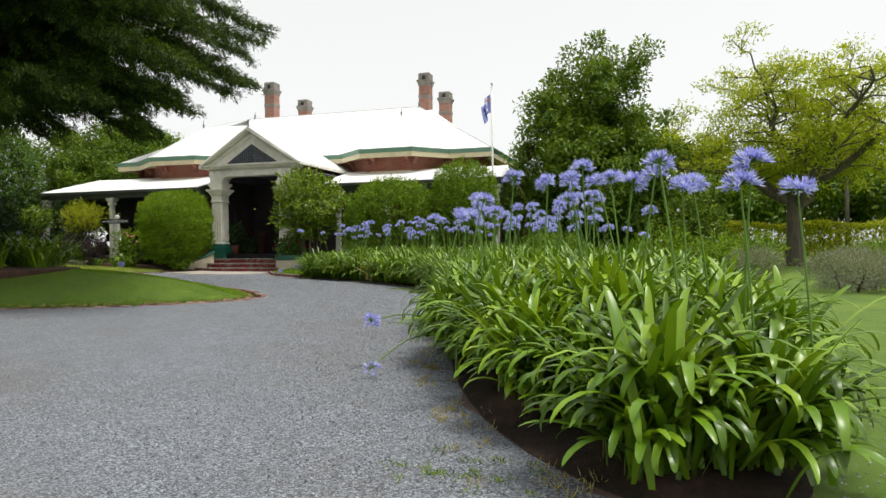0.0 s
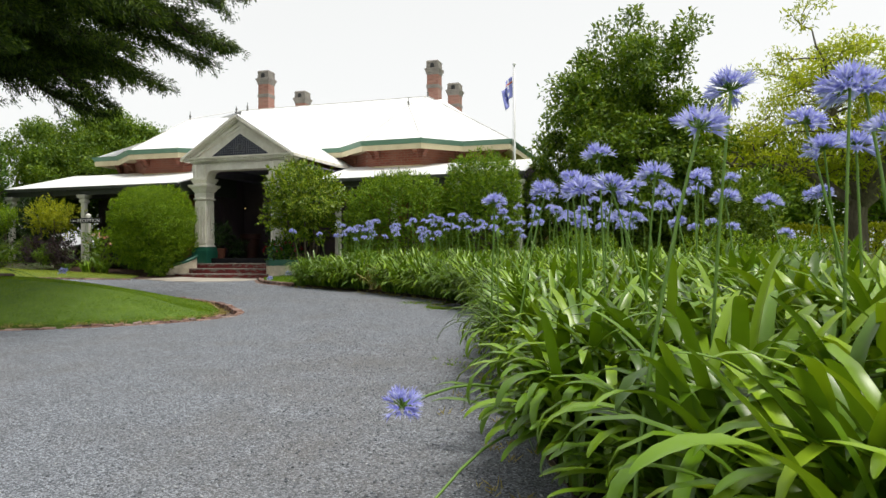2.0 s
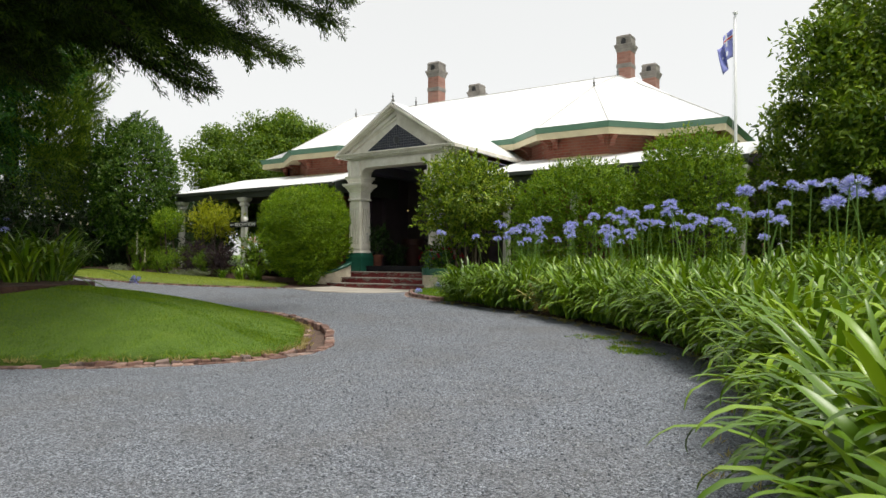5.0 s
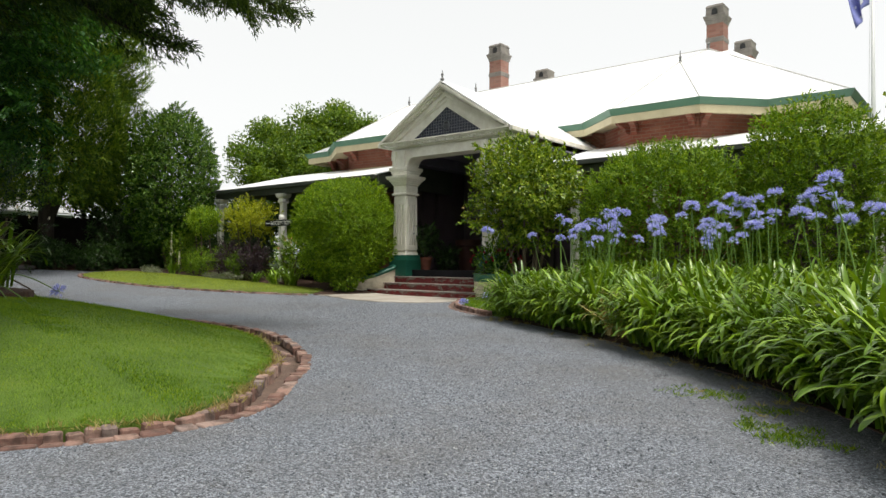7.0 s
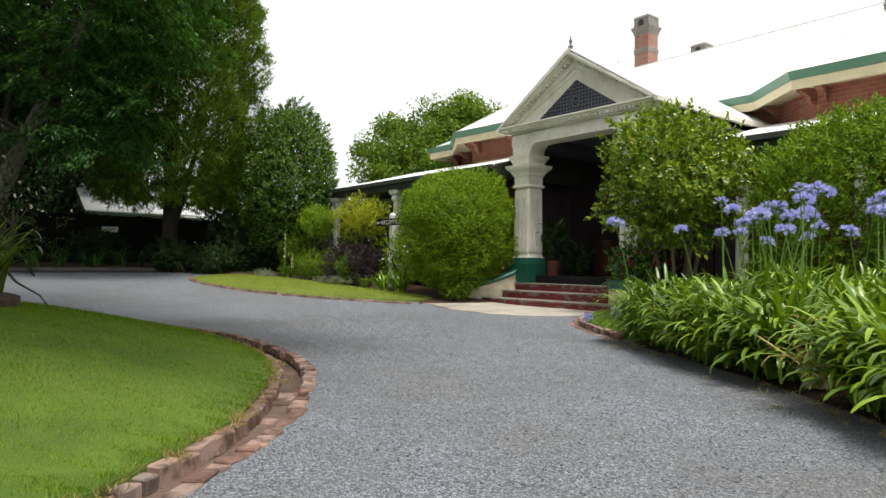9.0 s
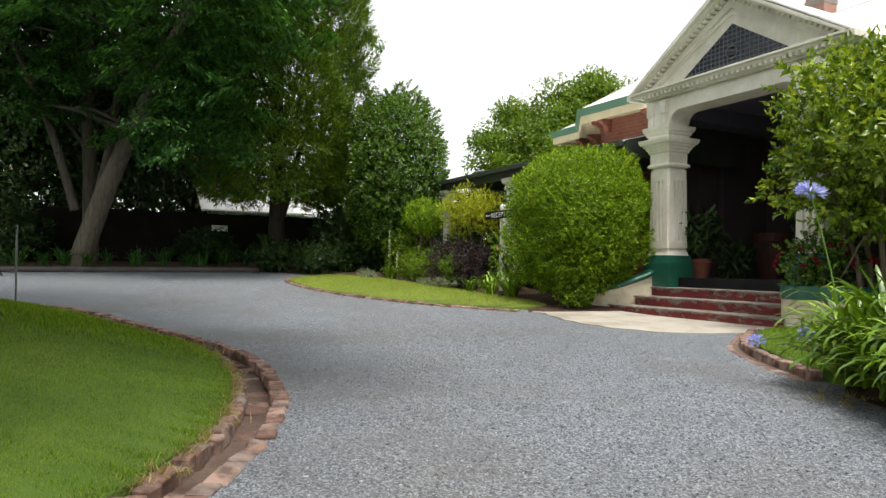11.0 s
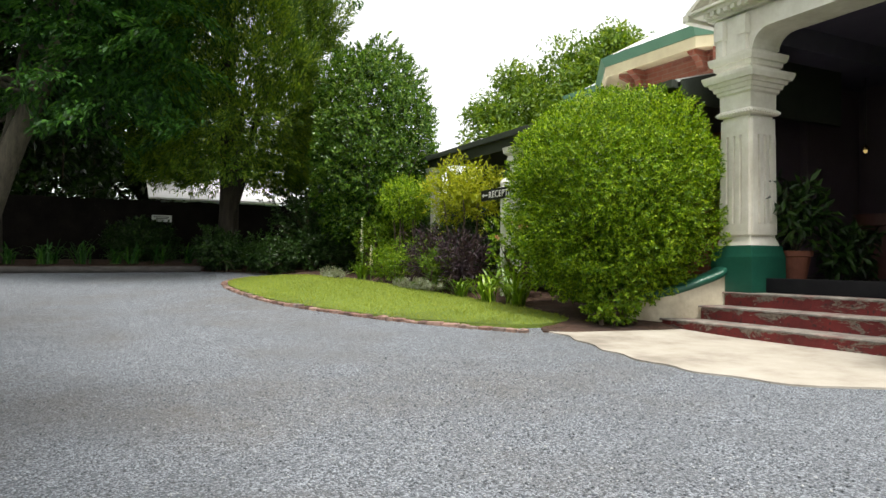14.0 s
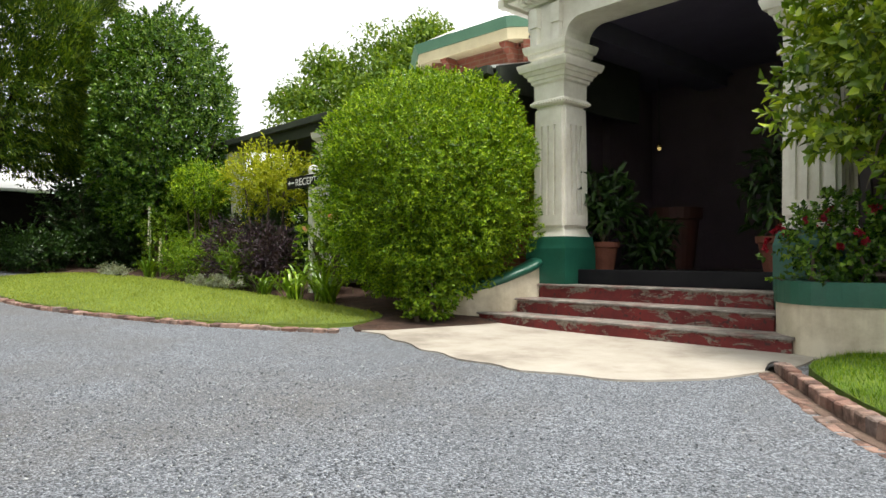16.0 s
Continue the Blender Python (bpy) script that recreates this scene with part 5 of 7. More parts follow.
for (x, y), ok in zip(tries, inside(grown, tries[:, 0], tries[:, 1])):
    gap = 0.31 if y < 8.5 else 0.34
    if y < 8.2 and x < -0.1 and ok:
        ok = bool(inside(inner, np.array([x]), np.array([y]))[0])
    if y < 4.6 and ok:
        ok = x > -1.2 - 0.30 * (y - 3.5)
    if ok and all((x - a) ** 2 + (y - b) ** 2 > gap * gap for a, b in placed):
        placed.append((x, y))
placed.sort(key=lambda q: q[1])
clump_at = []
for x, y in placed:
    dry = (x + 6.72) ** 2 + (y - 16.20) ** 2 < 0.14
    ob = plant("agapanthus", x, y, "withered straw-coloured agapanthus clump" if dry else AGA_LABEL, "agapanthus", "agapanthus border", 0.03 + 0.2 * min(1.0, float(np.min(np.hypot(BED[:, 0] - x, BED[:, 1] - y))) / 1.2))
    size = RNG.uniform(0.86, 1.08)
    gap_to_edge = np.hypot(BED[:, 0] - x, BED[:, 1] - y)
    k = int(np.argmin(gap_to_edge))
    out = unit(BED[k] - np.array([x, y])) * 9.0 * max(0.0, 1 - gap_to_edge[k] / 0.75)
    if gap_to_edge[k] < 0.62 and not dry:
        local_part("outer_leaves", SKIRTS[RNG.integers(5)], ob, at=pose(0, 0, 0.02, 0, 0, math.degrees(math.atan2(out[1], out[0])) + RNG.normal() * 14) @ Matrix.Scale(size, 4))
    tilt = Matrix.Rotation(radians(float(np.hypot(*out))), 4, Vector((-out[1], out[0], 0.0001)))
    if y < 8.5:
        local_part("foliage", CLUMPS[RNG.integers(6)], ob, at=tilt @ pose(0, 0, 0, 0, 0, RNG.uniform(0, 360)) @ Matrix.Scale(size * 0.97, 4))
        for i in range(26):
            a = RNG.uniform(0, 360)
            o = RNG.normal(size=2) * 0.10
            m = tilt @ pose(o[0], o[1], 0, RNG.normal() * 7, RNG.normal() * 7, a) @ Matrix.Scale(size * RNG.uniform(0.85, 1.1), 4)
            local_part("leaf", LEAF_KINDS[RNG.integers(26)], ob, at=m)
    else:
        local_part("foliage", DRY_CLUMP if dry else SLIM_CLUMPS[RNG.integers(6)], ob, at=tilt @ pose(0, 0, 0, 0, 0, RNG.uniform(0, 360)) @ Matrix.Scale(size, 4))
        local_part("leaf_base", SHEATH, ob)
    clump_at.append((x, y, ob))


def nearest_clump(x, y):
    return min(clump_at, key=lambda c: (c[0] - x) ** 2 + (c[1] - y) ** 2)


def flower_at(x, y):
    cx, cy, ob = nearest_clump(x, y)
    add_flower(ob, int(RNG.integers(6)), RNG.uniform(0, 6.28), (x - cx, y - cy), int(RNG.choice([0, 1, 2, 0, 1, 2, 3])), RNG.uniform(0.9, 1.07))


def stand_at(x, y, z, bud=False):
    """A stem whose head ends at that place."""
    cx, cy, ob = nearest_clump(x, y)
    k = int(RNG.integers(6))
    me, tip = STALKS[k]
    turn = RNG.uniform(0, 6.28)
    size = (z - ob.matrix_basis.translation.z) / tip[2]
    ox, oy = x - cx - size * tip[0] * math.cos(turn), y - cy - size * tip[0] * math.sin(turn)
    add_flower(ob, k, turn, (ox, oy), int(RNG.choice([0, 1, 2, 0, 2])), size, 1 / size, bud)


# the heads nearest the drive, each where it stands, by plan and height of the head
HEADS = [(0.40, 3.25, 1.38), (0.35, 3.2, 1.28), (0.60, 3.35, 1.26), (-0.12, 3.9, 1.36), (0.02, 3.85, 1.46), (0.14, 3.95, 1.33), (0.0, 4.05, 1.42), (0.2, 4.1, 1.36),
         (-1.18, 4.78, 1.35), (-1.05, 5.25, 1.55), (-0.75, 5.0, 1.48), (-0.62, 5.1, 1.36), (-1.56, 6.1, 1.46), (-1.47, 5.6, 1.25), (-1.3, 5.7, 1.31), (-1.62, 5.9, 1.28), (-0.64, 5.85, 1.41), (-0.5, 5.95, 1.43),
         (-1.94, 6.89, 1.36), (-1.8, 7.05, 1.44), (-1.72, 6.95, 1.38), (-0.62, 7.45, 1.29), (-1.02, 7.64, 1.47), (-0.85, 7.67, 1.34), (-2.32, 7.16, 1.32), (-2.2, 8.25, 1.44), (-2.05, 8.9, 1.5), (-1.63, 8.4, 1.49)]
for hx, hy, hz in HEADS + [(-0.5, 5.0, 1.58), (-0.42, 5.3, 1.5), (-0.62, 5.35, 1.54), (-0.3, 4.9, 1.48), (-0.7, 5.9, 1.53), (-1.45, 8.4, 1.5), (-1.25, 8.4, 1.33), (-1.17, 8.57, 1.44), (-1.54, 9.6, 1.46), (-1.5, 9.45, 1.3), (-2.0, 9.8, 1.4)]:
    stand_at(hx, hy, hz)
stand_at(-2.18, 6.63, 1.08, True)
for gx, gy, n, j in ((-1.1, 9.6, 4, 0.35), (-0.5, 9.0, 4, 0.4), (-1.9, 10.4, 5, 0.35), (-6.6, 17.1, 8, 0.5), (-7.9, 17.9, 10, 0.45), (-9.0, 18.4, 9, 0.35)):
    for _ in range(n):
        flower_at(gx + RNG.normal() * j, gy + RNG.normal() * j)
spine = spline([(-1.4, 11.2), (-2.3, 12.9), (-3.5, 14.6), (-5.2, 16.2), (-7.0, 17.4), (-8.8, 18.3)], 0.1)
for q in range(92):
    k = int((q + RNG.random()) / 92 * (len(spine) - 1))
    flower_at(*(spine[k] + RNG.normal(size=2) * np.array([0.55, 0.45])))


def drooping(x0, y0, x1, y1, z1, head=0):
    """A stalk fallen out over the drive, its head near the ground."""
    cx, cy, ob = nearest_clump(x0, y0)
    base = np.array([x0 - cx, y0 - cy, 0.1])
    end = np.array([x1 - cx, y1 - cy, z1 - ob.matrix_basis.translation.z])
    t = np.linspace(0, 1, 8)[:, None]
    p = base + (end - base) * t
    p[:, 2] += 0.12 * np.sin(np.pi * t[:, 0])
    v, f = tubes([(p, np.linspace(0.007, 0.005, 8))], 6)
    st = local_part("flower_stem", raw_mesh("flower_stem", v, f, STALK, True), ob)
    h = UMBELS[head]
    local_part("flower_head", h, st, "blue-violet drooping flower head", at=pose(*p[-1], 40, 20, 0))


drooping(-1.75, 5.9, -2.22, 5.15, 0.42, 1)
drooping(-1.72, 5.7, -2.05, 4.75, 0.12, 3)
drooping(-6.55, 16.3, -6.76, 15.77, 0.48, 1)
drooping(-9.4, 17.9, -10.35, 18.35, 0.45, 1)
drooping(-9.5, 18.3, -11.1, 18.7, 0.3, 0)

# ---- shrubs by the porch and verandah ----
shrub("clipped_shrub", -16.98, 21.22, 1.56, (1.28, 1.24, 1.29), 110000, 0.042, 0.021, PRIVET, "large round clipped shrub with small bright green leaves", lumps=(4.0, 0.13), shell=0.36, sprigs=1100, reach=0.20, stems=7, base=0.80, boxy=2.15, cut=0.22)
shrub("creeping_shrub", -16.42, 20.72, 0.52, (0.34, 0.30, 0.62), 6200, 0.06, 0.035, HEDGE_LEAF, "small leafy shrub spilling over the step wall", lumps=(4.0, 0.25), shell=0.6)
shrub("camellia", -11.70, 21.75, 2.27, (1.14, 1.10, 1.17), 14000, 0.10, 0.054, CAMELLIA, "glossy yellow-green camellia bush on bare stems", lumps=(4.5, 0.25), shell=0.62, sprigs=140, reach=0.32, stems=6)
shrub("hedge_shrub", -8.75, 22.1, 1.55, (1.62, 0.95, 1.46), 38000, 0.075, 0.032, HEDGE_LEAF, "broad flat-topped soft green hedge shrub in front of the verandah", lumps=(3.5, 0.16), shell=0.42, sprigs=520, reach=0.34, boxy=3.6)
shrub("hedge_shrub", -6.2, 22.3, 1.82, (1.08, 1.0, 1.74), 32000, 0.075, 0.032, HEDGE_LEAF, "taller soft green hedge shrub beside the flagpole", lumps=(3.5, 0.18), shell=0.42, sprigs=460, reach=0.36, boxy=3.0)
shrub("camellia_tree", -25.32, 21.02, 2.95, (1.5, 1.46, 2.55), 62000, 0.088, 0.046, CAMELLIA_DARK, "tall dark glossy oval camellia tree", "tree", (4.0, 0.14), 0.4, 0, 0.3, 6)
shrub("golden_shrub", -21.5, 21.45, 1.75, (0.78, 0.65, 0.52), 4600, 0.075, 0.032, YELLOW_LEAF, "loose golden-green shrub in the verandah garden", lumps=(6.0, 0.5), shell=0.95, sprigs=120, reach=0.3)
shrub("rounded_shrub", -23.4, 21.1, 1.66, (0.52, 0.5, 0.42), 6000, 0.06, 0.026, PRIVET, "rounded bright green shrub in the verandah garden", lumps=(4.0, 0.25), shell=0.6, sprigs=80)
shrub("rounded_shrub", -24.3, 20.9, 0.8, (0.6, 0.6, 0.8), 5000, 0.06, 0.03, HEDGE_LEAF, "soft green shrub at the garden's end", lumps=(4.0, 0.3), shell=0.7)
shrub("perennial", -22.9, 20.6, 0.36, (0.6, 0.4, 0.42), 4200, 0.05, 0.022, HEDGE_LEAF, "low leafy green perennial at the lawn's edge", "plant", (5.0, 0.3), 0.8, 60, 0.2)
shrub("purple_perennial", -21.5, 20.75, 0.42, (0.42, 0.34, 0.5), 1900, 0.12, 0.022, PURPLE_LEAF, "dark purple-leaved perennial in the verandah garden", "plant", (7.0, 0.5), 1.0, 60, 0.3)
shrub("purple_perennial", -20.5, 20.9, 0.42, (0.42, 0.34, 0.5), 1900, 0.12, 0.022, PURPLE_LEAF, "dark purple-leaved perennial in the verandah garden", "plant", (7.0, 0.5), 1.0, 60, 0.3)
shrub("perennial", -21.95, 20.95, 0.42, (0.4, 0.35, 0.45), 2200, 0.09, 0.02, HEDGE_LEAF, "loose green perennial among the purple leaves", "plant", (7.0, 0.5), 1.0, 60, 0.25)
shrub("perennial", -20.95, 20.7, 0.3, (0.32, 0.3, 0.34), 1600, 0.09, 0.02, BROAD_TREE, "loose green perennial among the purple leaves", "plant", (7.0, 0.5), 1.0, 60, 0.25)
shrub("dark_shrub", -22.2, 21.75, 0.75, (1.3, 0.35, 0.7), 6000, 0.07, 0.035, DARK_LEAF, "dark undergrowth below the golden shrub", lumps=(5.0, 0.35), shell=0.8)
shrub("silver_groundcover", -21.3, 20.38, 0.08, (0.95, 0.2, 0.12), 2600, 0.045, 0.02, SILVER_LEAF, "low silver-grey edging plant along the lawn", "plant", (6.0, 0.3), 0.9, stems=2)
shrub("silver_groundcover", -24.2, 19.75, 0.08, (0.5, 0.25, 0.14), 1500, 0.045, 0.02, SILVER_LEAF, "low silver-grey edging plant along the lawn", "plant", (6.0, 0.3), 0.9, stems=2)
shrub("rose_bush", -19.35, 21.35, 0.85, (0.5, 0.45, 0.6), 3000, 0.06, 0.035, HEDGE_LEAF, "rose bush beside the sign post", "shrub", (5.0, 0.4), 0.9)
shrub("dark_shrub", -25.6, 24.3, 1.3, (1.3, 1.2, 1.5), 9000, 0.11, 0.055, DARK_LEAF, "tall dark shrub at the verandah's end", lumps=(4.0, 0.25), shell=0.6)
shrub("dark_shrub", -27.8, 25.2, 1.3, (1.6, 1.4, 1.6), 9000, 0.12, 0.06, DARK_LEAF, "tall dark shrub beyond the verandah", lumps=(4.0, 0.25), shell=0.6)
shrub("dark_shrub", -18.6, 22.3, 1.0, (0.9, 0.5, 1.0), 7000, 0.07, 0.035, DARK_LEAF, "dark shrub against the verandah", lumps=(4.0, 0.3), shell=0.7)


def strap_plant(name, x, y, n, size, mat, label, group="", lift=0.03):
    ob = plant(name, x, y, label, "plant", group, lift)
    local_part("foliage", clump_mesh(n, size, mat, 8, 50), ob)
    return ob


for x, y, s in ((-19.1, 20.6, 0.75), (-18.5, 20.75, 0.7), (-18.9, 20.95, 0.9), (-23.9, 20.3, 0.6), (-19.9, 20.55, 0.5)):
    strap_plant("lily_clump", x, y, 40, s, STRAP, "light green strappy lily clump in the garden", "garden lilies")
strap_plant("broad_leaf_plant", -16.45, 21.75, 9, 0.75, STRAP, "broad-leaved green plant behind the step wall")


def rosettes(n, centre, r3, size, mat, name, parent, petals=9):
    """Small ruffled blooms over a bush."""
    for _ in range(n):
        d = rand_unit(1)[0]
        d[2] = abs(d[2]) * 0.7
        c = np.asarray(centre) + d * np.asarray(r3)
        p = np.repeat(c[None], petals * 3, 0) + RNG.normal(size=(petals * 3, 3)) * size * 0.25
        w = unit(rand_unit(petals * 3) + d)
        v, f = leaf_arrays(p, w, rand_unit(petals * 3), size, size * 0.8, 0.3)
        local_part(name, raw_mesh(name, v, f, mat), parent)


rose = bpy.data.objects["rose_bush"]
rosettes(9, (0, 0, 0.95), (0.45, 0.4, 0.5), 0.045, PINK_PETAL, "rose", rose)


def flower_spike(x, y, h):
    ob = plant("flower_spike", x, y, "pale spire of white flowers among dark leaves", "flower")
    v, f = tubes([(np.array([[0, 0, 0], [0.01, 0.01, h * 0.5], [0, 0, h]]), [0.012, 0.01, 0.006])], 6)
    local_part("stem", raw_mesh("stem", v, f, STALK, True), ob)
    n = 110
    z = RNG.uniform(0.4, 1.0, n) * h
    a = RNG.uniform(0, 6.28, n)
    o = np.stack([np.cos(a), np.sin(a), np.full(n, 0.2)], 1)
    v, f = leaf_arrays(np.stack([0 * z, 0 * z, z], 1), o, rand_unit(n), 0.05 * (1.4 - z / h)[:], 0.035)
    local_part("blooms", raw_mesh("blooms", v, f, WHITE_PETAL), ob)


flower_spike(-24.05, 20.35, 1.35)
flower_spike(-23.75, 20.45, 0.75)

# planter by the steps with red geraniums
ger = shrub("geranium", -12.52, 21.78, 0.80, (0.60, 0.46, 0.46), 3600, 0.05, 0.042, CAMELLIA_DARK, "red geranium spilling over the planter wall", "plant", (4.5, 0.3), 0.75, cut=0.3)
rosettes(44, (0, 0, 0.80), (0.62, 0.50, 0.48), 0.034, RED_PETAL, "geranium_flower", ger)
plant_soil = lathe(bmesh.new(), -12.35, 22.0, [(0.1, 0.5), (0.6, 0.5), (0.62, 0.1)], 16)
tagged(part("planter_soil", plant_soil, SOIL), "dark potting soil inside the curved planter wall", "soil", kind="structure")


def pot(x, y, z, r, h, label, mat=None):
    ob = thing("plant_pot", (x, y, z), label, "plant pot", "porch pots")
    bm = lathe(bmesh.new(), x, y, [(z, r * 0.7), (z + h * 0.8, r * 0.95), (z + h * 0.82, r * 1.08), (z + h, r * 1.1), (z + h, r * 0.95), (z + h * 0.9, r * 0.92)], 24)
    part("pot_body", bm, mat or TERRACOTTA, ob, smooth=False)
    return ob


pot(-15.63, 22.92, 0.785, 0.19, 0.36, "terracotta pot with dark broad-leaved plant on the porch")
pot(-15.88, 25.15, 0.785, 0.35, 0.9, "large dark red urn standing inside the porch", URN_RED)
pot(-13.75, 23.5, 0.785, 0.22, 0.4, "terracotta pot with a drooping dark plant on the porch")


def pot_plant(x, y, z, n, spread, h, label):
    ob = thing("pot_plant", (x, y, z), label, "pot plant", "porch pot plants")
    c = (0, 0, h * 0.55)
    v, f = crown_leaves(n, c, (spread, spread, h * 0.5), 0.17, 0.055, (4.0, 0.3), 0.9, -0.1, 0.9)
    local_part("crown", raw_mesh("crown", v, f, DARK_LEAF), ob)
    ps = [(wobbly((0, 0, -0.05), (RNG.normal() * 0.15, RNG.normal() * 0.15, h * 0.8), 5, 0, 0.02), np.linspace(0.012, 0.005, 5)) for _ in range(6)]
    v, f = tubes(ps, 5)
    local_part("stem", raw_mesh("stem", v, f, TWIG, True), ob)


pot_plant(-15.63, 22.92, 1.13, 520, 0.36, 0.85, "dark green potted plant beside the column")
pot_plant(-15.25, 23.4, 0.79, 420, 0.30, 0.6, "dark green leafy plant on the porch floor")
pot_plant(-13.75, 23.5, 1.17, 480, 0.36, 1.1, "drooping dark plant in the porch")

# ---- trees ----
def conifer_limb(a, b, sag, twig_len, dens=0.09, start=0.22, need=(0.085, 0.018)):
    """A limb with flat side twigs set with short needles."""
    p = wobbly(a, b, 12, sag, 0.08)
    paths = [(p, np.linspace(0.11, 0.015, 12))]
    seg = np.linalg.norm(np.diff(p, axis=0), axis=1)
    cum = np.concatenate([[0], np.cumsum(seg)])
    total = cum[-1]
    pts, ways = [], []
    for s in np.arange(start * total, total, dens):
        base = np.array([np.interp(s, cum, p[:, k]) for k in range(3)])
        ahead = unit(b - np.asarray(a))
        side = unit(np.cross(ahead, [0, 0, 1.0]))
        for sg in (-1, 1):
            f = s / total
            L = twig_len * (0.45 + 0.9 * math.sin(math.pi * min(1, 0.15 + 0.85 * f))) * RNG.uniform(0.55, 1.2) * (1.15 - 0.55 * f)
            w = unit(ahead * RNG.uniform(0.4, 1.1) + sg * side * RNG.uniform(0.6, 1.1) + np.array([0, 0, RNG.normal() * 0.22]))
            m = max(3, int(L / 0.03))
            t = np.linspace(0.05, 1, m)[:, None]
            q = base + w * L * t
            q[:, 2] -= 0.22 * L * t[:, 0] ** 2
            if RNG.random() < 0.35:
                paths.append((q[[0, m // 2, m - 1]], [0.010, 0.007, 0.003]))
            for rep in range(5):
                pts.append(q + RNG.normal(size=q.shape) * 0.035)
                ways.append(w + rand_unit(m) * 0.85 + np.array([0, 0, -0.25]))
    pts, ways = np.concatenate(pts), np.concatenate(ways)
    k = RNG.uniform(0.7, 1.3, len(pts))
    leaves = leaf_arrays(pts, ways, rand_unit(len(pts)) * 0.5 + np.array([0, 0, 1.0]), need[0] * k, need[1] * k)
    return paths, leaves


def cedar():
    x, y = -14.6, 8.6
    ob = plant("cedar_tree", x, y, "large dark cedar with wide layered drooping branches", "tree")
    z0 = float(lay(x, y))
    paths = [(wobbly((0, 0, -0.1), (0.3, 0.2, 13.0), 9, 0, 0.08), np.linspace(0.5, 0.12, 9))]
    leaves = []
    ends = ((-7.1, 9.4, 3.9, 1.2), (-6.5, 8.2, 4.5, 0.9), (-7.8, 12.0, 4.9, 1.0), (-9.1, 14.9, 6.3, 0.8), (-12.4, 13.8, 4.7, 1.0), (-13.6, 14.6, 5.6, 0.8), (-10.4, 13.9, 5.4, 0.9),
            (-8.0, 10.8, 6.6, 0.8), (-7.5, 8.6, 7.0, 0.8), (-9.0, 6.8, 4.2, 0.9), (-8.4, 7.0, 6.0, 0.8), (-12.3, 14.2, 7.6, 0.7),
            (-9.6, 10.2, 4.8, 1.0), (-10.6, 11.8, 5.2, 0.9), (-9.2, 7.6, 3.1, 0.9), (-8.2, 8.5, 3.3, 1.0), (-8.6, 10.8, 3.9, 1.0), (-9.8, 12.1, 4.1, 0.9), (-11.2, 12.9, 4.2, 0.8), (-9.6, 14.6, 5.1, 0.8), (-10.3, 15.0, 4.9, 0.7), (-11.6, 15.2, 4.6, 0.7), (-8.3, 13.0, 4.6, 0.9), (-12.8, 15.4, 4.8, 0.6), (-7.4, 10.6, 5.6, 0.9), (-8.4, 13.4, 5.6, 0.8), (-8.9, 9.2, 4.0, 0.9), (-15.5, 14.2, 6.2, 0.7), (-18.5, 12.5, 6.5, 0.7), (-19.5, 8.0, 6.0, 0.7), (-16.0, 3.5, 6.0, 0.7), (-11.5, 4.5, 6.5, 0.7), (-11.0, 9.0, 9.0, 0.5), (-13.0, 12.0, 10.0, 0.5), (-10.5, 12.5, 3.6, 0.9), (-9.8, 11.2, 3.5, 0.9), (-11.5, 13.5, 3.7, 0.8), (-11.5, 11.0, 3.4, 0.9), (-12.5, 11.5, 3.4, 0.8), (-10.8, 10.2, 3.7, 0.9))
    # Upper limbs out of view, added to throw shade on the lawn.
    unseen_limbs = [(x + 6.2 * math.cos(2.4 * k), y + 6.2 * math.sin(2.4 * k), 7.6 + 0.28 * k, 0.7) for k in range(16)]
    for ex, ey, ez, sag in ends + tuple(unseen_limbs):
        a = np.array([0.2, 0.1, ez - z0 + 0.5 * RNG.uniform(-1, 1)])
        pp, lf = conifer_limb(a, np.array([ex - x, ey - y, ez - z0]), sag, 1.15, 0.075)
        paths += pp
        leaves.append(lf)
    v, f = tubes(paths, 6)
    local_part("trunk", raw_mesh("trunk", v, f, BARK_DARK, True), ob)
    v, f = joined(leaves)
    local_part("crown", raw_mesh("crown", v, f, DEODAR), ob)


cedar()


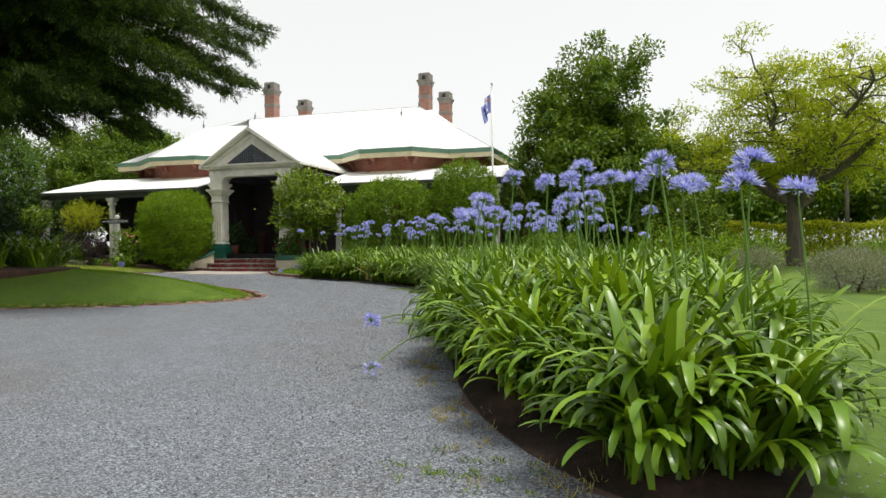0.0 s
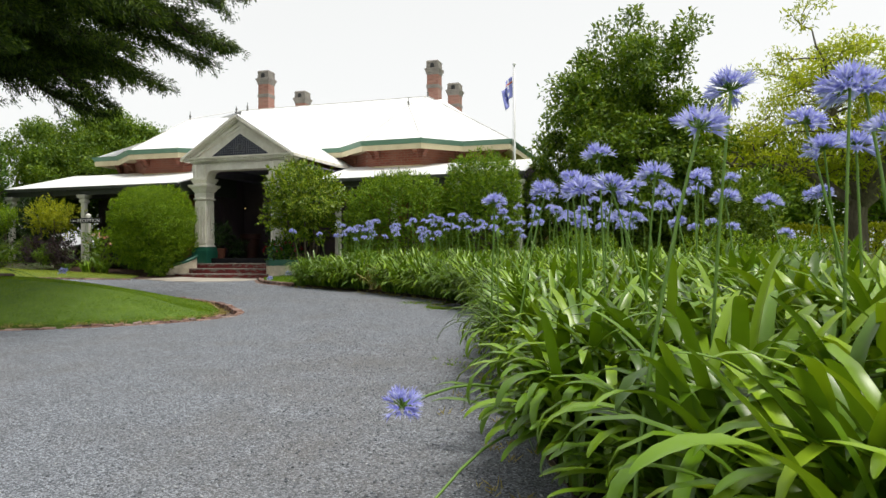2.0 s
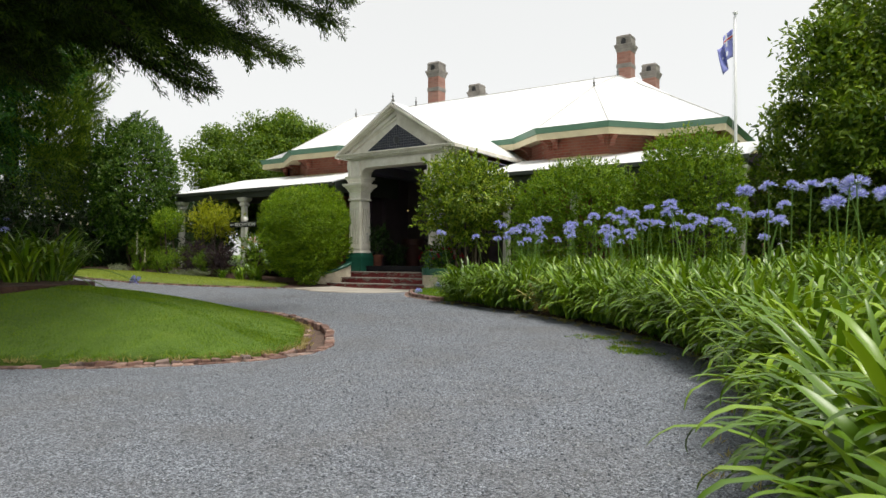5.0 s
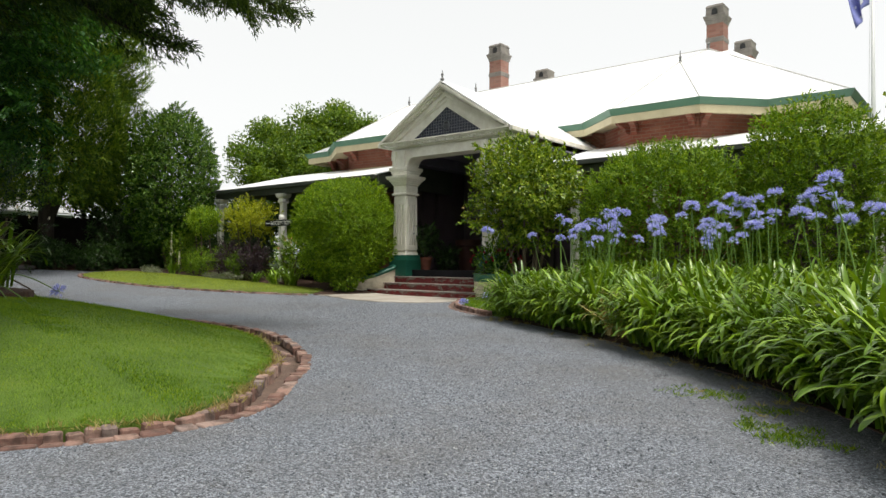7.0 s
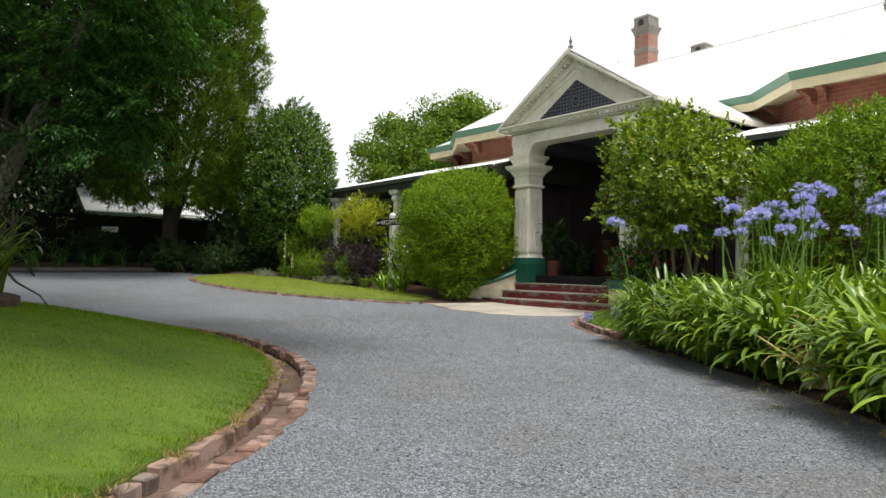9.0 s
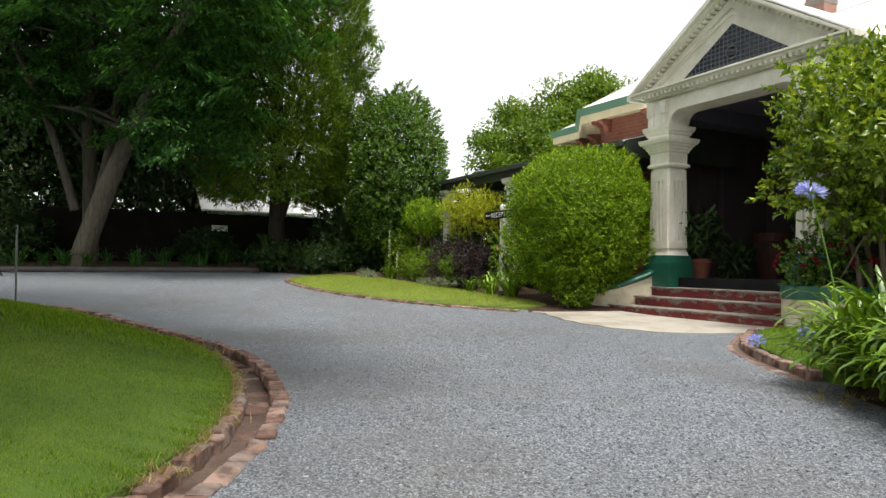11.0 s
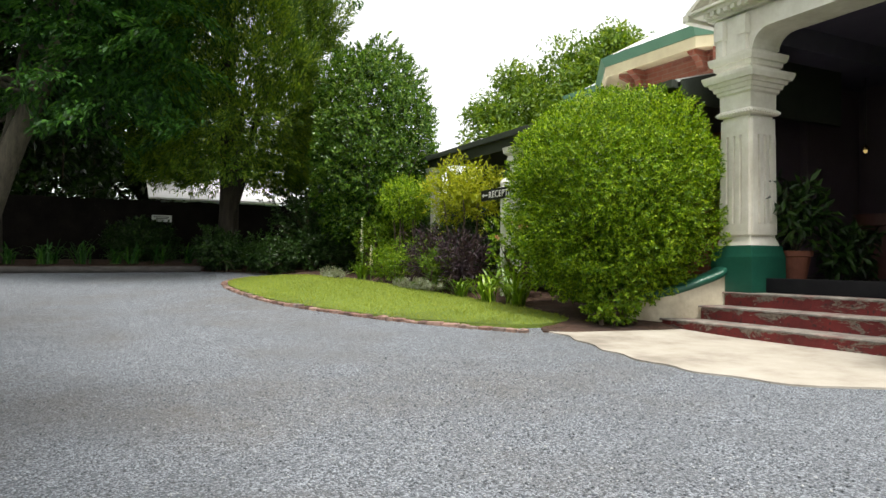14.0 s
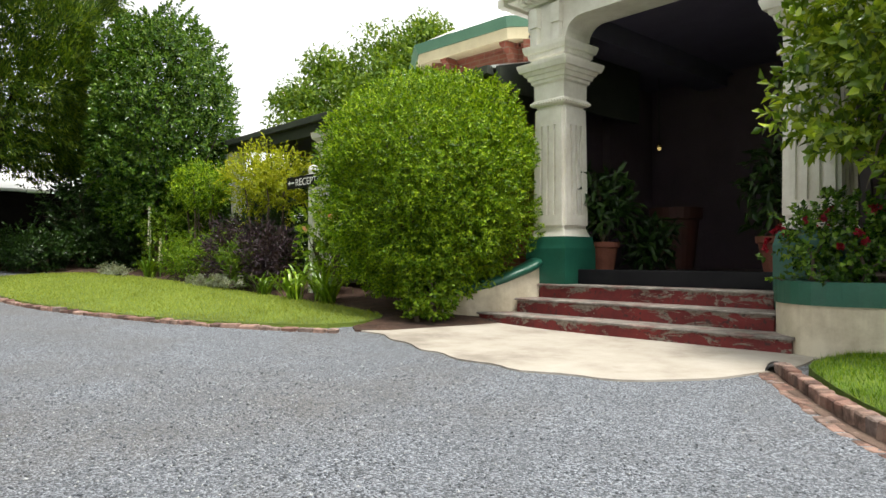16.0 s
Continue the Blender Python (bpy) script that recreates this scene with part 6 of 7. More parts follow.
def cypress(x, y, r, h, low, n, label, mat=CONIFER):
    """A broad upright conifer: a trunk and upswept feathery sprays all round."""
    ob = plant("cypress_tree", x, y, label, "tree")
    v, f = tubes([(wobbly((0, 0, -0.1), (0.2, 0, h * 0.8), 7, 0, 0.12), np.linspace(0.27, 0.08, 7)), (wobbly((0, 0, 1.2), (0.9, 0.8, 4.5), 5, 0, 0.06), np.linspace(0.16, 0.05, 5)), (wobbly((0, 0, 1.0), (-0.8, 0.5, 4.5), 5, 0, 0.06), np.linspace(0.16, 0.05, 5))], 9)
    local_part("trunk", raw_mesh("trunk", v, f, BARK_DARK, True), ob)
    out = []
    for part_n, shell, core in ((n, 0.22, 1.0), (n // 3, 0.5, 0.78)):
        t = RNG.random(part_n)
        z = low + (h - low) * t
        prof = r * core * np.sin(np.pi * np.clip(0.18 + 0.82 * t, 0, 1)) ** 0.6
        a = RNG.uniform(0, 6.28, part_n)
        rr = prof * (1 - shell * RNG.random(part_n) ** 2) * (1 + 0.09 * np.sin(5 * a + 1.3 * z) + 0.05 * np.sin(9 * a - 2.1 * z))
        m = 46
        o = np.stack([np.cos(a), np.sin(a), 0 * a], 1)
        c = o * rr[:, None] + np.stack([0 * z, 0 * z, z], 1)
        # a fan of fine scale-leaved twigs; low sprays hang, high ones sweep up
        rise = np.where(z > low + 1.6, 0.75, -0.55)
        axis = unit(o * 0.8 + np.stack([0 * z, 0 * z, rise], 1) + rand_unit(part_n) * 0.35)
        side = unit(np.cross(axis, o + rand_unit(part_n) * 0.6))
        q = RNG.random((part_n, m))
        w = RNG.normal(size=(part_n, m)) * 0.5
        p = c[:, None] + axis[:, None] * (q * 0.42 - 0.2)[..., None] + side[:, None] * (w * 0.30 * (1.1 - q))[..., None] + RNG.normal(size=(part_n, m, 3)) * 0.03
        way = axis[:, None] + side[:, None] * (w * 1.1)[..., None] + RNG.normal(size=(part_n, m, 3)) * 0.15
        nrm = np.repeat(unit(o + rand_unit(part_n) * 0.5)[:, None], m, 1)
        k = part_n * m
        out.append(leaf_arrays(p.reshape(k, 3), way.reshape(k, 3), nrm.reshape(k, 3), RNG.uniform(0.08, 0.15, k), 0.026))
    v, f = joined(out)
    local_part("crown", raw_mesh("crown", v, f, mat), ob)
    return ob


cypress(-28.2, 18.2, 2.75, 14.5, 2.1, 5200, "broad golden-green cypress with a dark forked trunk")


def shade_tree():
    """Several leaning grey stems under a wide canopy of layered drooping leaf sprays."""
    x, y = -27.85, 12.75
    ob = plant("shade_tree", x, y, "leaning grey multi-stemmed shade tree with drooping leaf sprays", "tree", lift=0.15)
    side, back = np.array([0.44, 0.90, 0]), np.array([-0.90, 0.44, 0])
    stems = [((0.0, 0.0, -0.1), (0.7, 0.0, 2.0), (1.7, 0.1, 4.5), (2.7, 0.2, 7.0), (3.6, 0.4, 9.6), 0.29),
             ((-0.1, 0.9, -0.1), (-0.2, 1.0, 2.4), (-0.35, 1.0, 5.0), (-0.2, 1.0, 8.2), (0.1, 1.0, 10.5), 0.24),
             ((0.25, 0.1, 1.0), (0.5, 0.6, 3.2), (0.6, 1.0, 5.4), (1.2, 1.6, 8.0), (1.5, 2.0, 10.0), 0.14),
             ((-0.2, 0.2, 1.5), (-0.9, 0.1, 3.8), (-1.8, -0.2, 6.0), (-2.8, -0.5, 8.0), (-3.6, -0.6, 9.5), 0.13)]
    paths, tips = [], []
    for *pts, r in stems:
        w = np.array([side * a + back * b + np.array([0, 0, c]) for a, b, c in pts])
        w = spline(w, 0.8)
        rad = np.linspace(r, r * 0.3, len(w))
        rad[0] *= 1.5 if r > 0.3 else 1
        paths.append((w, rad))
        for k in range(4, len(w)):
            for _ in range(3):
                d = unit(np.array([RNG.normal(), RNG.normal(), RNG.uniform(-0.15, 0.5)]))
                L = RNG.uniform(1.2, 3.4)
                q = wobbly(w[k], w[k] + d * L, 6, 0.25, 0.06)
                paths.append((q, np.linspace(rad[k] * 0.4, 0.012, 6)))
                tips += [q[-1], q[3], q[4]]
    tips = np.array(tips)
    # Loose sprays without branches, many high out of view, added to block light below.
    extra = np.array([side * a + back * b + np.array([0, 0, c]) for a, b, c in
                      [(RNG.uniform(1.5, 5.0), RNG.uniform(-2.5, 0.5), RNG.uniform(2.9, 5.5)) for _ in range(40)] + [(RNG.uniform(-6, 6), RNG.uniform(-3.5, 3), RNG.uniform(5.5, 11)) for _ in range(300)] + [(RNG.uniform(-7, 7), RNG.uniform(-1, 6), RNG.uniform(6.5, 12.5)) for _ in range(320)] + [(RNG.uniform(2.4, 5.0), RNG.uniform(-2.0, 0.5), RNG.uniform(3.6, 6.5)) for _ in range(50)] + [(RNG.uniform(-5, 5), RNG.uniform(-5, -1), RNG.uniform(9.0, 12.5)) for _ in range(240)]
                      + [(RNG.uniform(3, 6.5), RNG.uniform(-3.5, 0), RNG.uniform(6.0, 9.0)) for _ in range(30)]])
    out = []
    for c in np.concatenate([tips, extra]):
        m = 100
        d = unit(np.array([RNG.normal(), RNG.normal(), -0.1]))
        s = RNG.random(m)[:, None]
        flat = np.cross(d, [0, 0, 1.0])
        p = c + d * s * 0.9 + flat * RNG.normal(size=(m, 1)) * 0.28 - np.array([0, 0, 1.0]) * (s ** 2) * 0.35 + RNG.normal(size=(m, 3)) * 0.05
        w = unit(d * 0.7 + flat * RNG.normal(size=(m, 1)) * 0.8 + np.array([0, 0, -0.35]) + rand_unit(m) * 0.3)
        out.append(leaf_arrays(p, w, np.array([0, 0, 1.0]) + rand_unit(m) * 0.4, RNG.uniform(0.12, 0.21, m), 0.07))
    v, f = tubes(paths[:1], 12)
    local_part("trunk", raw_mesh("trunk", v, f, BARK_GREY, True), ob, "pale leaning trunk")
    # Limbs get the darker bark copy: their shade is in the colour.
    v, f = tubes(paths[1:], 8)
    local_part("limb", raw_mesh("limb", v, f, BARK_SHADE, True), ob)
    v, f = joined(out)
    local_part("crown", raw_mesh("crown", v, f, PALMATE), ob)


shade_tree()
tree("broad_tree", -26.9, 28.3, "broad mid-green tree behind the house", BARK_DARK, BROAD_TREE, (0.2, 0, 2.8), 0.28, 3, 1.9, ((0.7, 0.85, 4.25), (3.9, 3.8, 2.65)), 330, 0.58, 0.14, 0.07, 2, 260)
shrub("dark_shrub", -4.2, 24.6, 1.9, (1.35, 1.2, 2.0), 12000, 0.13, 0.06, MAGNOLIA, "tall dark shrub beneath the magnolia", lumps=(4.0, 0.25), shell=0.6)
shrub("dark_shrub", 0.6, 24.0, 1.4, (1.6, 1.2, 1.5), 12000, 0.13, 0.06, MAGNOLIA, "broad dark shrub beneath the magnolia", lumps=(4.0, 0.25), shell=0.6)
tree("magnolia_tree", -1.9, 24.9, "dense dark magnolia tree behind the flower border", BARK_DARK, MAGNOLIA, (0.1, 0, 4.0), 0.22, 3, 1.6, ((0, 0, 3.1), (2.7, 2.5, 4.35)), 200, 0.50, 0.17, 0.075, 2, 260)


def jacaranda():
    x, y = 4.7, 27.0
    ob = plant("jacaranda_tree", x, y, "spreading tree with feathery yellow-green leaves and grey limbs", "tree")
    paths = [(wobbly((0, 0, -0.1), (0.1, 0, 2.6), 5, 0, 0.04), [0.42, 0.32, 0.29, 0.28, 0.27])]
    tips = []
    for i in range(9):
        a = 6.28 * i / 9 + RNG.uniform(-0.25, 0.25)
        rise = RNG.uniform(1.3, 4.2)
        e = np.array([math.cos(a) * 4.9, math.sin(a) * 4.4, 2.6 + rise]) * np.array([1, 1, 1])
        if i % 3 == 0:
            e = np.array([math.cos(a) * 2.0, math.sin(a) * 2.0, 7.3])
        p = wobbly((0.1, 0, 2.3 + 0.3 * RNG.random()), e, 8, 0.5, 0.14)
        paths.append((p, np.linspace(0.17, 0.035, 8)))
        for k in range(2, 8):
            for _ in range(4):
                d = unit(np.array([RNG.normal(), RNG.normal(), RNG.uniform(-0.2, 1.1)]))
                q = wobbly(p[k], p[k] + d * RNG.uniform(0.9, 2.1), 5, 0.15, 0.08)
                paths.append((q, np.linspace(0.04, 0.010, 5)))
                tips += [q[-1], q[3]]
                for _ in range(2):
                    d2 = unit(d + rand_unit(1)[0])
                    q2 = wobbly(q[3], q[3] + d2 * RNG.uniform(0.5, 0.9), 4, 0.05, 0.04)
                    paths.append((q2, np.linspace(0.016, 0.006, 4)))
                    tips.append(q2[-1])
    paths = [(np.asarray(q) * np.array([1, 1, 0.86]), r) for q, r in paths]
    tips = [np.asarray(q) * np.array([1, 1, 0.86]) for q in tips]
    v, f = tubes(paths, 6)
    local_part("trunk", raw_mesh("trunk", v, f, BARK_GREY, True), ob)
    v, f = clump_crown(np.array(tips), 0.44, 52, 0.14, 0.05, 0.5, 0.9)
    local_part("crown", raw_mesh("crown", v, f, JACARANDA), ob)


jacaranda()
# woods and hedges farther off
for x, y, h, r in ((-34.5, 8, 9, 3.6), (-35, 12.5, 10, 3.8), (-37, 16.5, 9, 3.4), (-33, 3, 9, 3.6)):
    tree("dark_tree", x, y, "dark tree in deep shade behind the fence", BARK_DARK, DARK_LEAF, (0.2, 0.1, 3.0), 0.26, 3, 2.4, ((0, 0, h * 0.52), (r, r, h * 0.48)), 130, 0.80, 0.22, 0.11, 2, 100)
for x, y, h, r in ((-3, 44, 7, 4), (4, 47, 7.5, 4.2), (10, 45, 7, 4), (16, 42, 8, 4.5), (22, 37, 7.5, 4.2), (27, 31, 8, 4.5), (30, 22, 8, 4.5)):
    tree("distant_tree", x, y, "distant mid-green tree beyond the garden", BARK_GREY, BROAD_TREE, (0.2, 0.1, 2.6), 0.22, 3, 2.2, ((0, 0, h * 0.5), (r, r, h * 0.46)), 80, 0.85, 0.36, 0.17, 2, 60)


def clipped_hedge(a, b, height, depth, n, mat, label):
    a, b = np.array(a, float), np.array(b, float)
    ob = plant("clipped_hedge", *((a + b) / 2), label, "hedge")
    d = unit(b - a)
    nrm = np.array([-d[1], d[0]])
    L = np.linalg.norm(b - a)
    s, q, z = RNG.uniform(-L / 2, L / 2, n), RNG.uniform(-1, 1, n), RNG.random(n)
    f = RNG.integers(0, 3, n)
    z = np.where(f == 0, 1.0 + RNG.normal(size=n) * 0.03, z) * height * (1 + 0.05 * np.sin(s * 2.1))
    q = np.where(f == 1, -1 + RNG.random(n) * 0.25, np.where(f == 2, 1 - RNG.random(n) * 0.25, q)) * depth / 2
    p = np.stack([d[0] * s + nrm[0] * q, d[1] * s + nrm[1] * q, z], 1)
    v, fc = leaf_arrays(p, rand_unit(n) + np.array([0, 0, 0.5]), rand_unit(n) + np.array([0, 0, 0.7]), RNG.uniform(0.08, 0.15, n) * (1.0 if height < 3 else 2.2), 0.06 if height < 3 else 0.15)
    local_part("crown", raw_mesh("crown", v, fc, mat), ob)
    ps = [(wobbly((d[0] * k, d[1] * k, -0.05), (d[0] * k, d[1] * k, height * 0.8), 4, 0, 0.05), [0.04, 0.03, 0.02, 0.01]) for k in np.arange(-L / 2 + 0.3, L / 2, 0.7)]
    v, fc = tubes(ps, 5)
    local_part("stem", raw_mesh("stem", v, fc, TWIG, True), ob)


clipped_hedge((2.6, 30.0), (20, 33.5), 1.45, 1.2, 26000, YELLOW_LEAF, "long clipped golden-green hedge across the garden")
# The next two hedges are added to keep low western sky light out.
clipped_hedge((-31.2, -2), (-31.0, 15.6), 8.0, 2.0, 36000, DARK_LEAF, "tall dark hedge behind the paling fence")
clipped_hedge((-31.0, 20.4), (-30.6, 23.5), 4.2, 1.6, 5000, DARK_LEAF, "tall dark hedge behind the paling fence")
clipped_hedge((-34, 40.5), (-24, 36.0), 2.2, 1.2, 9000, DARK_LEAF, "dark hedge beside the house")
for x, y, r in ((3.5, 14.6, 0.75), (4.7, 14.1, 0.8), (4.0, 16.0, 0.8), (2.2, 17.4, 0.6)):
    shrub("lavender", x, y, 0.32, (r, r, 0.42), 5200, 0.075, 0.012, SILVER_LEAF, "grey-green lavender mound on the lawn", "shrub", (6.0, 0.15), 0.5, 90, 0.2, 3, lift=-0.03)
for x, y, r, h in ((1.4, 20.2, 0.9, 0.7), (0.2, 21.4, 1.0, 0.9), (-3.2, 21.6, 1.0, 0.9), (2.6, 22.2, 1.0, 0.8), (6.2, 21.5, 0.9, 0.6)):
    shrub("low_shrub", x, y, h * 0.6, (r, r, h * 0.8), 4500, 0.09, 0.04, HEDGE_LEAF, "low green shrub under the trees", "shrub", (5.0, 0.3), 0.8, 60, lift=-0.03)

# planting in the turning circle and along the fence
for x, y, q, h in ((-26.1, 18.9, 0.62, 0.75), (-26.3, 20.0, 0.75, 1.0), (-26.9, 17.9, 0.7, 0.85), (-25.7, 20.7, 0.6, 0.8)):
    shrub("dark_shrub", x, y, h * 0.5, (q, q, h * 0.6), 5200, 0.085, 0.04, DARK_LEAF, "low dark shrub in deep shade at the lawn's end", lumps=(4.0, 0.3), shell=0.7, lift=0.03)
ISLE_BED = spline([(-11.5, 10.6), (-11.8, 11.7), (-12.8, 12.2), (-14.6, 11.9), (-15.6, 10.5), (-14.6, 9.0), (-12.6, 9.2)], 0.3, True)
tagged(sheet("garden_bed", ISLE_BED, 0.55, SOIL, 0.3, 0.06), "soil bed under the cedar in the turning circle", "garden bed", kind="structure")
for x, y, s in ((-12.1, 10.9, 1.0), (-12.3, 11.5, 1.05), (-12.9, 11.8, 1.0), (-12.8, 11.1, 1.1), (-12.5, 10.2, 1.0), (-13.5, 11.6, 1.05), (-13.3, 10.8, 1.1), (-13.2, 9.9, 1.0)):
    ob = strap_plant("agapanthus", x, y, 60, s, STRAP, "agapanthus clump under the cedar", "island agapanthus", 0.58)
    if RNG.random() < 0.4:
        add_flower(ob, int(RNG.integers(6)), RNG.uniform(0, 6.28), scale=0.7)
for x, y, z1 in ((-10.77, 11.74, 0.70), (-10.9, 11.45, 0.42), (-10.5, 11.6, 0.35)):
    cx, cy = -12.3, 11.5
    clump_at.append((cx, cy, [o for o in scene.objects if o.name.startswith("agapanthus") and abs(o.matrix_basis.translation.x - cx) < 0.01][0]))
    drooping(cx + 0.1, cy, x, y, z1, 1)
wispy = shrub("flowering_shrub", -13.9, 12.0, 0.85, (0.75, 0.7, 0.75), 2600, 0.05, 0.022, DARK_LEAF, "wispy dark shrub with small pale flowers in the island bed", lumps=(6.0, 0.4), shell=1.0, sprigs=90, reach=0.45, lift=0.55)
rosettes(26, (0, 0, 0.9), (0.85, 0.8, 0.85), 0.022, WHITE_PETAL, "blossom", wispy, 4)
shrub("dark_shrub", -14.0, 11.0, 0.75, (0.9, 0.9, 0.85), 8000, 0.08, 0.035, DARK_LEAF, "dark rounded shrub under the cedar", lumps=(4.0, 0.3), shell=0.7, lift=0.56)
shrub("dark_shrub", -14.9, 10.0, 0.95, (0.9, 0.9, 1.05), 8000, 0.08, 0.035, DARK_LEAF, "dark rounded shrub under the cedar", lumps=(4.0, 0.3), shell=0.7, lift=0.56)
for k in range(26):
    y = 6.0 + 0.5 * k + RNG.normal() * 0.1
    strap_plant("clivia", -27.6 - 0.3 * RNG.random() + (0.6 if y > 17.5 else 0), y, 26, RNG.uniform(0.55, 0.8), PALMATE, "dark strap-leaved clivia along the fence", "fence clivias", 0.15)
for x, y, r, h in ((-27.0, 20.2, 1.0, 2.0), (-28.6, 22.4, 1.3, 2.4), (-29.0, 11.0, 0.9, 1.8), (-29.0, 16.2, 0.8, 1.0), (-26.5, 22.6, 0.9, 1.6)):
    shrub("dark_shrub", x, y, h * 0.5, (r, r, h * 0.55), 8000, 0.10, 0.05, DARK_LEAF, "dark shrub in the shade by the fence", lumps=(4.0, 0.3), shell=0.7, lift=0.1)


# ---- fence, shed, sign, flagpole and small things ----
fence = thing("paling_fence", (-29.8, 14.0, float(lay(-29.8, 14.0))), "near-black paling fence behind the drive, tree shade put into its colour", "fence")
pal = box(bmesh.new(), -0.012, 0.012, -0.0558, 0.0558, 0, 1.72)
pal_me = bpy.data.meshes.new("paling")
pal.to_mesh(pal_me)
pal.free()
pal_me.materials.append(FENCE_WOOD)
for k in range(196):
    y = 3.0 + 0.112 * k
    ob = local_part("paling", pal_me, fence, at=pose(0, y - 14.0, RNG.normal() * 0.012, 0, 0, 0))
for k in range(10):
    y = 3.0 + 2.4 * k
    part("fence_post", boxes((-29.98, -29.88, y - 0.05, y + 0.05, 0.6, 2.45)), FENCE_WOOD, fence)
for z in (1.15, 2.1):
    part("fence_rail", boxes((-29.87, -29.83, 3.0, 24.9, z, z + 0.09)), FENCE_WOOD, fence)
plaque = thing("notice_board", (-29.3, 16.8, 2.0), "small white notice with unreadable lines on the fence", "sign")
part("board", boxes((-29.77, -29.745, 16.5, 17.0, 1.98, 2.16), bevel=0.004), POLE_WHITE, plaque)
for z, a, b in ((2.10, 16.55, 16.93), (2.06, 16.6, 16.9), (2.02, 16.56, 16.8)):
    part("text_bar", boxes((-29.745, -29.742, a, b, z, z + 0.02)), SIGN_BLACK, plaque)

shed = thing("neighbour_house", (-35.0, 19.5, 0.9), "pale weatherboard neighbouring house with light iron roof", "house")
part("wall", boxes((-37.5, -33.4, 17.0, 21.2, 0.6, 2.85)), SHED_WALL, shed)
for k in range(9):
    part("weatherboard", boxes((-33.4, -33.37, 17.0, 21.2, 0.9 + 0.2 * k, 1.08 + 0.2 * k)), SHED_WALL, shed)
bm = bmesh.new()
prism(bm, [(-33.0, 16.6, 2.85), (-33.0, 21.6, 2.85), (-35.4, 21.6, 4.1), (-35.4, 16.6, 4.1)], (0, 0, 0.06))
part("roof", bm, ROOF, shed, "light iron roof")
bm = bmesh.new()
prism(bm, [(-37.8, 16.6, 2.85), (-37.8, 21.6, 2.85), (-35.4, 21.6, 4.1), (-35.4, 16.6, 4.1)], (0, 0, 0.06))
part("roof", bm, ROOF, shed)
for k in range(14):
    part("shutter_slat", boxes((-33.36, -33.33, 18.0, 19.4, 1.6 + 0.07 * k, 1.64 + 0.07 * k)), POLE_WHITE, shed)

sign = thing("reception_sign", (-19.65, 21.25, float(lay(-19.65, 21.25))), "black reception sign with white letters on a white post", "sign")
gz = float(lay(-19.65, 21.25))
part("post", boxes((-19.71, -19.59, 21.19, 21.31, gz - 0.1, 2.2), bevel=0.01), WHITE, sign, "white painted timber post")
bm = bmesh.new()
bmesh.ops.create_uvsphere(bm, u_segments=18, v_segments=10, radius=0.085, matrix=Matrix.Translation((-19.65, 21.25, 2.27)))
part("ball_cap", bm, WHITE, sign, "white ball finial", True)
part("collar", boxes((-19.735, -19.565, 21.165, 21.335, 2.17, 2.21), bevel=0.006), WHITE, sign)
board = part("board", boxes((-20.28, -19.05, 21.15, 21.18, 2.02, 2.2), bevel=0.004), SIGN_BLACK, sign, "black sign board")
fc = bpy.data.curves.new("lettering", "FONT")
fc.body = "RECEPTION"
fc.size = 0.155
fc.extrude = 0.002
fc.space_character = 1.06
fo = bpy.data.objects.new("lettering", fc)
scene.collection.objects.link(fo)
bpy.context.view_layer.update()
tm = bpy.data.meshes.new_from_object(fo)
bpy.data.objects.remove(fo)
tm.materials.clear()
tm.materials.append(LETTER)
xs = [v.co.x for v in tm.vertices]
sc = 0.92 / (max(xs) - min(xs))
lt = new("lettering", tm)
lt["label"] = "white capital letters"
lt.matrix_basis = pose(-20.02, 21.146, 2.055, 90, 0, 0) @ Matrix.Diagonal((sc, 1.0, 1.0, 1.0))
under(lt, board)
bm = bmesh.new()
prism(bm, [(-20.24, 21.149, 2.108), (-20.19, 21.149, 2.145), (-20.19, 21.149, 2.118), (-20.06, 21.149, 2.118), (-20.06, 21.149, 2.098), (-20.19, 21.149, 2.098), (-20.19, 21.149, 2.071)], (0, -0.004, 0))
part("arrow", bm, LETTER, board, "white arrow")

fx, fy = -5.32, 22.9
flagpole = thing("flagpole", (fx, fy, float(lay(fx, fy))), "tall white flagpole with a drooping blue ensign", "flagpole")
part("pole", lathe(bmesh.new(), fx, fy, [(0.1, 0.045), (3.0, 0.038), (6.55, 0.022)], 12), POLE_WHITE, flagpole, smooth=True)
part("truck", lathe(bmesh.new(), fx, fy, [(6.55, 0.02), (6.56, 0.05), (6.60, 0.05), (6.63, 0.015)], 12), POLE_WHITE, flagpole)
v, f = tubes([(np.array([[fx - 0.05, fy - 0.02, 1.2], [fx - 0.06, fy - 0.03, 4.0], [fx - 0.03, fy - 0.01, 6.5]]), [0.004] * 3)], 5)
under(local_part("halyard", raw_mesh("halyard", v, f, POLE_WHITE), None), flagpole)


def hanging(u, w):
    """The limp flag: u along the fly, w down the hoist, both 0 to 1."""
    fold = 0.46 * u ** 0.9
    wave = 0.085 * math.sin(9.5 * u + 2.2 * w) * (0.3 + u)
    return Vector((fx - 0.05 - fold * (0.75 - 0.3 * w) - 0.05 * math.sin(6 * u), fy - 0.03 + wave, 6.22 - 0.62 * w - 0.42 * u ** 1.2))


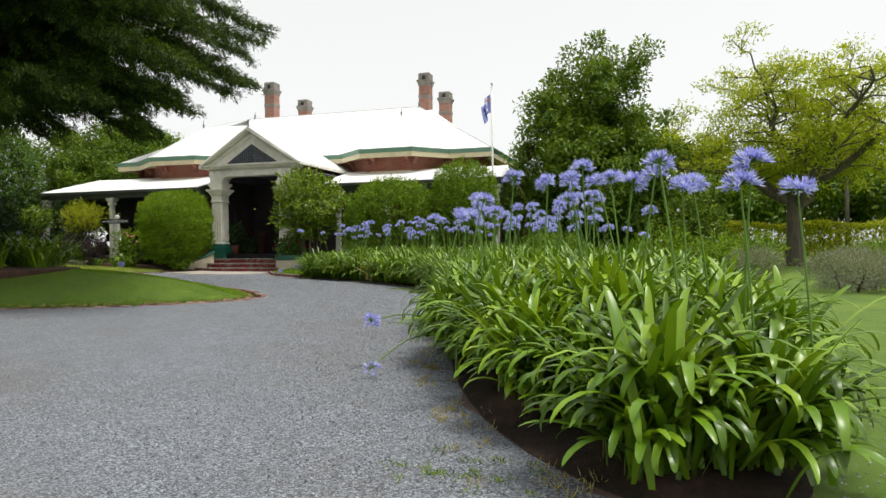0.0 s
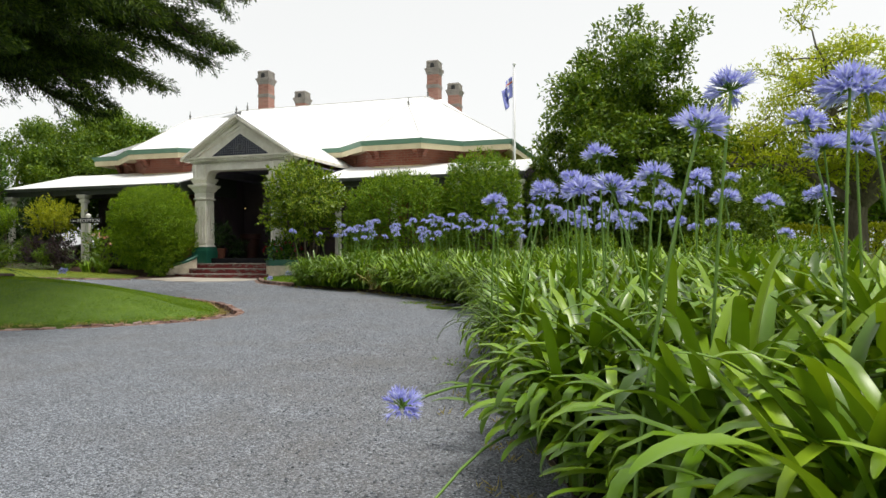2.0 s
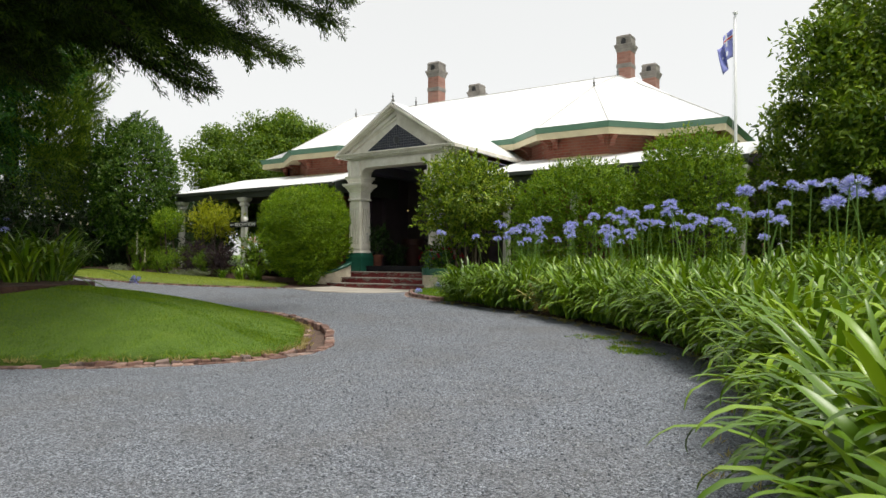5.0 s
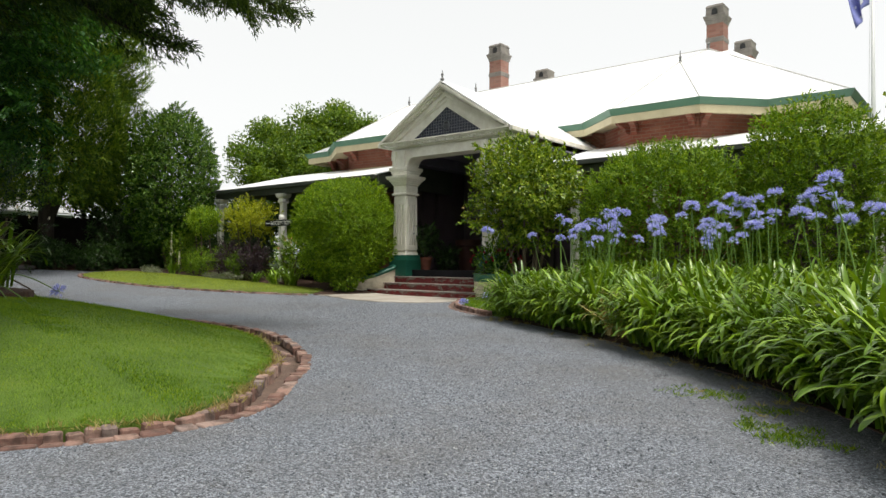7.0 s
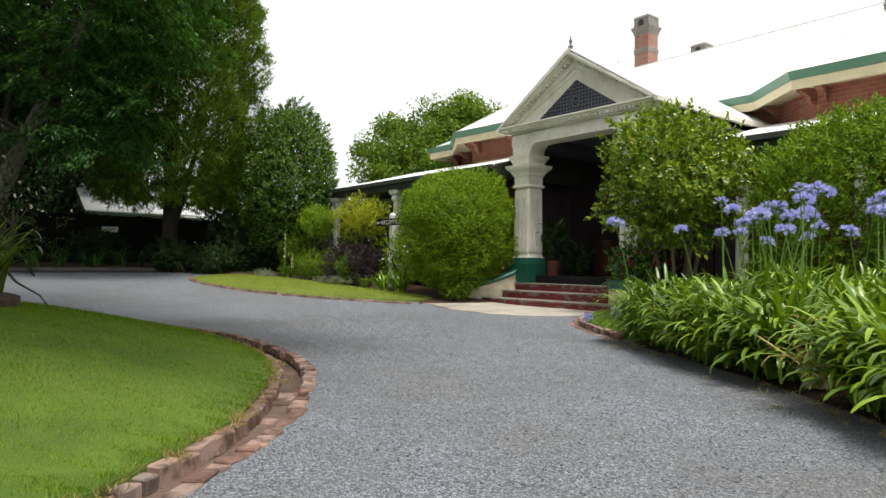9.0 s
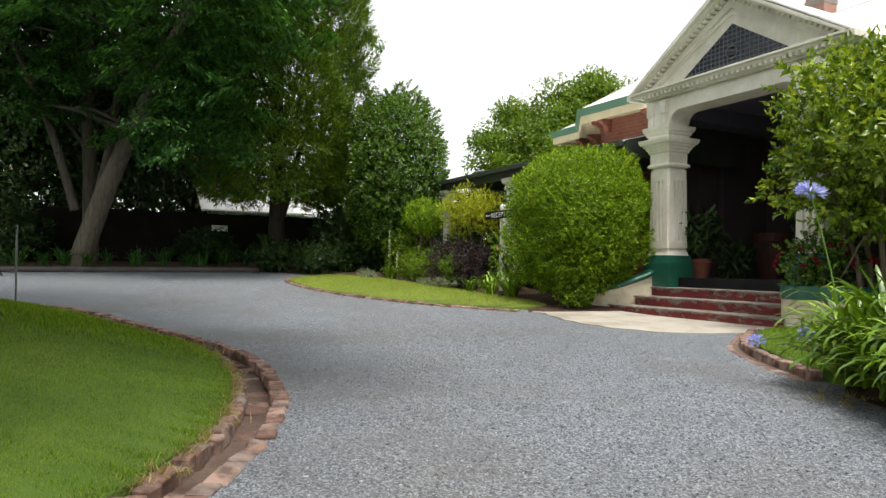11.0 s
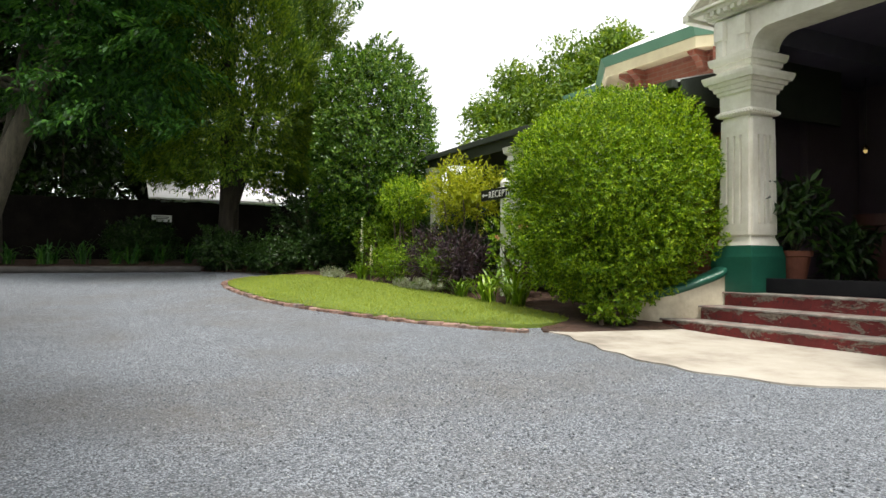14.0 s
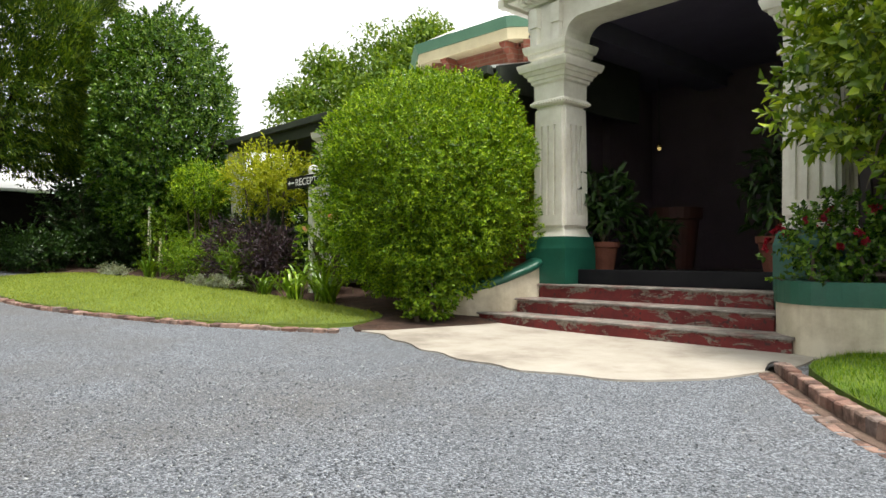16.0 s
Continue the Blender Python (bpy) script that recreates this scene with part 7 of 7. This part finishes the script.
def cloth(name, u0, u1, w0, w1, mat, parent, off, label=""):
    bm = bmesh.new()
    n, m = 22, 8
    rows = [[bm.verts.new(hanging(u0 + (u1 - u0) * i / n, w0 + (w1 - w0) * j / m) + Vector((0, off, 0))) for j in range(m + 1)] for i in range(n + 1)]
    for i in range(n):
        for j in range(m):
            bm.faces.new((rows[i][j], rows[i + 1][j], rows[i + 1][j + 1], rows[i][j + 1]))
    r = bmesh.ops.extrude_face_region(bm, geom=bm.faces[:])
    for q in r["geom"]:
        if isinstance(q, bmesh.types.BMVert):
            q.co.y += 0.003
    return part(name, bm, mat, parent, label, True)


flag = cloth("flag", 0, 1, 0, 1, FLAG_BLUE, flagpole, 0.0, "limp navy ensign with white and red canton")
for off in (-0.005, 0.006):
    cloth("flag_stripe", 0.0, 0.48, 0.19, 0.31, FLAG_WHITE, flag, off)
    cloth("flag_stripe", 0.20, 0.28, 0.0, 0.5, FLAG_WHITE, flag, off * 1.4)
    cloth("flag_stripe", 0.0, 0.48, 0.22, 0.28, FLAG_RED, flag, off * 2.0)
    cloth("flag_star", 0.18, 0.30, 0.68, 0.84, FLAG_WHITE, flag, off)
    for su, sw in ((0.72, 0.18), (0.62, 0.42), (0.84, 0.4), (0.72, 0.78)):
        cloth("flag_star", su, su + 0.06, sw, sw + 0.08, FLAG_WHITE, flag, off)

kiosk = thing("garden_pavilion", (1.6, 48.0, 0.25), "far small pavilion with a red tiled roof", "pavilion")
part("wall", boxes((0.4, 2.8, 47.2, 48.8, 0.2, 1.9)), SHED_WALL, kiosk)
part("roof", stack(bmesh.new(), 1.6, 48.0, [(1.8, 1.6), (1.9, 1.6), (2.5, 0.5)]), RED_TILE, kiosk, "red tiled roof")

# a steel stake in the turning circle and a far pole beyond the garden
stake = thing("garden_stake", (-17.75, 12.23, 0.5), "thin weathered steel stake standing in the lawn", "stake")
v, f = tubes([(np.array([[-17.75, 12.23, 0.4], [-17.75, 12.225, 0.9], [-17.74, 12.22, 1.42]]), [0.014, 0.014, 0.014])], 8)
under(local_part("shaft", raw_mesh("shaft", v, f, IRON, True), None), stake)
part("cap", lathe(bmesh.new(), -17.74, 12.22, [(1.405, 0.018), (1.44, 0.018), (1.45, 0.008)], 10), IRON, stake)
pole = thing("utility_pole", (9.2, 38.9, 0.2), "slim grey timber pole beyond the clipped hedge", "pole")
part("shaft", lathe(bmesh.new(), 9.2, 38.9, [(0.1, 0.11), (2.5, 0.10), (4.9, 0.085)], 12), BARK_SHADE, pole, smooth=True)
part("crossarm", boxes((8.75, 9.65, 38.83, 38.9, 4.55, 4.65), bevel=0.01), BARK_SHADE, pole)

# service cable from the house to the street
v, f = tubes([(np.array([[-22.6 - 12 * t, 26.0 + 6 * t, 5.0 + 1.5 * t - 0.9 * math.sin(math.pi * t)] for t in np.linspace(0, 1, 16)]), [0.012] * 16)], 5)
tagged(new("service_cable", raw_mesh("service_cable", v, f, PLASTIC_BLACK)), "thin dark overhead service cable leaving the house", "cable")

# downpipe mouth in the drain beside the steps
pipe = thing("drain_pipe", (-12.5, 20.35, 0.2), "black plastic drain pipe mouth at the kerb", "pipe")
bm = bmesh.new()
n = 18
rings = []
for yy, rr in ((0.0, 0.066), (0.0, 0.055), (0.2, 0.055), (0.2, 0.066)):
    rings.append([bm.verts.new((rr * math.cos(6.2832 * i / n), yy, rr * math.sin(6.2832 * i / n))) for i in range(n)])
for a, b in zip(rings, rings[1:] + rings[:1]):
    for i in range(n):
        j = (i + 1) % n
        bm.faces.new((a[i], a[j], b[j], b[i]))
bmesh.ops.transform(bm, matrix=pose(-12.58, 20.46, 0.165, 0, 0, 20), verts=bm.verts)
part("pipe_wall", bm, PLASTIC_BLACK, pipe, smooth=True)


# ---- kerbs of single bricks ----
def brick_mesh(lx, ly, lz, seed):
    bm = box(bmesh.new(), -lx / 2, lx / 2, -ly / 2, ly / 2, -lz / 2, lz / 2)
    bmesh.ops.bevel(bm, geom=bm.edges[:], offset=0.008, segments=1, affect="EDGES")
    for v in bm.verts:
        v.co += 0.006 * noise.noise_vector(v.co * 16 + Vector((seed * 3.1, 0, 0)))
    me = bpy.data.meshes.new("brick")
    bm.to_mesh(me)
    bm.free()
    me.materials.append(KERB_BRICK)
    me["size"] = (lx, lz)
    return me


BRICKS = [brick_mesh(l, 0.10, 0.08, i) for i, l in enumerate((0.105, 0.12, 0.09, 0.15, 0.11, 0.20))]
STANDING = [brick_mesh(l, 0.08, 0.10, i + 20) for i, l in enumerate((0.08, 0.10, 0.09, 0.16, 0.11))]
PAVERS = [brick_mesh(l, 0.17, 0.04, i + 30) for i, l in enumerate((0.22, 0.11, 0.2, 0.16))]


def brick_row(path, kinds, gap, top, parent, jig=0.012, keep=None, name="brick"):
    """Bricks of uneven length end to end along a path, each a little out of line."""
    seg = np.linalg.norm(np.diff(path, axis=0), axis=1)
    cum = np.concatenate([[0], np.cumsum(seg)])
    s = 0.0
    while s < cum[-1] - 0.05:
        me = kinds[RNG.integers(len(kinds))]
        long, high = me["size"]
        s += long / 2
        x, y = np.interp(s, cum, path[:, 0]), np.interp(s, cum, path[:, 1])
        x2, y2 = np.interp(s + 0.05, cum, path[:, 0]), np.interp(s + 0.05, cum, path[:, 1])
        s += long / 2 + gap * RNG.uniform(0.4, 1.8)
        if keep is not None and not keep(x, y):
            continue
        a = math.degrees(math.atan2(y2 - y, x2 - x))
        m = pose(x + RNG.normal() * jig * 0.6, y + RNG.normal() * jig * 0.6, float(lay(x, y)) + top - high / 2 + RNG.normal() * jig * 0.5, RNG.normal() * 4, RNG.normal() * 2.5, a + RNG.normal() * 3.5)
        ob = new(name, me)
        ob.matrix_basis = m
        under(ob, parent)


kerb = thing("brick_kerb", (-9.0, 13.2, float(lay(-9.0, 13.2))), "weathered brick kerb round the lawn circle", "kerb", kind="structure")
loop = np.concatenate([ISLAND, ISLAND[:1]])


def ring(by):
    r = inset(ISLAND, by)
    return np.concatenate([r, r[:1]])


brick_row(ring(0.05), BRICKS, 0.008, 0.012, kerb, 0.010, lambda x, y: x > -19.5 and y > 7 and not (y > 13.1 and x > -9.3 and x < -9.1))
kerb = thing("brick_kerb", (-9.2, 12.9, float(lay(-9.2, 12.9))), "dark standing bricks holding the edge of the lawn circle", "kerb", kind="structure")
brick_row(ring(0.30), STANDING, 0.006, 0.006, kerb, 0.014, lambda x, y: x > -15 and (y > 9.6 or x > -8.0))
kerb = thing("brick_drain", (-9.1, 13.0, float(lay(-9.1, 13.0))), "brick floor of the silted drain round the lawn", "drain", kind="structure")
brick_row(ring(0.18), PAVERS, 0.012, -0.064, kerb, 0.014, lambda x, y: x > -15 and (y > 9.6 or x > -8.0) and RNG.random() < 0.42, "paver")
kerb = thing("brick_kerb", (-11.5, 19.3, float(lay(-11.5, 19.3))), "brick kerb and drain round the grass patch", "kerb", kind="structure")
arc = spline([(-12.66, 20.45), (-12.3, 19.92), (-11.66, 19.05), (-10.88, 18.4), (-10.0, 17.85)], 0.1)
brick_row(arc, BRICKS, 0.01, 0.004, kerb, 0.008)
arc2 = spline([(-12.56, 20.50), (-12.21, 19.98), (-11.58, 19.12), (-10.82, 18.47), (-9.97, 17.93)], 0.1)
brick_row(arc2, STANDING, 0.006, 0.082, kerb, 0.006)
strip = np.concatenate([arc, arc2[::-1]])
tagged(sheet("drain_bed", strip, 0.006, CHANNEL_DIRT), "silty brown drain beside the small lawn", "drain", kind="structure")
kerb = thing("brick_kerb", (-20.0, 17.7, float(lay(-20.0, 17.7))), "single row of red edging bricks along the lawn strip", "kerb", kind="structure")
edge = spline([(-16.35, 19.5), (-17.35, 18.8), (-18.4, 18.24), (-20.2, 17.59), (-22.3, 17.36), (-23.65, 17.44), (-24.7, 17.95), (-25.2, 18.9)], 0.1)
brick_row(edge, BRICKS, 0.012, 0.035, kerb)
edging = spline([(-27.35, 8.0), (-27.2, 12.0), (-27.05, 15.5), (-26.9, 17.4)], 0.5)
v, f = tubes([(np.array([[x, y, float(lay(x, y)) + 0.06] for x, y in edging]), [0.09] * len(edging))], 6)
tagged(new("kerb_stone", raw_mesh("kerb_stone", v, f, OLD_CONCRETE)), "grey concrete edging along the fence bed", "kerb", kind="structure")


# ---- grass, weeds and loose stones ----
def blades(poly, per_m2, low, high, lift, box_, mat, name, label, width=0.005, reach=1.2):
    (xa, ya), (xb, yb) = box_
    n = int(per_m2 * (xb - xa) * (yb - ya))
    x, y = RNG.uniform(xa, xb, n), RNG.uniform(ya, yb, n)
    k = inside(poly, x, y)
    x, y = x[k], y[k]
    n = len(x)
    near = np.full(n, 1e9)
    for qx, qy in poly:
        near = np.minimum(near, np.hypot(x - qx, y - qy))
    z = lay(x, y) + lift[0] + lift[1] * np.sin(1.5708 * np.clip(near / reach, 0, 1)) - 0.01
    p = np.stack([x, y, z], 1)
    a = RNG.uniform(0, 6.28, n)
    s = np.stack([np.cos(a), np.sin(a), 0 * a], 1) * width / 2
    h = RNG.uniform(low, high, n)
    tip = p + np.stack([RNG.normal(size=n) * 0.4 * h, RNG.normal(size=n) * 0.4 * h, h], 1)
    v = np.stack([p - s, p + s, tip], 1).reshape(-1, 3)
    f = np.arange(n * 3).reshape(-1, 3)
    return tagged(new(name, raw_mesh(name, v, f, mat)), label, "grass", kind="stuff")


blades(ISLAND_LAWN, 11000, 0.010, 0.028, (0.022, 0.55), ((-12.5, 8.2), (-7.0, 14.6)), GRASS, "grass", "short green lawn blades of the turning circle", 0.0045, 3.4)
blades(ISLAND_LAWN, 2600, 0.02, 0.055, (0.022, 0.55), ((-20, 7.0), (-12.5, 14.6)), GRASS, "grass", "short green lawn blades under the cedar", 0.007, 3.4)
blades(SIDE_LAWN, 1700, 0.025, 0.05, (0.045, 0.04), ((-25.5, 17.2), (-16, 21.2)), GRASS_PALE, "grass", "short green blades of the lawn strip", 0.007)
blades(PATCH, 3200, 0.02, 0.055, (0.075, 0.03), ((-12.6, 17.6), (-8.8, 21.8)), GRASS, "grass", "short green blades of the small lawn", 0.006)


def tufts(path, off, n, mat, name, label, h=0.07):
    i = RNG.integers(0, len(path) - 1, n)
    x, y = (path[i] + RNG.normal(size=(n, 2)) * off).T
    p = np.stack([x, y, lay(x, y)], 1)
    m = 9
    q = np.repeat(p, m, 0) + RNG.normal(size=(n * m, 3)) * np.array([0.02, 0.02, 0])
    w = rand_unit(n * m) * np.array([1, 1, 0.5]) + np.array([0, 0, 0.8])
    v, f = leaf_arrays(q, w, rand_unit(n * m), RNG.uniform(0.4, 1.0, n * m) * h, 0.005)
    tagged(new(name, raw_mesh(name, v, f, mat)), label, "grass", kind="stuff")


tufts(inset(loop[:-1], 0.36), 0.05, 1300, GRASS_DRY, "dry_grass", "dry straw-coloured grass along the bricks", 0.08)
tufts(BED[: len(BED) // 2], 0.16, 240, GRASS_DRY, "dry_grass", "straggly dry weeds along the border")
for cx, cy, n, q in ((-5.21, 13.72, 40, 0.20), (-4.76, 13.42, 22, 0.10), (-4.60, 12.97, 44, 0.16), (-4.42, 12.78, 40, 0.13), (-4.58, 13.95, 30, 0.13), (-0.75, 2.9, 26, 0.3), (-2.75, 8.3, 14, 0.3)):
    tufts(np.array([[cx + q * math.cos(k), cy + q * 0.6 * math.sin(k)] for k in range(12)]), q * 0.35, n, GRASS, "weeds", "small green weeds growing in the gravel", 0.05)


def loose_stones(n):
    """Angular chips scattered over the drive along the walk."""
    way = np.array([(0, 2.2), (-1.5, 4.5), (-3.5, 8.5), (-5.5, 12.0), (-9, 15.5), (-12.5, 17.2), (-15, 17.5)])
    i = RNG.integers(0, len(way) - 1, n)
    t = RNG.random(n)[:, None]
    xy = way[i] * (1 - t) + way[i + 1] * t + RNG.normal(size=(n, 2)) * 1.15
    keep = ~inside(BED, xy[:, 0], xy[:, 1]) & ~inside(ISLAND, xy[:, 0], xy[:, 1])
    xy = xy[keep]
    n = len(xy)
    s = RNG.uniform(0.0035, 0.0095, n)
    oct_ = np.array([[1, 0, 0], [0, 1, 0], [-1, 0, 0], [0, -1, 0], [0, 0, 0.7], [0, 0, -0.5]], float)
    v = oct_[None] * RNG.uniform(0.6, 1.3, (n, 6, 1)) * s[:, None, None]
    a = RNG.uniform(0, 6.28, n)
    c, sn = np.cos(a)[:, None], np.sin(a)[:, None]
    v = np.stack([v[..., 0] * c - v[..., 1] * sn, v[..., 0] * sn + v[..., 1] * c, v[..., 2]], -1)
    v += np.stack([xy[:, 0], xy[:, 1], lay(xy[:, 0], xy[:, 1]) + s * 0.3], 1)[:, None]
    fc = np.array([[0, 1, 4], [1, 2, 4], [2, 3, 4], [3, 0, 4], [1, 0, 5], [2, 1, 5], [3, 2, 5], [0, 3, 5]])
    f = (np.arange(n)[:, None, None] * 6 + fc[None]).reshape(-1, 3)
    tagged(new("gravel", raw_mesh("gravel", v.reshape(-1, 3), f, STONE)), "loose blue-grey gravel chips on the drive", "gravel", kind="stuff")


loose_stones(42000)
